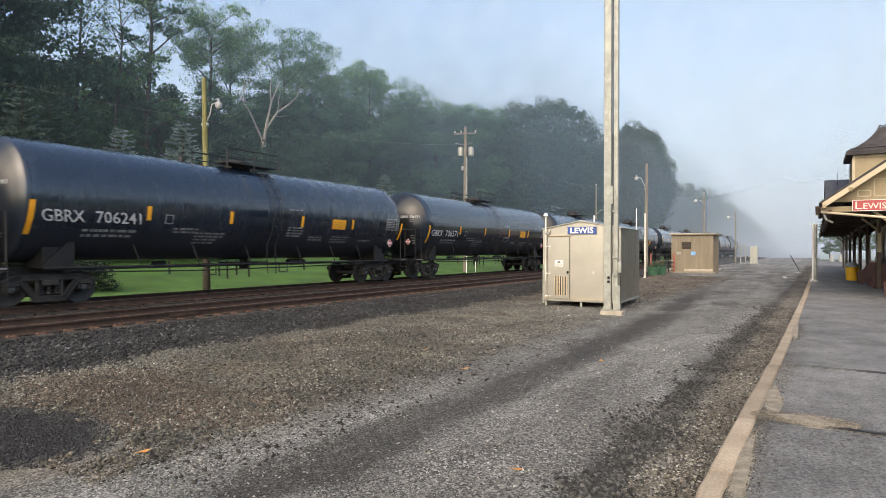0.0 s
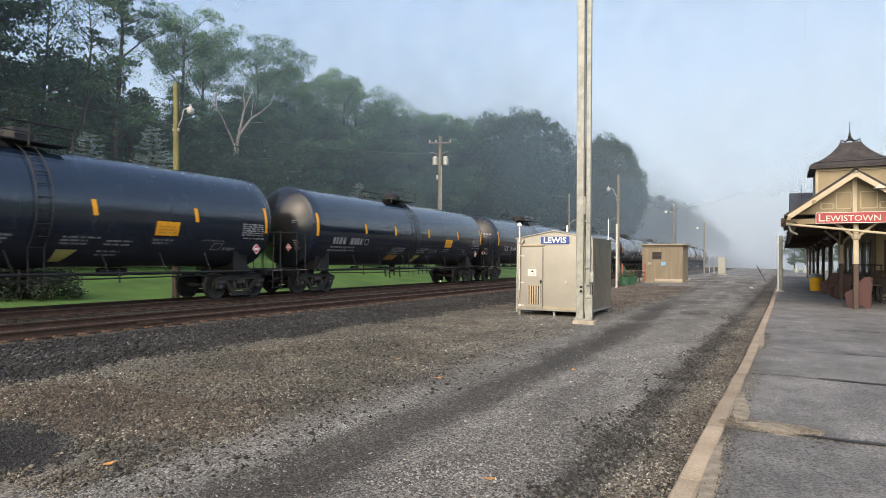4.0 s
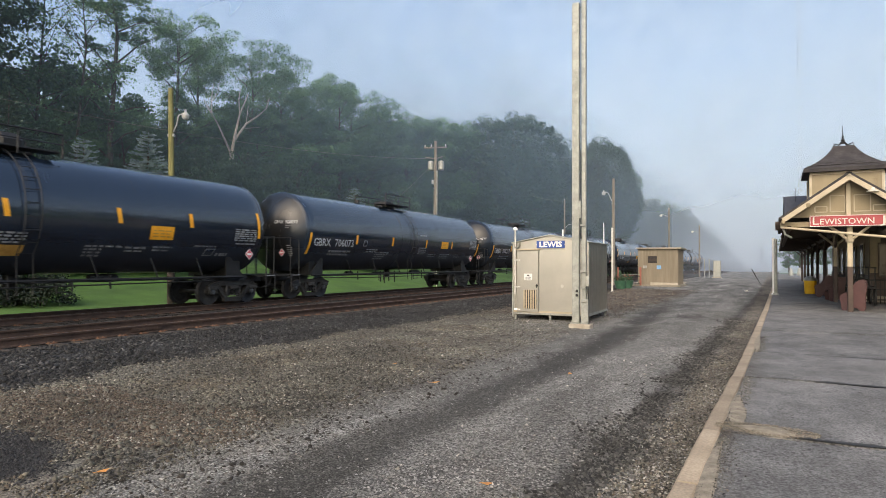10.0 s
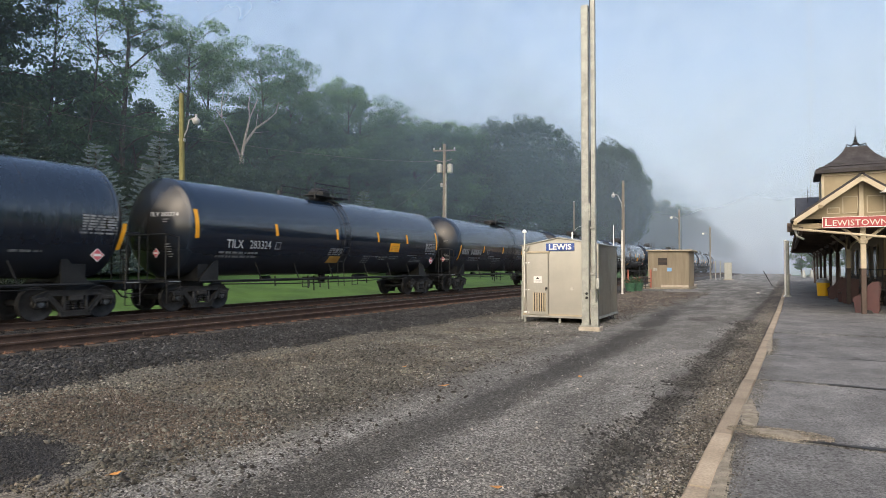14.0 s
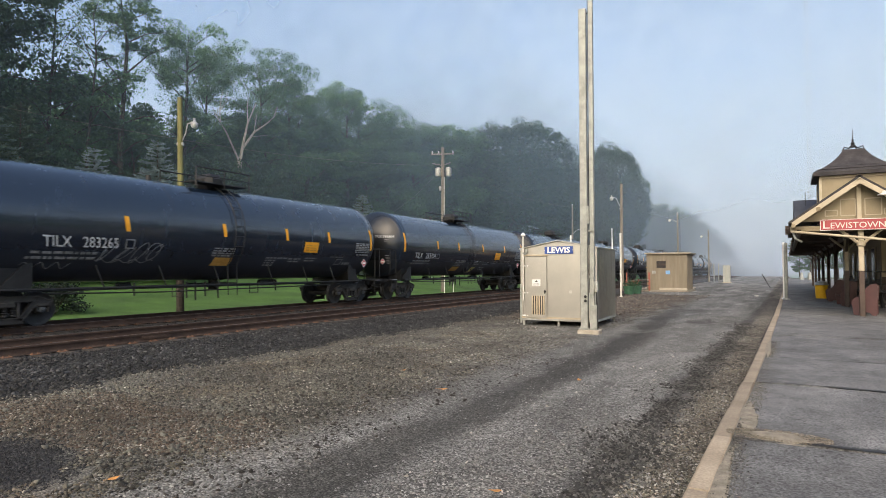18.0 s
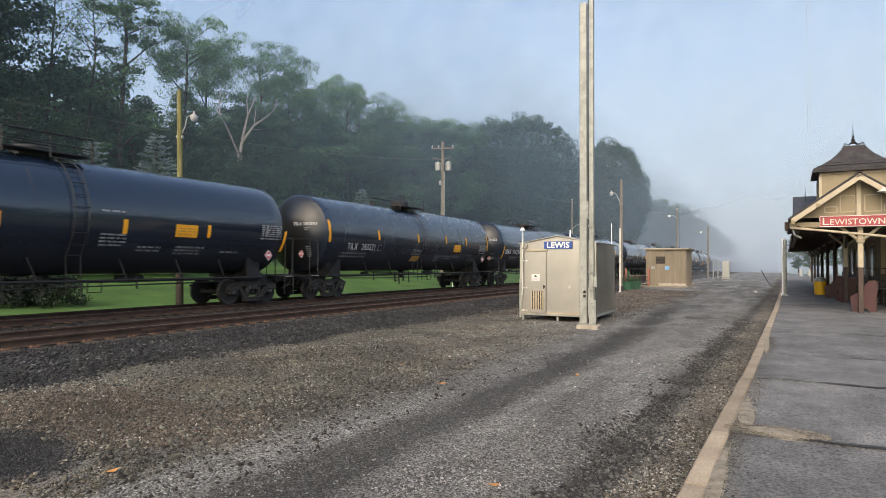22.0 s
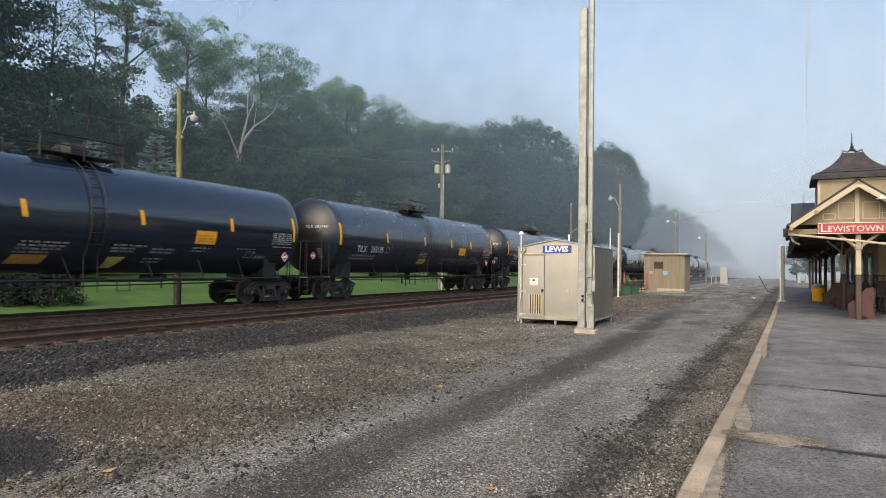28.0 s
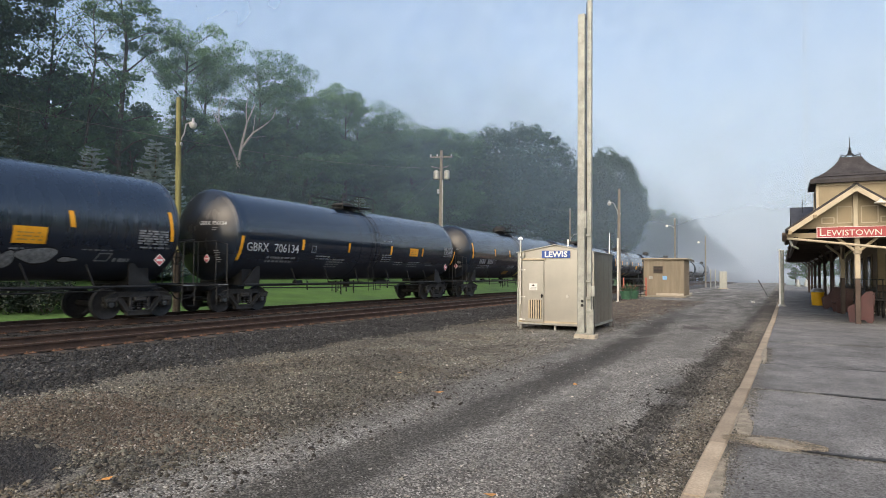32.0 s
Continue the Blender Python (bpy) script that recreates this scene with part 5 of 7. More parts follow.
    # posts with Y brackets along the platform
    for i, (px, py) in enumerate([(2.31, F + 0.25), (2.31, 32.2), (2.31, 39.0), (2.31, 45.4), (2.31, 52.0), (2.31, 58.6), (2.31, 65.2), (2.31, 72.0)]):
        p0 = part("post", G().box((px, py, 2.18), (0.17, 0.17, 1.48), 0.02), M["cream_trim"] if i < 2 else M["brown"], th, "chamfered cream post")
        part("post_foot", G().box((px, py, 0.64), (0.17, 0.17, 1.60), 0.02), M["brown"], p0, "dark brown lower half")
        part("capital", G().box((px, py, 2.40), (0.26, 0.26, 0.22), 0.06), M["cream_trim"] if i < 2 else M["brown"], p0)
        for sx in (-1, 1):
            part("brace", G().tube([(px + sx * 0.06, py, 2.42), (px + sx * 0.28, py, 2.62), (px + sx * 0.62, py, 2.92)], 0.055, 6), M["cream_trim"] if i < 2 else M["brown"], p0)
        for sy in ((1,) if i == 0 else (-1, 1)):
            part("brace", G().tube([(px, py + sy * 0.06, 2.30), (px, py + sy * 0.5, 2.62), (px, py + sy * 0.95, 2.90)], 0.05, 6), M["brown"], p0)
    # long canopy
    part("canopy_roof", G().prism([(0.30, 2.96), (0.30, 3.06), (3.6, 3.86), (3.6, 3.76)], 36.0, 76.0, "y"), M["roofdark"], th, "long dark platform canopy")
    part("canopy_fascia", G().box((0.30, 56.0, 2.98), (0.05, 40.0, 0.2), 0.01), M["brown"], th)
    part("canopy_beam", G().box((2.31, 51.0, 2.92), (0.16, 50.0, 0.2), 0.012), M["brown"], th)
    for k in range(16):
        part("joist", G().box((1.9, 27 + k * 3.0, 2.98), (3.3, 0.08, 0.16), 0.01), M["brown"], th)
    # Added out of view: roof, fascia and posts that keep light from under the gable.
    part("side_canopy", G().prism([(4.45, 3.02), (4.45, 3.12), (10.2, 3.5), (10.2, 3.4)], F - 0.3, 36.0, "y"), M["roofdark"], th, "added flat dark roof beside the gable, out of view, blocking light")
    part("side_canopy_fascia", G().box((7.3, F - 0.32, 3.1), (5.7, 0.05, 0.3), 0.01), M["cream_trim"], th)
    for px in (5.6, 8.9):
        part("side_post", G().box((px, F + 0.3, 1.4), (0.17, 0.17, 3.1), 0.02), M["brown"], th)
    # main block
    for n, c, s in (("front_wall", (6.4, 34.3, 1.9), (5.2, 0.2, 4.1)), ("side_wall", (3.9, 45.0, 1.9), (0.2, 21.2, 4.1)), ("back_wall", (6.4, 55.7, 1.9), (5.2, 0.2, 4.1)), ("far_wall", (8.9, 45.0, 1.9), (0.2, 21.2, 4.1))):
        # Front wall brown instead of cream: the canopy's shade put into its colour.
        part(n, G().box(c, s), M["brown"] if n == "front_wall" else M["cream"], th)
    for k in range(7):
        part("wall_board", G().box((4.0 + k * 0.75, 34.18, 2.0), (0.42, 0.04, 1.7), 0.01), M["cream"], th)
    part("wainscot", G().box((6.4, 34.17, 0.45), (5.24, 0.05, 1.2), 0.01), M["brown"], th, "dark brown lower wall boards")
    part("wainscot", G().box((3.77, 45.0, 0.45), (0.05, 21.2, 1.2), 0.01), M["brown"], th)
    part("step", G().box((5.0, 33.6, -0.02), (3.0, 0.9, 0.26), 0.02), M["concrete"], th)
    part("red_notice", G().box((5.35, 34.15, 1.9), (0.5, 0.03, 0.55), 0.01), M["signred"], th, "small red wall notice")
    for k in range(6):
        w = part("window", G().box((3.76, 36.6 + k * 3.4, 1.75), (0.06, 1.3, 1.7), 0.012), M["cream_trim"], th)
        for d in (-0.30, 0.30):
            part("pane", G().box((3.725, 36.6 + k * 3.4 + d, 1.75), (0.02, 0.52, 1.5)), M["darkglass"], w)
    wd = part("window", G().box((4.45, 34.16, 1.75), (0.7, 0.06, 1.6), 0.012), M["brown"], th)
    part("pane", G().box((4.45, 34.12, 1.75), (0.58, 0.02, 1.45)), M["darkglass"], wd)
    # cross roof behind the gable
    part("cross_roof_front", G().prism([(36.0, 3.80), (36.0, 3.90), (39.4, 5.35), (39.4, 5.25)], 0.38, 9.6, "x"), M["roofdark"], th, "dark cross roof")
    part("cross_roof_back", G().prism([(42.8, 3.80), (42.8, 3.90), (39.4, 5.35), (39.4, 5.25)], 0.38, 9.6, "x"), M["roofdark"], th)
    part("cross_gable", G().prism([(36.2, 3.82), (42.6, 3.82), (39.4, 5.25)], 0.55, 0.62, "x"), M["brown"], th)
    part("long_roof_left", G().prism([(3.4, 3.80), (3.4, 3.92), (6.4, 5.45), (6.4, 5.30)], 42.8, 57.0, "y"), M["roofdark"], th)
    part("long_roof_right", G().prism([(9.4, 3.80), (9.4, 3.92), (6.4, 5.45), (6.4, 5.30)], 42.8, 57.0, "y"), M["roofdark"], th)
    part("roof_spike", G().tube([(0.95, 38.0, 4.9), (0.95, 38.0, 5.65)], 0.015, 6), M["steel_dark"], th)
    # cupola
    CX, CY = 3.02, 36.9
    cu = part("cupola_body", G().box((CX, CY, 5.05), (3.0, 3.0, 2.3), 0.02), M["cream"], th, "cream square cupola")
    for s in (-1, 1):
        part("corner_board", G().box((CX + s * 1.49, CY - 1.5, 4.95), (0.12, 0.06, 2.1), 0.01), M["cream_trim"], cu)
        part("side_corner_board", G().box((CX - 1.52, CY + s * 1.45, 4.95), (0.05, 0.12, 2.1), 0.01), M["cream_trim"], cu)
    part("frieze", G().box((CX, CY - 1.515, 6.05), (3.05, 0.05, 0.16), 0.01), M["cream_trim"], cu)
    part("small_window", G().box((CX - 0.32, CY - 1.53, 5.5), (0.35, 0.05, 0.16), 0.01), M["darkglass"], cu)
    part("wall_panel", G().box((CX + 0.75, CY - 1.525, 5.2), (1.0, 0.03, 0.9), 0.01), M["cream"], cu)
    prof = [(r, z + 0.17) for r, z in ((1.80, 5.92), (1.80, 6.10), (1.74, 6.15), (1.40, 6.34), (1.05, 6.60), (0.76, 6.88), (0.56, 7.14), (0.46, 7.32), (0.42, 7.34))]
    g = G()
    vs, fs = [], []
    for r, z in prof:
        vs += [(CX - r, CY - r, z), (CX + r, CY - r, z), (CX + r, CY + r, z), (CX - r, CY + r, z)]
    for i in range(len(prof) - 1):
        fs += [(i * 4 + j, i * 4 + (j + 1) % 4, i * 4 + 4 + (j + 1) % 4, i * 4 + 4 + j) for j in range(4)]
    fs += [(3, 2, 1, 0), tuple(range(len(vs) - 4, len(vs)))]
    rf = part("cupola_roof", g.add(vs, fs), M["shingle"], th, "flared brown shingled cupola roof", smooth=25)
    for k, (r, z) in enumerate([(1.62, 6.26), (1.33, 6.41), (1.10, 6.56), (0.92, 6.72), (0.77, 6.87), (0.66, 7.01), (0.57, 7.13)]):
        part("shingle_course", G().box((CX, CY, z + 0.17), (2 * r + 0.010, 2 * r + 0.010, 0.012), 0.003), M["shingle"], rf)
    fin = part("finial", G().lathe([(0, 0.95), (0.015, 0.9), (0.02, 0.42), (0.07, 0.36), (0.03, 0.30), (0.09, 0.20), (0.05, 0.10), (0.12, 0.0), (0, 0.0)], 10, pose(CX, CY, 7.67)), M["steel_dark"], th, "dark iron finial and cresting")
    for sx in (-1, 1):
        for sy in (-1, 1):
            part("cresting", G().tube([(CX + sx * 0.42, CY + sy * 0.42, 7.49), (CX + sx * 0.40, CY + sy * 0.40, 7.65), (CX + sx * 0.2, CY + sy * 0.2, 7.59), (CX + sx * 0.04, CY + sy * 0.04, 7.79)], 0.03, 6), M["steel_dark"], fin)


station()
bn = bench()
bn.matrix_basis = pose(2.55, 27.3, DECK_Z, 0, 0, -8)
copy_thing(bn, pose(2.2, 37.6, DECK_Z, 0, 0, 0))
copy_thing(bn, pose(2.45, 33.6, DECK_Z, 0, 0, 4))
iron = thing("iron_railing", "black iron railing under the station canopy", "railing", pose(0, 0, DECK_Z))
part("top_rail", G().tube([(3.0, 31.8, 1.02), (8.2, 31.8, 1.02)], 0.03, 6), M["steel_dark"], iron)
part("low_rail", G().tube([(3.0, 31.8, 0.18), (8.2, 31.8, 0.18)], 0.025, 6), M["steel_dark"], iron)
part("middle_rail", G().tube([(3.0, 31.8, 0.62), (8.2, 31.8, 0.62)], 0.02, 6), M["steel_dark"], iron)
for k in range(36):
    part("picket", G().box((3.0 + k * 0.1486, 31.8, 0.51), (0.03, 0.03, 1.02), 0.005), M["steel_dark"], iron)
bin_ = thing("waste_bin", "yellow plastic waste bin with a grey domed lid", "bin", pose(1.72, 41.0, DECK_Z))
part("barrel", G().lathe([(0, 0), (0.29, 0), (0.33, 0.72), (0.36, 0.75), (0.33, 0.77), (0, 0.75)], 20), M["bin"], bin_)
part("lid", G().lathe([(0.35, 0.75), (0.35, 0.80), (0.27, 0.93), (0.12, 1.00), (0, 1.01)], 20), M["galv"], bin_, "grey domed lid")
cart = thing("baggage_cart", "black iron baggage cart under the canopy", "cart", pose(3.1, 31.0, DECK_Z))
part("bed", G().box((0, 0, 0.75), (0.9, 2.0, 0.08), 0.01), M["steel_dark"], cart)
for sx in (-0.42, 0.42):
    for sy in (-0.75, 0.75):
        g = G().lathe([(0.30, -0.03), (0.34, -0.03), (0.34, 0.03), (0.30, 0.03), (0.30, -0.03)], 20, pose(sx, sy, 0.34, 0, 90))
        wl = part("wheel", g, M["steel_dark"], cart)
        for k in range(4):
            a = math.pi * k / 4
            part("spoke", G().tube([(sx, sy - 0.31 * math.cos(a), 0.34 - 0.31 * math.sin(a)), (sx, sy + 0.31 * math.cos(a), 0.34 + 0.31 * math.sin(a))], 0.014, 5), M["steel_dark"], wl)
for sy in (-1.0, 1.0):
    for k in range(5):
        part("stake", G().tube([(-0.4 + k * 0.2, sy, 0.75), (-0.4 + k * 0.2, sy, 1.55)], 0.02, 6), M["steel_dark"], cart)
    part("rack_rail", G().tube([(-0.45, sy, 1.55), (0.45, sy, 1.55)], 0.025, 6), M["steel_dark"], cart)
hyd = thing("pale_urn", "pale weathered urn at the platform's far end", "planter", pose(2.0, 108.0, DECK_Z), "urns at the platform's far end")
part("urn", G().lathe([(0, 0), (0.30, 0), (0.34, 0.4), (0.22, 0.7), (0.16, 1.1), (0, 1.2)], 12), M["galv"], hyd)
copy_thing(hyd, pose(3.1, 108.5, DECK_Z))


# ---- trees ----
def grow(name, seed, h, spread, mat, leaf=0.26, per=150, clumps=70, bare=0.25, airy=1.0, trunk=0.32, bark="bark", layer=0.75):
    """A broad-leaved tree: tapered trunk, limbs, and a crown of leaf clumps at the limbs' ends."""
    rng = np.random.default_rng(seed)
    rr = random.Random(seed)
    wood = G()
    top = Vector((rr.uniform(-0.6, 0.6), rr.uniform(-0.6, 0.6), h * 0.84))
    line = [Vector((0, 0, -0.3)), Vector((rr.uniform(-0.3, 0.3), rr.uniform(-0.3, 0.3), h * 0.35)), Vector((rr.uniform(-0.5, 0.5), rr.uniform(-0.5, 0.5), h * 0.65)), top]
    wood.tube(line, [trunk, trunk * 0.72, trunk * 0.4, trunk * 0.1], 9)
    ends = []
    limbs = max(8, clumps // 6)
    for i in range(limbs):
        q = bare + (0.95 - bare) * (i + rr.random()) / limbs
        k = min(int(q * 3), 2)
        p = line[k].lerp(line[k + 1], q * 3 - k)
        a = i * 2.399 + rr.uniform(-0.5, 0.5)
        reach = spread * (0.55 + 0.45 * math.sin(math.pi * min(1, (q - bare) / (1 - bare) * 0.85 + 0.12))) * rr.uniform(0.75, 1.1)
        e = p + Vector((math.cos(a) * reach, math.sin(a) * reach, reach * rr.uniform(0.25, 0.85)))
        e.z = min(e.z, h * (0.97 - 0.26 * min(1.0, reach / spread) ** 2 * rr.uniform(0.3, 1.3)))
        mid = p.lerp(e, 0.5) + Vector((0, 0, reach * 0.10))
        r0 = trunk * 0.36 * (1.1 - q * 0.7)
        wood.tube([p, mid, e], [r0, r0 * 0.6, r0 * 0.2], 6)
        for j in range(max(1, clumps // limbs)):
            w = rr.uniform(0.45, 1.05)
            c = p.lerp(e, w) + Vector((rr.gauss(0, 1), rr.gauss(0, 1), rr.gauss(0.2, 0.7))) * (0.17 * spread)
            if j % 2 == 0:
                wood.tube([p.lerp(e, w * 0.8), c], [r0 * 0.3, r0 * 0.1], 5, False)
            ends.append(c)
    ends += [top + Vector((rr.gauss(0, 1), rr.gauss(0, 1), -0.5 - 0.6 * j)) * (0.12 * spread) for j in range(4)]
    chunks = []
    for c in ends:
        rad = spread * rr.uniform(0.14, 0.27) * airy
        leaf_clump(chunks, None, tuple(c), (rad * 1.25, rad * 1.25, rad * layer), int(per * rr.uniform(0.7, 1.3)), leaf, rng)
    return wood.mesh("trunk", M[bark], 60, False), leaf_mesh("crown", chunks, mat)


def conifer(seed, h, base, mat, tiers=16, leaf=0.30, per=26):
    rng = np.random.default_rng(seed)
    rr = random.Random(seed)
    wood = G().tube([(0, 0, -0.3), (0, 0, h)], [h * 0.018, 0.02], 8)
    chunks = []
    for i in range(tiers):
        q = (i + 0.3) / tiers
        z = h * (0.05 + 0.95 * q)
        reach = base * (1 - q) ** 0.72 + 0.08
        n = max(4, int(11 * (1 - q) + 4))
        for j in range(n):
            a = 6.283 * j / n + i * 0.7 + rr.uniform(-0.2, 0.2)
            ln = reach * rr.uniform(0.7, 1.12)
            for w in (0.45, 0.8, 1.0):
                c = (math.cos(a) * ln * w, math.sin(a) * ln * w, z - 0.22 * ln * w + 0.12 * ln * w * w)
                leaf_clump(chunks, None, c, (0.20 * reach + 0.08, 0.20 * reach + 0.08, 0.13 * reach + 0.06), max(4, int(per * (1 - q * 0.6) * (0.5 + 0.5 * w))), leaf * (0.7 + 0.5 * (1 - q)), rng, 0.2, 0.5)
    leaf_clump(chunks, None, (0, 0, h), (0.08, 0.08, 0.35), 14, leaf * 0.5, rng)
    return wood.mesh("trunk", M["bark"], 60, False), leaf_mesh("crown", chunks, mat)


def spruce(seed, h, base, mat, tiers=22):
    """A young spruce: whorls of drooping boughs, each a flat fan of short needled twigs that turn up at the tips."""
    rng = np.random.default_rng(seed)
    wood = G().tube([(0, 0, -0.3), (0, 0, h)], [h * 0.016, 0.015], 8)
    at, way, size = [], [], []
    for i in range(tiers):
        q = (i + 0.4) / tiers
        reach = base * (1 - q) ** 0.62 + 0.10
        n = max(5, int(13 * (1 - q) + 4))
        for j in range(n):
            a = 6.283 * j / n + i * 1.3 + rng.uniform(-0.2, 0.2)
            out = np.array([math.cos(a), math.sin(a), 0.0])
            side = np.array([-out[1], out[0], 0.0])
            ln = reach * rng.uniform(0.72, 1.12)
            z0 = h * (0.03 + 0.96 * q) + rng.uniform(-0.1, 0.1)
            m = max(7, int(ln * 15))
            for k in range(m):
                w = (k + 0.6) / m
                p = out * ln * w + np.array([0, 0, z0 - 0.20 * ln * w + 0.26 * ln * w * w])
                for sd in (-1, 1, 0):
                    d = out * 0.8 + side * sd * 0.9 * (1 - 0.4 * w) + np.array([0, 0, 0.18 + 0.35 * w]) + rng.normal(0, 0.16, 3)
                    at.append(p + rng.normal(0, 0.03, 3))
                    way.append(d / np.linalg.norm(d))
                    size.append((0.23 + 0.17 * (1 - w)) * (0.6 + 0.4 * (1 - q)))
    at, way, size = np.array(at), np.array(way), np.array(size)[:, None]
    up = np.cross(way, rng.normal(0, 1, way.shape))
    up /= np.linalg.norm(up, axis=1)[:, None]
    tip = at + way * size
    mid = at + way * size * 0.45
    v = np.stack([at, mid - up * size * 0.20, tip, mid + up * size * 0.20], 1).reshape(-1, 3)
    return wood.mesh("trunk", M["bark"], 60, False), leaf_mesh("crown", [v], mat)


def tree(name, meshes, at, label, category="tree", group=""):
    th = thing(name, label, category, at, group)
    part("trunk", meshes[0], None, th)
    part("crown", meshes[1], None, th)
    return th


def sized(x, y, s, turn, z=-0.5, tall=1.0):
    z = -0.66 if y > 236 else z + max(0.0, float(rise(x)) + 0.4)
    return pose(x, y, z, 0, 0, turn) @ Matrix.Diagonal((s, s, s * tall, 1))


KINDS = [
    grow("walnut", 11, 24, 3.7, M["leaf2"], 0.085, 150, 116, 0.34, 0.92, 0.25, layer=0.74),
    grow("locust", 12, 24, 5.0, M["leaf"], 0.085, 175, 130, 0.36, 0.80, 0.24, layer=0.78),
    grow("maple", 13, 19, 6.0, M["leaf"], 0.17, 190, 110, 0.14, 0.95, 0.36, layer=0.6),
    grow("ash", 14, 21, 5.0, M["leafdark"], 0.13, 230, 110, 0.16, 1.0, 0.34, layer=0.55),
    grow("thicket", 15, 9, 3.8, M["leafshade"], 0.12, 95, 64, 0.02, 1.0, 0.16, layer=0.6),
    grow("thicket_light", 16, 8, 3.6, M["leaf"], 0.12, 95, 64, 0.02, 1.0, 0.15, layer=0.6),
    grow("inner_maple", 17, 19, 6.0, M["leaf"], 0.27, 90, 90, 0.10, 1.1, 0.36),
    grow("inner_ash", 18, 21, 5.2, M["leafdark"], 0.26, 90, 90, 0.10, 1.1, 0.34),
    grow("thin_ash", 19, 22, 4.2, M["leaf2"], 0.075, 40, 110, 0.30, 0.8, 0.14),
    grow("slim_ivy", 20, 22, 2.5, M["leaf"], 0.085, 105, 150, 0.08, 0.85, 0.24, layer=0.5),
]
def dome(seed, h, reach):
    """An old free-standing tree: short trunk, spread limbs, a full round crown of small clumps."""
    rng = np.random.default_rng(seed)
    rr = random.Random(seed)
    wood = G().tube([(0, 0, -0.3), (0.1, 0, h * 0.25), (0, 0.2, h * 0.55)], [0.6, 0.5, 0.25], 10)
    chunks = []
    mid, tall = h * 0.52, h * 0.46
    for i in range(430):
        a, q = i * 2.39996, 1 - 1.75 * (i + 0.5) / 430
        ring = math.sqrt(max(0.0, 1 - q * q))
        k = rr.uniform(0.84, 0.99) + 0.05 * math.sin(a * 3 + q * 5)
        c = Vector((math.cos(a) * ring * reach * k, math.sin(a) * ring * reach * k, mid + q * tall * k))
        if i % 9 == 0:
            wood.tube([(0, 0, h * 0.3), tuple(c * 0.55 + Vector((0, 0, h * 0.2))), tuple(c)], [0.18, 0.1, 0.03], 5, False)
        r = rr.uniform(0.8, 1.5)
        leaf_clump(chunks, None, tuple(c), (r, r, r * 0.75), 110, 0.17, rng)
        if i % 2:
            k = rr.uniform(0.25, 0.72)
            leaf_clump(chunks, None, (c.x * k, c.y * k, mid + (c.z - mid) * k), (2.0, 2.0, 1.5), 46, 0.36, rng)
    return wood.mesh("trunk", M["bark"], 60, False), leaf_mesh("crown", chunks, M["leafdome"])


DOME = dome(21, 23, 9.6)
DOME_FAR = grow("dome_far", 22, 23, 8.5, M["leafdark"], 0.30, 110, 170, 0.06, 0.85, 0.5)
FIR = conifer(31, 24, 4.2, M["needle"], 30, 0.26, 26)
SPRUCE = spruce(32, 9, 3.0, M["bluespruce"], 26)
SPRUCE_DARK = spruce(33, 7.6, 2.2, M["needle"], 22)
wood_rng = random.Random(44)
WOODS = "trees of the wood beyond the lawn"


TREE_LABELS = ("tall open-crowned green tree in a misty wood", "tall slender green tree in a misty wood", "full-crowned green maple in a misty wood", "dark green tree in a misty wood", "", "", "green tree deeper in a misty wood", "dark green tree deeper in a misty wood", "thin half-bare tree with fine branches in a misty wood", "slim tree wrapped in ivy in a misty wood")
TREE_HEIGHTS = (24, 24, 19, 21, 9, 8, 19, 21, 22, 22)
for y, h, kind in ((-56, 27, 7), (-49, 28, 7), (-42, 27, 7), (-35, 28, 7), (-28, 27, 7), (-21, 27, 7), (-14, 28, 7), (-7, 27, 7), (-2, 26, 7), (3, 27, 7), (8, 28, 7), (13, 27, 7), (12.5, 27, 3), (16.0, 28, 3), (18.6, 27, 3), (21.0, 13, 3), (24.6, 27, 8), (26.8, 25, 8), (26.0, 11, 2), (29.4, 28, 9), (30.6, 12.5, 3), (35.2, 24.8, 0), (35.0, 14, 3), (38.8, 23.4, 0), (43.4, 24.8, 1), (41.5, 16, 3), (47.6, 23.4, 0), (46.6, 17, 3), (51.5, 23.2, 1), (51, 18, 2), (57.0, 25.2, 0), (57, 18.5, 3), (61.8, 25.6, 1), (62.4, 19, 3), (67.5, 24.2, 0), (67, 20.0, 2), (73.5, 24, 1), (72, 21, 3), (80, 25.5, 0), (76, 21, 2), (79, 22.5, 3), (86, 25, 1), (83, 22.5, 2), (87, 23, 3), (91, 23.5, 2), (98, 17, 2)):
    s = h / TREE_HEIGHTS[kind] * 0.96
    tree("broadleaf_tree", KINDS[kind], sized(-46.5 + wood_rng.uniform(-1.5, 1.5), y, s, wood_rng.uniform(0, 360)), TREE_LABELS[kind], group=WOODS)
for row, (x0, step, tall) in enumerate(((-54.0, 6.4, 15.5), (-63.0, 8.0, 17.0))):
    y = -8.0 + row * 2.5
    while y < 104:
        kind = wood_rng.choice((6, 7))
        h = tall * wood_rng.uniform(0.85, 1.1) * (1.5 if y < 20 else 1.2 if y > 58 else 1.0)
        tree("broadleaf_tree", KINDS[kind], sized(x0 + wood_rng.uniform(-1.8, 1.8), y, h / TREE_HEIGHTS[kind], wood_rng.uniform(0, 360)), TREE_LABELS[kind], group=WOODS)
        y += step * wood_rng.uniform(0.8, 1.2)
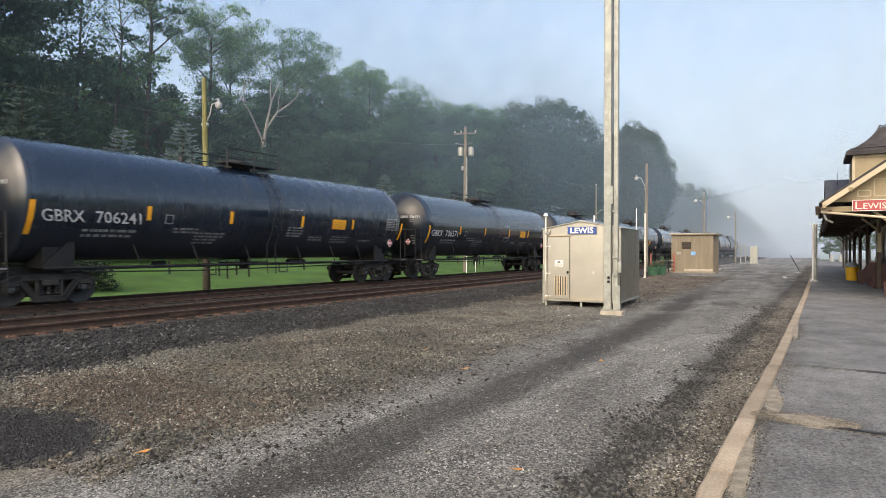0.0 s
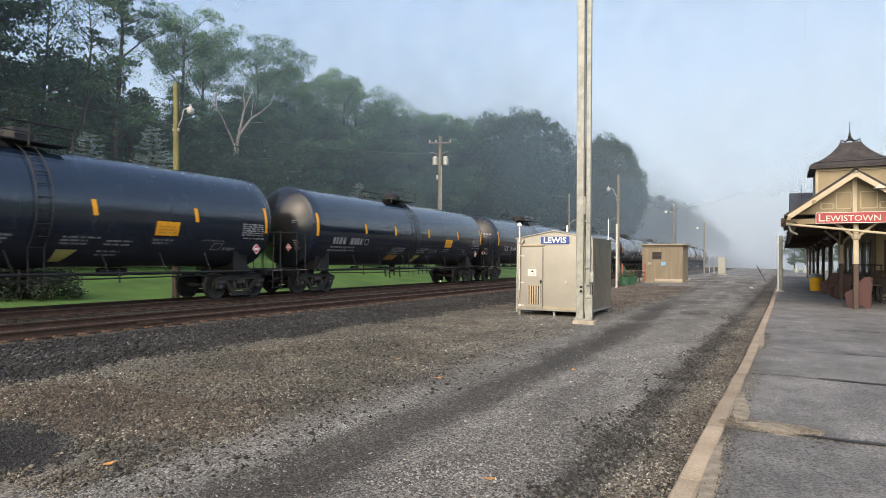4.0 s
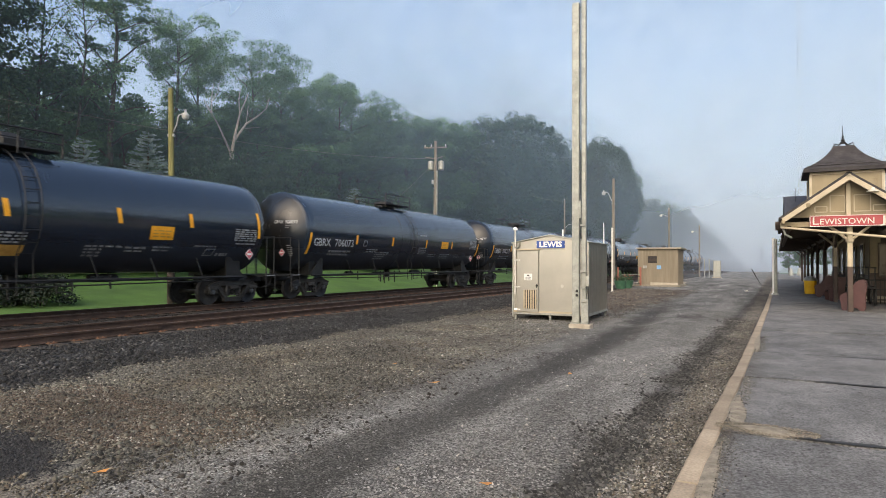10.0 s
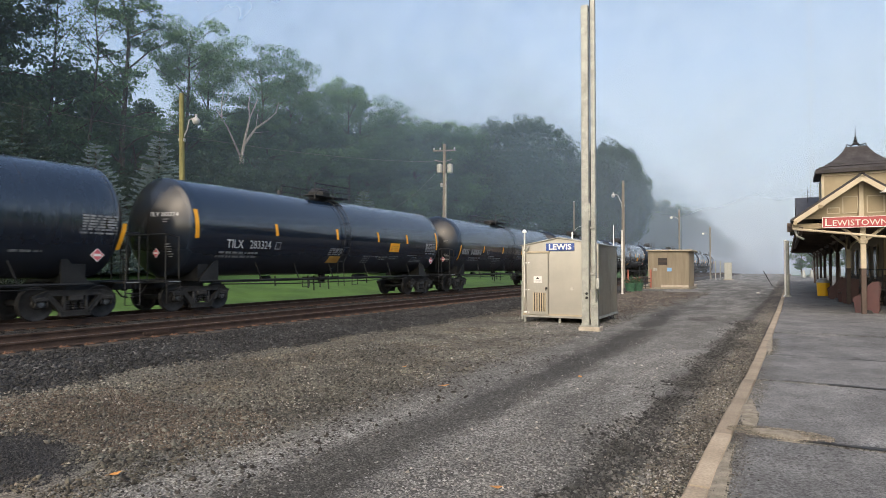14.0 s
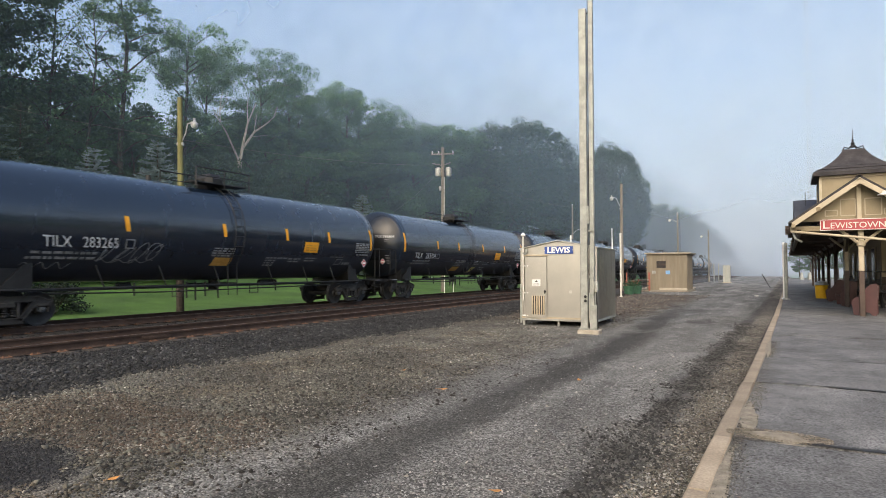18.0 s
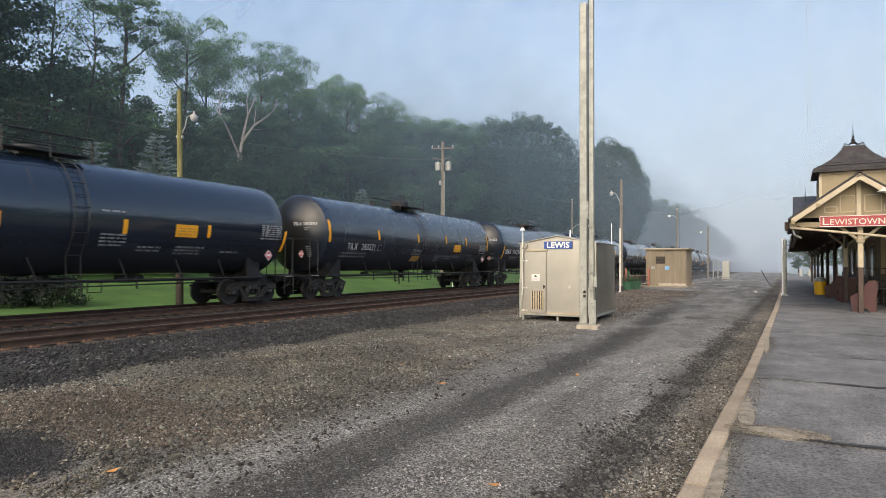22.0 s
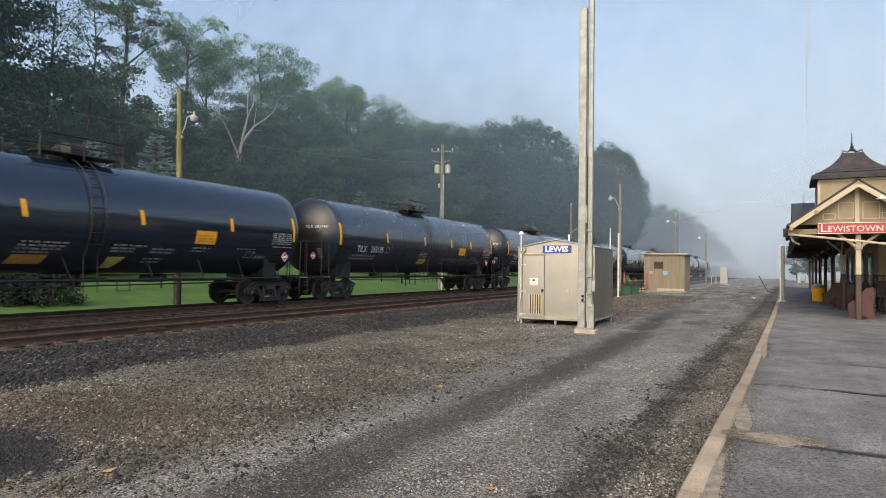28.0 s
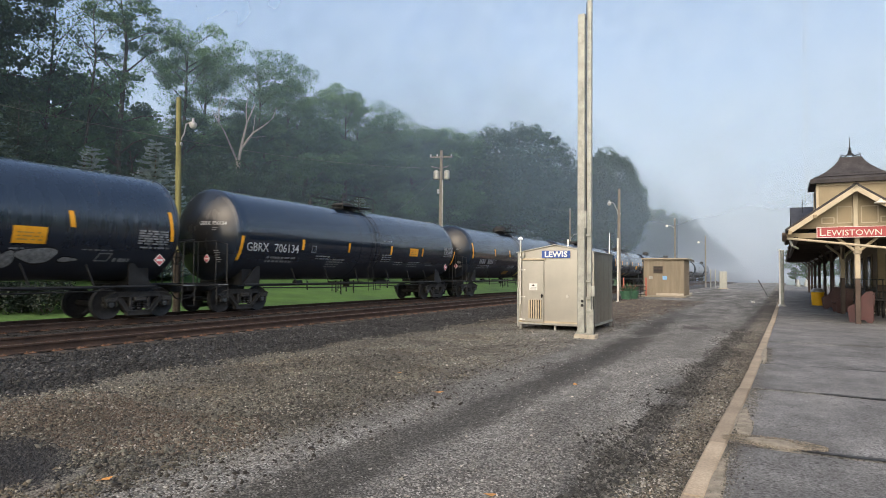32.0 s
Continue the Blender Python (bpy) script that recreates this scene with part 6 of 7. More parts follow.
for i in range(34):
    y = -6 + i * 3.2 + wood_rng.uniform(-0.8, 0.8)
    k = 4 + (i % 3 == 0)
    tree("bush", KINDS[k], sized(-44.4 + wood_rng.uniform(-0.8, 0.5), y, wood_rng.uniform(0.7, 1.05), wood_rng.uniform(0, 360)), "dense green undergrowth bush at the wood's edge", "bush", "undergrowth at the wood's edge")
for x, y, s in ((-44.0, 12.5, 1.1), (-47, 15.5, 1.0)):
    tree("fir_tree", FIR, sized(x, y, s, x * 40), "tall dark fir at the wood's edge", group="dark firs")
for x, y, s in ((-35.8, 21.3, 0.88), (-35.8, 25.5, 1.01), (-35.8, 47.7, 0.88), (-36.3, 49.6, 0.74)):
    tree("blue_spruce", SPRUCE, sized(x, y, s * 1.02, x * 77 + y), "young blue spruce on the lawn", group="blue spruces")
tree("blue_spruce", spruce(36, 9, 2.9, M["bluegreen"], 26), sized(-35.8, 15.9, 1.02, 20), "dark blue-green spruce on the lawn", group="blue spruces")
tree("dark_spruce", SPRUCE_DARK, sized(-39.8, 19.2, 1.35, 40), "dark bushy spruce on the lawn")
tree("dome_tree", DOME, sized(-37.6, 91.2, 1.07, 30), "huge dome-shaped tree veiled in mist")
tree("dome_tree", DOME, sized(-35.5, 140.0, 1.22, 100) @ Matrix.Diagonal((0.78, 0.78, 1.06, 1)), "tall oval tree fading into mist")
tree("dome_tree", DOME, sized(-46.0, 158.0, 1.15, 160), "tall oval tree fading into mist")
for i in range(28):
    y = 186 + i * 11
    tree("far_tree", DOME_FAR, sized(-35 + 2 * math.sin(i * 2.1), y, wood_rng.uniform(0.80, 1.02) * (1.0 - 0.008 * i), i * 50), "distant tree lost in mist beside the tracks", group="distant misty trees")
for x, y, s in ((1.9, 116, 0.34), (3.4, 113, 0.40), (5.2, 118, 0.44), (7.6, 122, 0.46), (10.5, 126, 0.5), (13, 122, 0.5)):
    tree("platform_tree", KINDS[3], sized(x, y, s, y * 7), "small hazy tree beyond the platform", group="trees beyond the platform")

dead = thing("bare_tree", "bare pale grey dead tree with forked limbs", "dead tree", pose(-43.0, 38.7, 2.0))
part("trunk", G().tube([(0, 0, -1.3), (0.05, 0.1, 5), (0.0, 0.2, 9.4)], [0.30, 0.24, 0.20], 9), M["deadwood"], dead)
for pts, r in (([(0, 0.2, 9.2), (0.0, -0.5, 10.3), (0.1, -1.5, 11.7), (-0.1, -2.2, 12.7), (0.0, -2.9, 13.5)], 0.13),
               ([(-0.1, -1.9, 12.2), (-0.2, -1.95, 13.6), (0, -1.8, 15.2)], 0.08), ([(-0.2, -1.95, 13.4), (0.1, -1.5, 14.4), (0.2, -1.4, 15.4)], 0.05), ([(-0.1, -2.2, 12.7), (0.2, -2.6, 13.9)], 0.04),
               ([(0, 0.2, 9.2), (0.1, 0.5, 11.0), (0.0, 1.1, 13.0), (0.2, 1.9, 15.0)], 0.20), ([(0.0, 1.1, 13.0), (0.1, 0.9, 14.4), (0.0, 1.2, 15.5)], 0.08),
               ([(0.1, 0.5, 10.6), (0.3, 1.6, 12.2), (0.3, 3.0, 13.2), (0.2, 4.2, 14.2), (0.1, 4.7, 15.4)], 0.15), ([(0.3, 1.6, 12.2), (0.2, 1.9, 13.6), (0.1, 2.2, 14.3)], 0.05), ([(0.3, 1.2, 11.7), (0.3, 2.4, 12.0), (0.4, 3.2, 12.2)], 0.04)):
    part("limb", G().tube(pts, [0.8 * r * (1 - 0.75 * i / (len(pts) - 1)) for i in range(len(pts))], 7), M["deadwood"], dead)

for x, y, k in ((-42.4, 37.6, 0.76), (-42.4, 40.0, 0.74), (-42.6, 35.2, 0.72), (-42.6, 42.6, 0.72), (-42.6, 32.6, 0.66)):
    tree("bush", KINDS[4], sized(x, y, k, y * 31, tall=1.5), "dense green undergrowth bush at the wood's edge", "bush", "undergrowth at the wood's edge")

def shrub(seed):
    """A dense low bush: many stems, a rounded mass of small leaves."""
    rng = np.random.default_rng(seed)
    rr = random.Random(seed)
    wood, chunks = G(), []
    for i in range(44):
        a, q = i * 2.39996, (i + 0.5) / 44
        c = (1.25 * math.sqrt(q) * math.cos(a), 1.25 * math.sqrt(q) * math.sin(a), 0.25 + rr.uniform(0.1, 1.25) * (1.1 - 0.6 * q))
        if i % 4 == 0:
            wood.tube([(c[0] * 0.2, c[1] * 0.2, -0.1), c], [0.03, 0.008], 5, False)
        leaf_clump(chunks, None, c, (0.42, 0.42, 0.34), 110, 0.055, rng)
    return wood.mesh("stems", M["bark"], 60, False), leaf_mesh("crown", chunks, M["yew"])


SHRUB = shrub(61)
# The last four are added out of view, to darken what the tank heads mirror.
for x, y, k in ((-27.9, 12.6, 1.1), (-27.0, 14.3, 1.0), (-28.6, 10.6, 1.2), (-28.2, 8.2, 1.3), (-28.8, 5.6, 1.2), (-28.0, 3.0, 1.3), (-28.6, 0.4, 1.2)):
    th = thing("lawn_shrub", "dark dense shrub on the lawn beside the tracks", "shrub", pose(x, y, -0.42, 0, 0, x * 50) @ Matrix.Diagonal((k, k, k, 1)), "shrubs on the lawn")
    part("stems", SHRUB[0], None, th)
    part("crown", SHRUB[1], None, th)
HEDGE_END = 14.6
HEDGE_LEAF = (SHRUB[0], SHRUB[1].copy())
HEDGE_LEAF[1].materials.clear()
HEDGE_LEAF[1].materials.append(M["hedge"])
for i in range(5):
    th = thing("hedge_bush", "bright yellow-green bush of a low hedge on the lawn", "hedge", pose(-34.0 + 0.3 * math.sin(i * 2.0), HEDGE_END - i * 1.9, float(rise(-34.0)) - 0.05, 0, 0, i * 70) @ Matrix.Diagonal((1.0, 1.0, 0.95, 1)), "bushes of the hedge")
    part("stems", HEDGE_LEAF[0], None, th)
    part("crown", HEDGE_LEAF[1], None, th)
# trees beyond the station yard, mirrored in the tank cars
for i in range(16):
    tree("broadleaf_tree", KINDS[6], pose(31 + 3 * math.sin(i * 2.3), -24 + i * 6.2, -0.4, 0, 0, i * 47) @ Matrix.Diagonal((0.75, 0.75, 0.62 + 0.12 * math.sin(i * 1.9), 1)), "green tree behind the station yard", group="trees behind the station yard")

# a tall lattice mast, far off in the haze
mast = thing("radio_tower", "faint tall lattice radio tower in the haze", "tower", pose(9.0, 300.0, -0.6))
for i in range(3):
    a = 2.094 * i
    part("leg", G().tube([(0.8 * math.cos(a), 0.8 * math.sin(a), 0), (0.75 * math.cos(a), 0.75 * math.sin(a), 160)], 0.05, 5), M["galv"], mast)
g = G()
for k in range(80):
    for i in range(3):
        a, b = 2.094 * i, 2.094 * (i + 1)
        g.tube([(0.78 * math.cos(a), 0.78 * math.sin(a), k * 2.0), (0.78 * math.cos(b), 0.78 * math.sin(b), k * 2.0 + 2)], 0.03, 4, False)
part("bracing", g, M["galv"], mast)
sig = thing("track_signal", "distant track signal on a post, lost in mist", "signal", pose(-4.4, 238.0, -0.4))
part("post", G().tube([(0, 0, 0), (0, 0, 7.4)], 0.12, 8), M["steel_dark"], sig)
part("head", G().box((0, 0, 6.6), (0.8, 0.3, 1.9), 0.1), M["steel_dark"], sig)

# ---- flat sheets of painted haze for mist across the valley and against the wood ----
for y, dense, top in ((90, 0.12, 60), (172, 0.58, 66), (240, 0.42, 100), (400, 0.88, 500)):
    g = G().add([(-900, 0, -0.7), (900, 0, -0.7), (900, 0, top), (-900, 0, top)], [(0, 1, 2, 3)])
    solid("mist", g, mat_fog("mist_veil", dense, top, tone=(0.50, 0.592, 0.71) if y > 350 else (0.455, 0.54, 0.675)), "flat sheet of painted haze for the morning mist across the tracks", "mist", "stuff", at=pose(0, y, 0), smooth=0)
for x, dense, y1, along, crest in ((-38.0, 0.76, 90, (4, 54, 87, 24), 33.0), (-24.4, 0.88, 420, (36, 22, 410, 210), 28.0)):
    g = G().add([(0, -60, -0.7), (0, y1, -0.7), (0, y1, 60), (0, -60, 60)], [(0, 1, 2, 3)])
    solid("mist", g, mat_fog("wood_veil", dense, 75, along, crest=crest), "flat sheet of painted haze for the thin morning mist in the wood", "mist", "stuff", at=pose(x, 0, 0), smooth=0)

# ---- the train ----
PITCH, T0, V0, ACC = 18.4, 15.27, -15.415, 0.00434
RAD, AXZ, HALF = 1.67, 2.80, 8.66
TRUCK, BASE, WHEEL = 7.10, 0.89, 0.457


def head_y(r):
    """Place of the dished head along the car at radius r."""
    return -HALF + 0.74 * (1 - max(0.0, 1 - (r / RAD) ** 2) ** 0.85)


def on_tank(me, lift=0.010):
    """Wraps a flat mesh in the y-z plane onto the tank's near side."""
    for v in me.vertices:
        q = max(-0.999, min(0.999, (v.co.z - AXZ) / RAD))
        v.co.x = (RAD + lift) * math.sqrt(1 - q * q) + v.co.x
    return me


def sliced(me, z0, z1, n):
    """Cuts a flat mesh into level strips, so that it can follow the tank's curve."""
    bm = bmesh.new()
    bm.from_mesh(me)
    for i in range(1, n):
        bmesh.ops.bisect_plane(bm, geom=bm.verts[:] + bm.edges[:] + bm.faces[:], plane_co=(0, 0, z0 + (z1 - z0) * i / n), plane_no=(0, 0, 1))
    bm.to_mesh(me)
    bm.free()


def decal(y0, y1, z0, z1, mat, lift=0.010, slant=0.0):
    """A painted panel on the tank's side; slant shifts its upper edge along the car."""
    g = G()
    n = 6
    vs, fs = [], []
    for i in range(n + 1):
        z = z0 + (z1 - z0) * i / n
        x = math.sqrt((RAD + lift) ** 2 - (z - AXZ) ** 2)
        s = slant * i / n
        vs += [(x, y0 + s, z), (x, y1 + s, z)]
    fs = [(2 * i, 2 * i + 1, 2 * i + 3, 2 * i + 2) for i in range(n)]
    return g.add(vs, fs).mesh("decal", mat, 60, False)


def bars(rows, mat):
    """Lines of print too small to read: short bars."""
    g = G()
    rr = random.Random(str(rows))
    for y0, y1, z, h in rows:
        y = y0
        while y < y1 - 0.03:
            w = min(rr.uniform(0.08, 0.28), y1 - y)
            x0 = math.sqrt((RAD + 0.010) ** 2 - (z - AXZ) ** 2)
            x1 = math.sqrt((RAD + 0.010) ** 2 - (z + h - AXZ) ** 2)
            g.add([(x0, y, z), (x0, y + w, z), (x1, y + w, z + h), (x1, y, z + h)], [(0, 1, 2, 3)])
            y += w + rr.uniform(0.03, 0.07)
    return g.mesh("print_bars", mat, 0, False)


def wheelset_mesh():
    g = G().tube([(-0.72, 0, 0), (-0.3, 0, 0), (0.3, 0, 0), (0.72, 0, 0)], [0.09, 0.08, 0.08, 0.09], 14)
    for s in (-1, 1):
        prof = [(0.0, 0.0), (0.13, 0.0), (0.15, 0.03), (0.34, 0.045), (0.40, 0.02), (0.452, 0.0), (WHEEL, 0.01), (WHEEL + 0.002, 0.09), (WHEEL + 0.025, 0.105), (WHEEL + 0.025, 0.13), (0.40, 0.135), (0.34, 0.09), (0.15, 0.10), (0.0, 0.10)]
        g.lathe([(r, s * (0.795 - d)) for r, d in prof], 22, None, "x")
        for k in range(3):
            a = 2.094 * k
            g.lathe([(0, 0.0), (0.02, 0.0), (0.02, 0.03), (0, 0.03)], 6, pose(s * 0.985, 0.06 * math.cos(a), 0.06 * math.sin(a), 0, s * 90))
        g.lathe([(0.0, 0.0), (0.085, 0.0), (0.095, -0.02), (0.095, -0.10), (0, -0.10)], 14, pose(s * 0.985, 0, 0, 0, s * 90))
    return g.mesh("wheelset", M["wheel"], 40)


def sideframe_mesh():
    """Cast truck frame: arched top chord, dipped bottom chord, two windows and the spring pocket."""
    g = G()
    for a, b, w in (((-1.12, 0.60), (-0.74, 0.74), 0.15), ((-0.76, 0.745), (0.76, 0.745), 0.13), ((0.74, 0.74), (1.12, 0.60), 0.15),
                    ((-0.74, 0.70), (-0.33, 0.20), 0.12), ((0.74, 0.70), (0.33, 0.20), 0.12), ((-0.42, 0.185), (0.42, 0.185), 0.14)):
        va, vb = Vector((a[0], a[1])), Vector((b[0], b[1]))
        n = (vb - va).normalized()
        n = Vector((-n.y, n.x)) * (w / 2)
        g.prism([tuple(va - n), tuple(vb - n), tuple(vb + n), tuple(va + n)], 0.92, 1.06, "x")
        e = n * 1.16
        g.prism([tuple(vb - e), tuple(va - e), tuple(va - n * 0.72), tuple(vb - n * 0.72)], 1.04, 1.085, "x")
        g.prism([tuple(va + n * 0.72), tuple(vb + n * 0.72), tuple(vb + e), tuple(va + e)], 1.04, 1.085, "x")
    for y in (-0.30, 0.30):
        g.box((0.99, y, 0.47), (0.15, 0.09, 0.50), 0.02)
    g.box((1.0, 0, 0.60), (0.22, 0.42, 0.15), 0.03)
    for y in (-BASE, BASE):
        g.box((0.99, y, 0.585), (0.19, 0.32, 0.13), 0.03)
        g.box((0.99, y - 0.15, 0.47), (0.13, 0.05, 0.2), 0.02).box((0.99, y + 0.15, 0.47), (0.13, 0.05, 0.2), 0.02)
    return g.mesh("sideframe", M["truck"], 40)


def springs_mesh():
    g = G()
    for y in (0.0,):
        g.lathe([(0.08, 0.30), (0.085, 0.33), (0.06, 0.35), (0.085, 0.38), (0.06, 0.41), (0.085, 0.44), (0.06, 0.47), (0.085, 0.50), (0.08, 0.54)], 10, pose(0.98, y, 0))
    return g.mesh("spring", M["steel_dark"], 60)


def tank_mesh(kind):
    """Barrel with dished heads, its bottom slightly fallen towards the middle."""
    prof = []
    for i in range(11):
        r = RAD * math.sin(math.pi / 2 * i / 10)
        prof.append((r, head_y(r)))
    prof[0] = (0.001, -HALF)
    lo, hi = (-2.2, 0.7) if kind == "G" else (-1.9, 1.1)
    body = [(RAD, y) for y in (-7.5, -6.0, -4.0, lo - 0.3, lo, lo + 0.3, (lo + hi) / 2, hi - 0.3, hi, hi + 0.3, 4.0, 6.0, 7.5)]
    prof = prof + body + [(r, -y) for r, y in reversed(prof)]
    g = G().lathe(prof, 40, pose(0, 0, AXZ), "y")
    g.v = [(x, y, min(z, AXZ + RAD - 0.12) if lo - 0.01 < y < hi + 0.01 else z) for x, y, z in g.v]
    return g.mesh("tank", M["tank"], 40)


def ring_mesh(w=0.05, d=0.0035):
    return G().lathe([(RAD - 0.01, -w / 2), (RAD + d, -w / 2), (RAD + d, w / 2), (RAD - 0.01, w / 2)], 48, pose(0, 0, AXZ), "y").mesh("seam_band", M["tank"], 30)


def end_parts(car, s):
    """What hangs on one end of the car; s is -1 or 1."""
    e = s * 9.0
    part("stub_sill", G().box((0, s * 7.7, 0.90), (0.55, 2.6, 0.30), 0.02), M["steel_dark"], car)
    cp = part("coupler", G().box((0, s * 8.95, 0.84), (0.16, 0.55, 0.18), 0.03).box((0.04 * s, s * 9.16, 0.84), (0.28, 0.14, 0.26), 0.05), M["truck"], car, "cast steel coupler")
    part("air_hose", G().tube([(0.32, s * 8.6, 0.9), (0.34, s * 8.9, 0.55), (0.25, s * 9.15, 0.50)], 0.028, 8), M["black"], cp)
    part("end_platform", G().box((0, s * 8.55, 1.00), (3.0, 0.62, 0.05), 0.01), M["steel_dark"], car)
    sad = G().prism([(-1.12, 0.98), (1.12, 0.98), (1.10, 1.6), (0.9, 1.46), (0.45, 1.24), (0, 1.17), (-0.45, 1.24), (-0.9, 1.46), (-1.10, 1.6)], s * 7.1 - 0.22, s * 7.1 + 0.22, "y")
    sd = part("saddle", sad, M["steel_dark"], car, "bolster saddle that cradles the tank")
    part("web", G().prism([(s * 6.58, 1.0), (s * 6.58, 1.78), (s * 6.66, 1.78), (s * 7.40, 1.0)], 1.18, 1.24, "x"), M["steel_dark"], sd)
    rail = part("end_handrail", G().tube([(1.45, s * 8.30, 1.02), (1.45, s * 8.32, 2.42), (1.40, s * 8.75, 2.50), (-1.40, s * 8.75, 2.50), (-1.45, s * 8.32, 2.42), (-1.45, s * 8.30, 1.02)], 0.022, 6), M["steel_dark"], car, "bent black handrail")
    for x in (-1.4, -0.5, 0.5, 1.4):
        part("stanchion", G().tube([(x, s * 8.75, 1.02), (x, s * 8.75, 2.50)], 0.018, 6), M["steel_dark"], rail)
    ld = part("end_ladder", G().tube([(1.47, s * 8.75, 1.02), (1.47, s * 8.75, 0.34), (1.47, s * 8.28, 0.34), (1.47, s * 8.28, 1.02)], 0.02, 6), M["steel_dark"], car, "black corner step")
    for z in (0.68,):
        part("rung", G().tube([(1.47, s * 8.28, z), (1.47, s * 8.75, z)], 0.016, 6), M["steel_dark"], ld)
    part("edge_stripe", G().box((1.505, s * 8.50, 1.005), (0.012, 0.42, 0.03)), M["faint"], car, "white edge stripe")
    part("uncoupling_lever", G().tube([(1.4, s * 8.95, 0.98), (0.6, s * 9.0, 0.95), (0.1, s * 9.02, 0.98)], 0.015, 6), M["steel_dark"], car)
    def diamond(r, d0, d1):
        if s < 0:
            r *= 0.78
            return G().prism([(0.98, 1.90 - r), (0.98 + r, 1.90), (0.98, 1.90 + r), (0.98 - r, 1.90)], -8.78 - d1, -8.78 - d0, "y")
        return G().prism([(7.45, 1.80 - r), (7.45 + r, 1.80), (7.45, 1.80 + r), (7.45 - r, 1.80)], 1.44 + d0, 1.44 + d1, "x")
    pl = part("hazard_placard", diamond(0.20, 0.0, 0.010), M["white"], car, "diamond-shaped hazard placard")
    part("placard_field", diamond(0.172, 0.0105, 0.014), M["red"], pl)
    part("placard_print", G().box((0.98, -8.796, 1.90), (0.17, 0.003, 0.055)) if s < 0 else G().box((1.456, 7.45, 1.80), (0.003, 0.22, 0.075)), M["white"], pl)


def car_common(kind):
    car = thing("tank_car", "", "tank car", group="cars of the tank train")
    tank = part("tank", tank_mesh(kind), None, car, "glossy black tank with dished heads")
    band = ring_mesh()
    for y in (-7.83, -5.2, -2.6, 2.9, 5.5, 7.83):
        part("seam_band", band, None, tank, at=pose(0, y, 0))
    part("middle_band", ring_mesh(0.62, 0.014), None, tank, "wide stiffening band", at=pose(0, -0.55 if kind == "G" else 0.15, 0))
    mc = -0.15
    # manway, platform and railing on top
    dome = part("manway_housing", G().box((0, mc + 0.15, AXZ + RAD + 0.20), (0.86, 0.80, 0.60), 0.18) if kind != "G" else G().lathe([(0, 0.34), (0.46, 0.32), (0.50, 0.27), (0.50, -0.1), (0, -0.1)], 20, pose(0, mc, AXZ + RAD - 0.06)), M["steel_dark"], car, "dark manway housing")
    part("valve", G().lathe([(0, 0.22), (0.05, 0.22), (0.08, 0.1), (0.08, 0), (0, 0)], 8, pose(0.1, mc + 0.75, AXZ + RAD - 0.02)), M["steel_dark"], dome)
    deck = part("top_platform", G().box((0.55, mc, AXZ + RAD + 0.07), (0.62, 2.3, 0.05), 0.01).box((-0.75, mc, AXZ + RAD + 0.02), (0.5, 2.3, 0.05), 0.01), M["steel_dark"], car, "black walkway round the manway")
    z = AXZ + RAD
    for x in (-1.0, 0.9):
        g = G().tube([(x, -1.3, z - 0.1), (x, -1.3, z + 0.56), (x, 1.05, z + 0.56), (x, 1.05, z - 0.1)], 0.03, 6)
        g.tube([(x, -1.3, z + 0.28), (x, 1.05, z + 0.28)], 0.018, 6).tube([(x, -0.1, z - 0.1), (x, -0.1, z + 0.56)], 0.022, 6)
        part("top_rail", g, M["steel_dark"], deck)
    part("top_rail", G().tube([(-1.0, -1.3, z + 0.56), (-0.1, -2.0, z + 0.50)], 0.018, 6), M["steel_dark"], deck)
    part("safety_valve", G().lathe([(0, 0.2), (0.08, 0.18), (0.1, 0), (0, 0)], 10, pose(0, mc - 2.3, z - 0.02)), M["steel_dark"], car)
    ly = 0.30 if kind == "G" else -0.10
    for dy in (-0.2, 0.2):
        pts = [((RAD + 0.09) * math.cos(a), ly + dy, AXZ + (RAD + 0.09) * math.sin(a)) for a in np.linspace(-0.7, 1.2, 12)]
        rail = part("ladder_rail", G().tube([(1.40, ly + dy, 0.62)] + pts, 0.016, 6), M["steel_dark"], car, "curved black ladder rail")
    for i in range(10):
        a = -0.68 + i * 0.2
        part("rung", G().tube([((RAD + 0.09) * math.cos(a), ly - 0.2, AXZ + (RAD + 0.09) * math.sin(a)), ((RAD + 0.09) * math.cos(a), ly + 0.2, AXZ + (RAD + 0.09) * math.sin(a))], 0.012, 5), M["steel_dark"], rail)
    part("side_bar", G().tube([(1.36, -7.4, 0.99), (1.36, 7.4, 0.99)], 0.035, 6), M["steel_dark"], car, "long black side bar under the tank")
    for y in (-4.9, -2.9, -0.8, 1.7, 3.6, 5.3):
        part("bar_hanger", G().tube([(1.36, y + 0.18, 0.99), (1.30, y - 0.05, 1.62)], 0.022, 5), M["steel_dark"], car)
    part("bottom_outlet", G().lathe([(0, 0.75), (0.16, 0.75), (0.16, 1.2), (0.30, 1.25), (0.34, 1.45), (0, 1.45)], 14, pose(0, 0.2, 0)), M["steel_dark"], car)
    part("skid", G().box((0, 0.2, 0.98), (0.9, 1.6, 0.10), 0.04), M["steel_dark"], car)
    part("brake_pipe", G().tube([(0.5, -7.0, 0.92), (0.5, 7.0, 0.92)], 0.025, 6), M["steel_dark"], car)
    part("brake_cylinder", G().lathe([(0, 0), (0.11, 0.0), (0.12, 0.4), (0, 0.42)], 14, pose(0.2, -3.6, 1.0, -90)), M["steel_dark"], car)
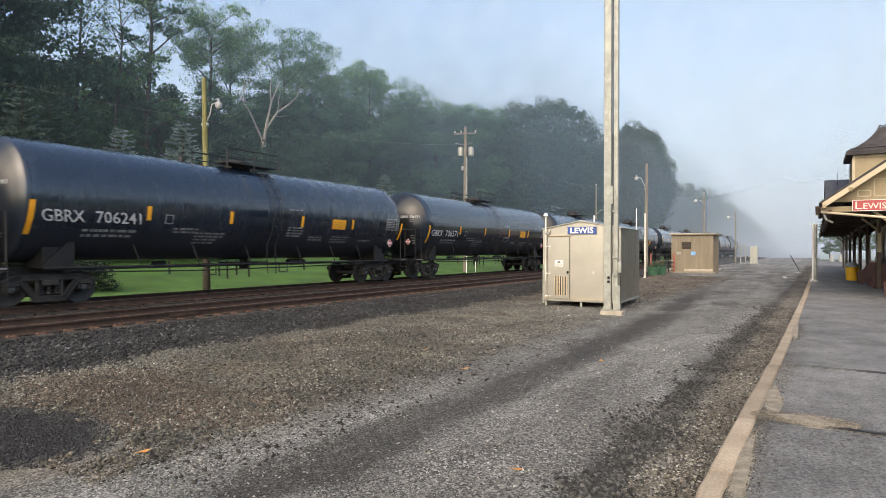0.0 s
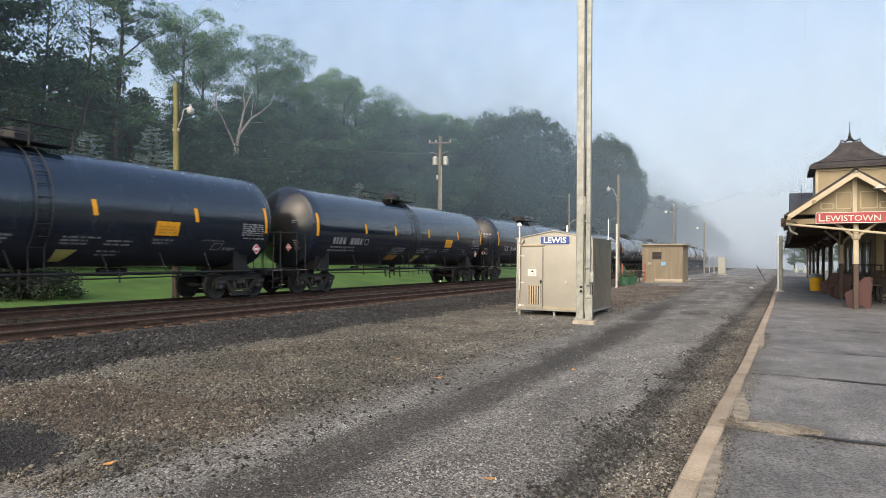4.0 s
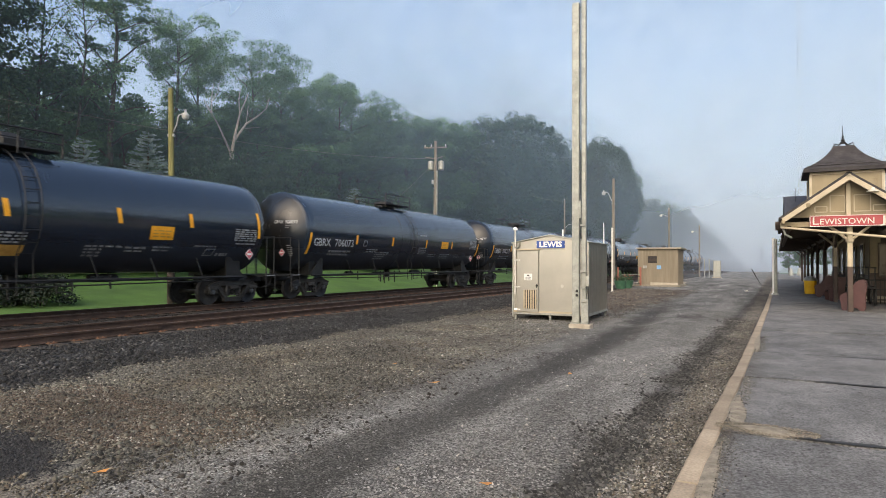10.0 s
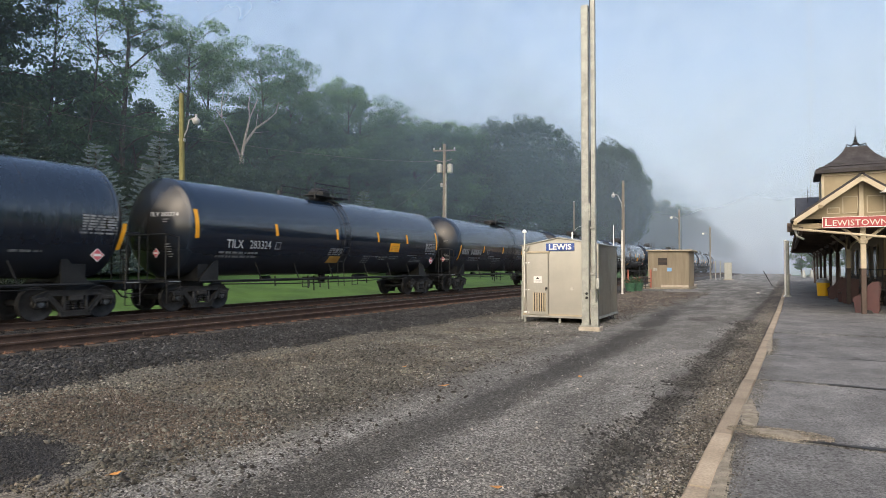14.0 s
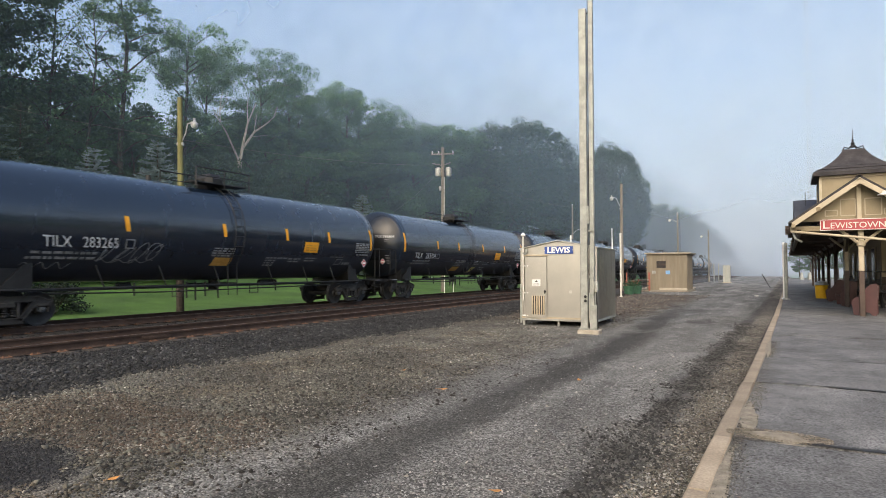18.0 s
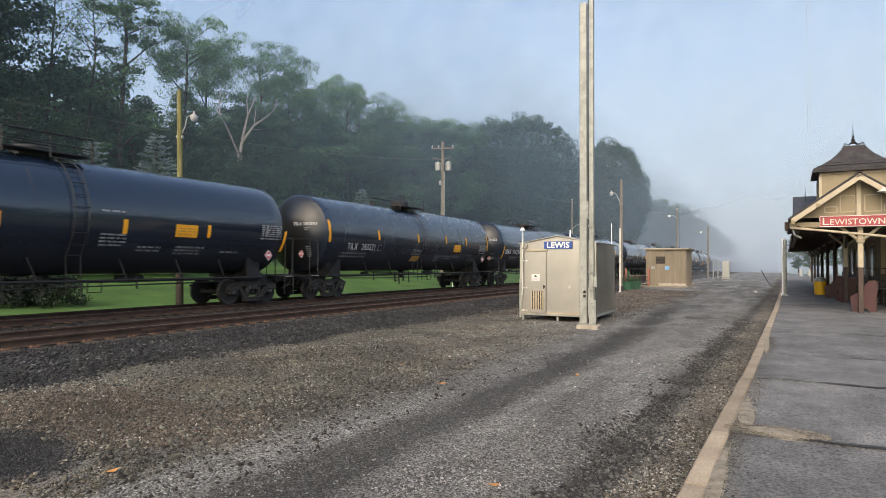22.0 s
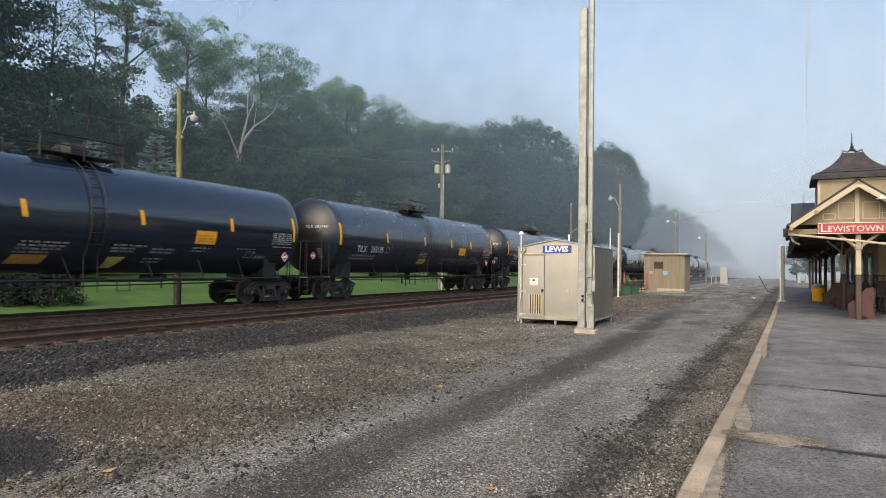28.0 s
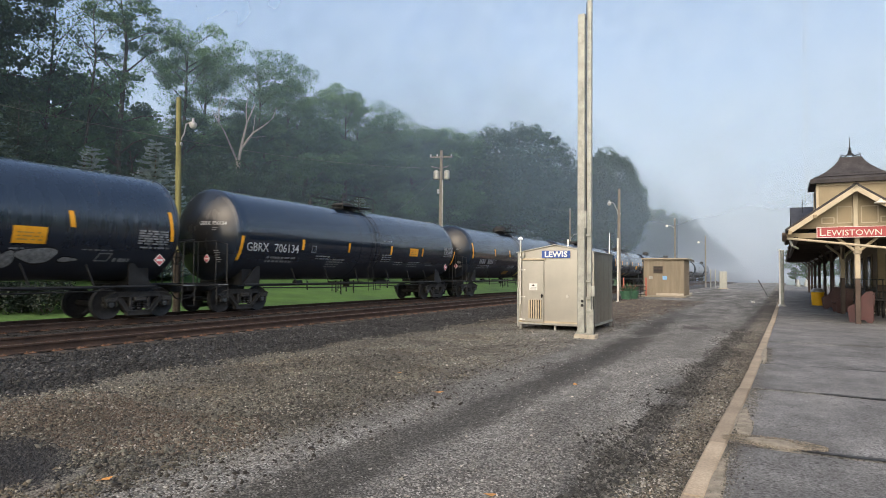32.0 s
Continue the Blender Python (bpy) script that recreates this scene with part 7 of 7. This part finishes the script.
    part("air_reservoir", G().lathe([(0, 0), (0.11, 0.05), (0.13, 0.2), (0.13, 0.8), (0.11, 0.95), (0, 1.0)], 14, pose(0.2, 2.2, 1.0, -90)), M["steel_dark"], car)
    part("brake_rod", G().tube([(0.1, -6.0, 0.93), (0.1, -2.0, 0.98), (0.1, 5.9, 0.93)], 0.02, 6), M["steel_dark"], car)
    part("train_line", G().tube([(1.05, -6.2, 0.86), (1.05, -2.6, 0.80), (1.05, 1.2, 0.82), (1.05, 6.2, 0.86)], 0.022, 6), M["steel_dark"], car, "thin black air pipe")
    for y, dz in ((-3.4, 0.16), (-1.5, 0.30), (-1.15, 0.40), (-0.75, 0.28), (-0.2, 0.36), (2.6, 0.18)):
        part("drain_stub", G().tube([(0.75, y, 1.1), (0.75, y, 0.82), (0.77, y, 0.86 - dz)], 0.03, 6), M["steel_dark"], car)
    for y in (-2.3, 0.9):
        part("drop_step", G().tube([(1.36, y - 0.2, 0.99), (1.36, y - 0.2, 0.66), (1.36, y + 0.2, 0.66), (1.36, y + 0.2, 0.99)], 0.018, 6), M["steel_dark"], car)
    for s in (-1, 1):
        end_parts(car, s)
    part("brake_wheel", G().lathe([(0.24, -0.02), (0.28, -0.02), (0.28, 0.02), (0.24, 0.02), (0.24, -0.02)], 20, pose(-0.5, -8.85, 1.95, 90)).tube([(-0.78, -8.85, 1.95), (-0.22, -8.85, 1.95)], 0.015, 5).tube([(-0.5, -8.85, 1.67), (-0.5, -8.85, 2.23)], 0.015, 5), M["steel_dark"], car)
    # trucks
    for s in (-1, 1):
        tk = part("truck", G().box((0, 0, 0.66), (1.9, 0.34, 0.26), 0.03), M["truck"], car, "four-wheeled cast steel truck", pose(0, s * TRUCK, 0))
        for d in (-1, 1):
            part("sideframe", SIDE, None, tk, at=pose(0, 0, 0, 0, 0, 0 if d > 0 else 180))
            for q in (-0.2, 0.0, 0.2):
                part("spring", SPRING, None, tk, at=pose(0, q, 0, 0, 0, 0 if d > 0 else 180))
            ws = part("wheelset", WSET, None, tk, "rolling steel wheelset")
            ws.matrix_parent_inverse = pose(0, d * BASE, WHEEL)
            part("bearing_cap", CAP, None, tk, "pale round bearing cap", pose(0, d * BASE, WHEEL))
            part("brake_beam", G().box((0, d * 0.36, 0.42), (1.5, 0.08, 0.12), 0.02), M["truck"], tk)
    # marks
    if kind == "G":
        marks = [("end_stripe", -7.93, -7.79, 1.86, 2.74, 0.05), ("stripe", -4.74, -4.60, 2.34, 2.76, 0), ("stripe", -1.78, -1.64, 2.34, 2.76, 0), ("stripe", 1.54, 1.68, 2.34, 2.76, 0), ("stripe", 4.50, 4.63, 2.34, 2.76, 0), ("end_stripe", 7.95, 8.08, 1.95, 2.72, 0.1)]
        panel = (3.29, 4.11, 2.32, 2.72)
        small = [(-6.5, -4.9, 1.97, 0.07), (-6.5, -5.1, 1.83, 0.07), (-3.8, -2.9, 2.10, 0.05), (-3.8, -3.0, 2.0, 0.05), (-3.0, -1.85, 1.98, 0.05), (-3.0, -1.9, 1.88, 0.05), (-3.0, -2.1, 1.78, 0.05), (-3.0, -2.2, 1.68, 0.05), (0.9, 1.6, 2.95, 0.05), (0.9, 1.7, 2.28, 0.05), (0.9, 1.7, 2.18, 0.05), (0.9, 1.7, 2.08, 0.05), (0.9, 1.6, 1.98, 0.05), (2.1, 2.9, 1.95, 0.05), (2.1, 2.9, 1.85, 0.05), (3.4, 4.5, 1.98, 0.05), (3.4, 4.3, 1.88, 0.05), (3.4, 4.4, 1.78, 0.05), (5.2, 6.0, 1.85, 0.06), (6.85, 7.9, 2.38, 0.05)]
        table = (6.9, 7.9, 2.48, 2.95)
        boxy = (-4.14, -3.86, 2.26, 2.54)
    else:
        s2, s3, s4, s5 = (-4.44, -1.98, 1.28, 4.66) if kind == "T" else (-4.22, -0.68, 2.30, 4.77)
        marks = [("end_stripe", -7.86, -7.70, 2.40, 3.35, -0.05), ("end_stripe", 7.68, 7.80, 2.38, 3.30, -0.10)]
        marks += [("stripe", y - 0.065, y + 0.075, 2.62, 3.07, -0.07) for y in (s2, s3, s4, s5)]
        panel = (3.20, 4.02, 2.14, 2.58) if kind == "T" else (3.30, 4.12, 2.19, 2.61)
        small = [(-6.75, -5.0, 1.93, 0.07), (-6.85, -5.0, 1.79, 0.07), (5.0, 5.9, 2.02, 0.035), (6.7, 7.7, 2.14, 0.05)]
        if kind == "T":
            small += [(-1.95, -0.75, 1.98, 0.05), (-2.0, -0.8, 1.89, 0.05), (-2.05, -0.85, 1.80, 0.05), (-2.1, -1.2, 1.71, 0.05), (0.5, 1.6, 1.98, 0.05), (0.45, 1.2, 1.89, 0.05), (0.45, 1.2, 1.80, 0.05), (1.75, 2.55, 1.90, 0.05), (1.7, 2.5, 1.80, 0.05), (1.6, 2.3, 1.60, 0.05), (1.6, 2.3, 1.50, 0.05), (3.2, 3.9, 1.98, 0.05), (3.2, 3.8, 1.88, 0.05)]
        else:
            small += [(-1.05, -0.06, 2.20, 0.05), (-1.08, -0.06, 2.12, 0.05), (-1.1, -0.1, 2.04, 0.05), (-1.1, -0.3, 1.96, 0.05), (1.4, 2.5, 1.92, 0.05), (1.4, 2.0, 1.83, 0.05), (1.4, 1.9, 1.74, 0.05), (1.4, 1.9, 1.65, 0.05), (2.6, 3.3, 1.90, 0.05), (2.6, 3.2, 1.80, 0.05), (3.5, 4.2, 1.94, 0.05), (3.5, 4.1, 1.84, 0.05)]
        table = (6.6, 7.62, 2.26, 2.74)
        boxy = (-4.44, -4.16, 2.09, 2.37) if kind == "T" else (-4.24, -3.96, 2.12, 2.40)
        if kind == "T":
            part("orange_panel", decal(-2.16, -1.28, 1.42, 1.67, M["orange"], slant=0.10), None, tank, "faded orange panel")
            part("straw_panel", decal(0.10, 0.78, 1.32, 1.66, M["straw"], slant=0.26), None, tank, "straw-coloured panel")
        else:
            part("orange_panel", decal(-1.0, -0.20, 1.64, 1.92, M["orange"], slant=0.08), None, tank, "faded orange panel")
        frame_box = part("outline_box", decal(5.45, 5.85, 1.72, 1.96, M["faint"], slant=0.08), None, tank, "small outlined stencil")
        part("outline_field", decal(5.49, 5.81, 1.75, 1.93, M["tank"], 0.013, slant=0.065), None, frame_box)
        part("small_box", bars([(6.0, 6.5, 1.72, 0.1)], M["faint"]), None, tank)
    for n, y0, y1, z0, z1, sl in marks:
        part(n, decal(y0, y1, z0, z1, M["yellow"], slant=sl), None, tank, "yellow reflective stripe")
    pn = part("yellow_panel", decal(*panel, M["yellow"]), None, tank, "yellow notice panel with bars of print")
    part("panel_print", bars([(panel[0] + 0.1, panel[1] - 0.1, panel[2] + 0.08 + 0.09 * k, 0.035) for k in range(3)], M["orange"]), None, pn).location.x = 0.004
    part("print", bars(small, M["faint"]), None, tank, "rows of small worn white print")["kind"] = "stuff"
    part("capacity_table", bars([(table[0], table[1], table[2] + 0.075 * k, 0.05) for k in range(6)], M["faint"]), None, tank, "table of worn white print")["kind"] = "stuff"
    y0, y1, z0, z1 = boxy
    bx = part("print_box", decal(y0, y1, z0, z1, M["faint"]), None, tank, "small square stencil")
    part("box_field", decal(y0 + 0.035, y1 - 0.035, z0 + 0.035, z1 - 0.035, M["tank"], 0.013), None, bx)
    # bars on the head that faces the rear
    g = G()
    for z, w in ((3.00, 0.55), (2.92, 0.40), (2.2, 0.5), (2.12, 0.55), (2.04, 0.5), (1.96, 0.45), (1.88, 0.5), (1.80, 0.3)):
        r2 = (0.95 ** 2 + (z - AXZ) ** 2) / RAD ** 2
        g.box((0.85, head_y(RAD * math.sqrt(r2)) - 0.03, z), (w, 0.02, 0.025))
    part("head_print", g, M["faint"], tank, "white print on the tank head", at=pose(0, 0, 0))["kind"] = "stuff"
    return car


SIDE, SPRING, WSET = sideframe_mesh(), springs_mesh(), wheelset_mesh()
CAP = G().lathe([(0, 0.05), (0.035, 0.05), (0.05, 0.035), (0.085, 0.03), (0.095, 0.0), (0.095, -0.06)], 16, pose(1.01, 0, 0, 0, 90)).mesh("bearing_cap", M["bearing"], 30)
PROTO = {k: car_common(k) for k in "GTU"}


def mark(car, kind, text):
    """The car's reporting mark in white stencil letters, or bars where it cannot be read."""
    tank = [o for o in car.children if o.name.startswith("tank")][0]
    y0, y1, z, cap = (-7.58, -4.90, 2.37, 0.31) if kind == "G" else (-6.70, -4.56, 2.24, 0.29) if kind == "T" else (-6.52, -4.46, 2.27, 0.29)
    if text:
        cut = y0 + (y1 - y0) * (0.40 if kind == "G" else 0.36)
        for word, ya, yb, name in ((text[:4], y0, cut, "reporting_mark"), (text[5:], cut + 0.30, y1, "car_serial")):
            me = letters(word, cap, M["stencil"], bold=0.002)
            lo, hi = min(v.co.x for v in me.vertices), max(v.co.x for v in me.vertices)
            for v in me.vertices:
                v.co = (0.0, ya + (v.co.x - lo) * (yb - ya) / (hi - lo) - 0.2 * v.co.z, z + v.co.z)
            sliced(me, z - cap / 2, z + cap / 2, 6)
            part(name, on_tank(me, 0.011), None, tank, "white stencilled lettering")
        hm = letters(text, 0.13, M["stencil"])
        lo, hi = min(v.co.x for v in hm.vertices), max(v.co.x for v in hm.vertices)
        for v in hm.vertices:
            zz, xx = 3.16 + v.co.z, 0.38 + (v.co.x - lo) * 0.92 / (hi - lo)
            r2 = (xx * xx + (zz - AXZ) ** 2) / RAD ** 2
            v.co = (xx, head_y(RAD * math.sqrt(r2)) - 0.012, zz)
        part("head_mark", hm, None, tank, "white lettering on the tank head")
    else:
        part("reporting_mark", bars([(y0, y0 + 0.9, z - cap / 2, cap), (y0 + 1.2, y1, z - cap / 2, cap)], M["faint"]), None, tank, "worn white lettering")["kind"] = "stuff"


def graffiti(car):
    """Spray paint: fat orange shapes edged in pale blue, and a grey scrawl."""
    tank = [o for o in car.children if o.name.startswith("tank")][0]
    rr = random.Random(8)

    def blobs(name, spots, mat, lift, grow_by, label):
        for y, z, a, b, tilt in spots:
            n = 20
            vs = []
            for j in range(n):
                t = 2 * math.pi * j / n
                w = 1 + 0.12 * math.sin(3 * t + y * 3)
                dy, dz = (a + grow_by) * w * math.cos(t), (b + grow_by) * w * math.sin(t)
                yy, zz = y + dy + tilt * dz, max(1.42, z + dz)
                vs.append((math.sqrt((RAD + lift) ** 2 - (zz - AXZ) ** 2), yy, zz))
            zc = max(1.42, z)
            vs.append((math.sqrt((RAD + lift) ** 2 - (zc - AXZ) ** 2), y, zc))
            part(name, G().add(vs, [(n, j, (j + 1) % n) for j in range(n)]).mesh(name, mat, 0, False), None, tank, label)
            lift += 0.0006
    big = [(-3.75 + 0.52 * i, 1.84 + 0.05 * math.sin(i * 2.2), 0.25, 0.36 - 0.03 * (i % 3), 0.22) for i in range(6)] + [(-4.6, 1.66, 0.35, 0.10, 0.2), (-0.45, 1.85, 0.32, 0.12, -0.3)]
    pale = [(-4.4 + 0.1 * i, 2.08 + 0.03 * math.sin(i * 3), 0.10, 0.06, 0) for i in range(7)] + [(0.1, 1.75, 0.12, 0.05, 0.3), (-0.3, 1.55, 0.1, 0.04, 0.3)]
    blobs("spray_edge", big, M["signal_blue"], 0.014, 0.09, "pale blue sprayed edge")
    blobs("spray_line", big, M["black"], 0.020, 0.045, "black sprayed outline")
    blobs("spray_fill", big, M["yellow"], 0.026, 0.0, "orange sprayed shapes")
    blobs("spray_tag", pale, M["signal_blue"], 0.014, 0.0, "pale blue sprayed tag")
    grey = [(2.5 + 0.34 * i, 1.72 + 0.05 * math.sin(i * 1.7), 0.22, 0.22, 0.3) for i in range(3)] + [(3.9, 1.85, 0.5, 0.2, 0.2), (4.7, 1.75, 0.25, 0.06, 0.4)]
    blobs("spray_line_grey", grey, M["black"], 0.014, 0.03, "black sprayed outline")
    blobs("spray_grey", grey, M["faint"], 0.020, 0.0, "grey sprayed shapes")


def scrawl(car):
    """A loose white spray-can scribble, a chain of loops and strokes."""
    tank = [o for o in car.children if o.name.startswith("tank")][0]
    rr = random.Random(5)

    def ribbon(name, pts, w):
        vs = []
        for (ya, za), (yb, zb) in zip(pts, pts[1:]):
            d = Vector((yb - ya, zb - za)).normalized()
            vs.append([(ya - d.y * w, za + d.x * w), (ya + d.y * w, za - d.x * w)])
        flat = [q for pair in vs for q in pair]
        ring = [(math.sqrt(max(0.05, (RAD + 0.012) ** 2 - (z - AXZ) ** 2)), y, z) for y, z in flat]
        fs = [(2 * j, 2 * j + 1, 2 * j + 3, 2 * j + 2) for j in range(len(vs) - 1)]
        part(name, G().add(ring, fs).mesh(name, M["faint"], 0, False), None, tank, "white sprayed scribble")
    for y0, z0, a, b, turns in ((-4.75, 2.05, 0.22, 0.32, 1.4), (-4.25, 2.0, 0.26, 0.30, 1.7), (-3.75, 2.0, 0.22, 0.34, 1.3), (-3.3, 2.05, 0.20, 0.28, 1.8)):
        ribbon("spray_stroke", [(y0 + a * math.cos(q * turns * 6.28 + y0) + 0.1 * q, z0 + b * math.sin(q * turns * 6.28 * 0.9 + y0 * 2) * (1 - 0.2 * q)) for q in (i / 34 for i in range(35))], 0.011)
    ribbon("spray_stroke", [(-5.0 + i * 0.075, 1.76 + 0.05 * math.sin(i * 0.9)) for i in range(26)], 0.011)
    ribbon("spray_stroke", [(-6.9 + i * 0.07, 1.62 + 0.09 * math.sin(i * 1.1)) for i in range(20)], 0.010)


IDS = ["", "GBRX 706241", "GBRX 706571", "TILX 283177", "TILX 283213", "T", "TILX 283194", "GBRX 706038", "TILX 283367", "TILX 283294", "GBRX 706073", "GBRX 706217", "GBRX 706551", "TILX 283324", "G", "TILX 283456", "TILX 283265", "TILX 283304", "TILX 283438", "GBRX 706618", "TILX 283231", "GBRX 706226", "TILX 283481", "G", "TILX 283116", "TILX 283195", "TILX 283359", "TILX 283307", "GBRX 706134", "T", "G", "T"]
CARS = []


# slack in the couplings of a few cars
SLACK = {0: 0.2, 1: 0.2, 18: -0.12, 20: -0.15}


def car_y(k, t):
    return T0 + PITCH * k + SLACK.get(k, 0.0) + V0 * t + ACC * t * t


def light_car():
    """A car that stays far off: the same shapes in fewer parts."""
    car = thing("tank_car", "black tank car far down the train in mist", "tank car", group="cars of the tank train")
    src = PROTO["T"]
    tank = part("tank", [o for o in src.children if o.name.startswith("tank")][0].data, None, car)
    part("middle_band", ring_mesh(0.62, 0.014), None, tank)
    part("manway_housing", [o for o in src.children if o.name.startswith("manway")][0].data, None, car)
    for s in (-1, 1):
        tk = part("truck", SIDE, None, car, at=pose(0, s * TRUCK, 0))
        for d in (-1, 1):
            ws = part("wheelset", WSET, None, tk)
            ws.matrix_parent_inverse = pose(0, d * BASE, WHEEL)
    for o in src.children:
        if o.name.split(".")[0] in ("saddle", "stub_sill", "end_platform", "coupler", "side_bar"):
            part(o.name.split(".")[0], o.data, None, car)
    return car


for k in range(-1, 31):
    text = IDS[k + 1]
    kind = "G" if text[:1] != "T" else "U" if k in (2, 7, 8, 12, 14, 15, 19, 21, 24) else "T"
    car = copy_thing(PROTO[kind], pose(TRAIN_X, car_y(k, 0), 0))
    mark(car, kind, text if len(text) > 2 else "")
    tagged(car, "black tank car with yellow stripes, orange and straw panels" if kind == "T" else "black tank car with yellow stripes and an orange panel" if kind == "U" else "glossy black tank car with yellow stripes and white lettering")
    if k == 15:
        scrawl(car)
        tagged(car, "black tank car with a white sprayed scribble and yellow stripes")
    if k == 26:
        graffiti(car)
        tagged(car, "black tank car sprayed with orange and grey graffiti")
    CARS.append((k, car))
far = light_car()
for k in range(31, 54):
    CARS.append((k, copy_thing(far, pose(TRAIN_X, car_y(k, 0), 0))))
for ob in (*PROTO.values(), far):
    for o in (*ob.children_recursive, ob):
        bpy.data.objects.remove(o)


def motions():
    """The train rolls by, its wheels turn."""
    for k, car in CARS:
        walk(car, [(t, pose(TRAIN_X, car_y(k, t), 0)) for t in (0, 4, 8, 12, 16, 20, 24, 28, 32)])
    sets = [o for k, car in CARS for o in car.children_recursive if o.name.startswith("wheelset")]
    steps = [i / 30 for i in range(961)]
    walk(sets[0], [(t, pose(0, 0, 0, -math.degrees((V0 * t + ACC * t * t) / WHEEL))) for t in steps])
    lead = sets[0].animation_data
    for o in sets[1:]:
        o.rotation_mode = "QUATERNION"
        o.animation_data_create()
        o.animation_data.action, o.animation_data.action_slot = lead.action, lead.action_slot


motions()
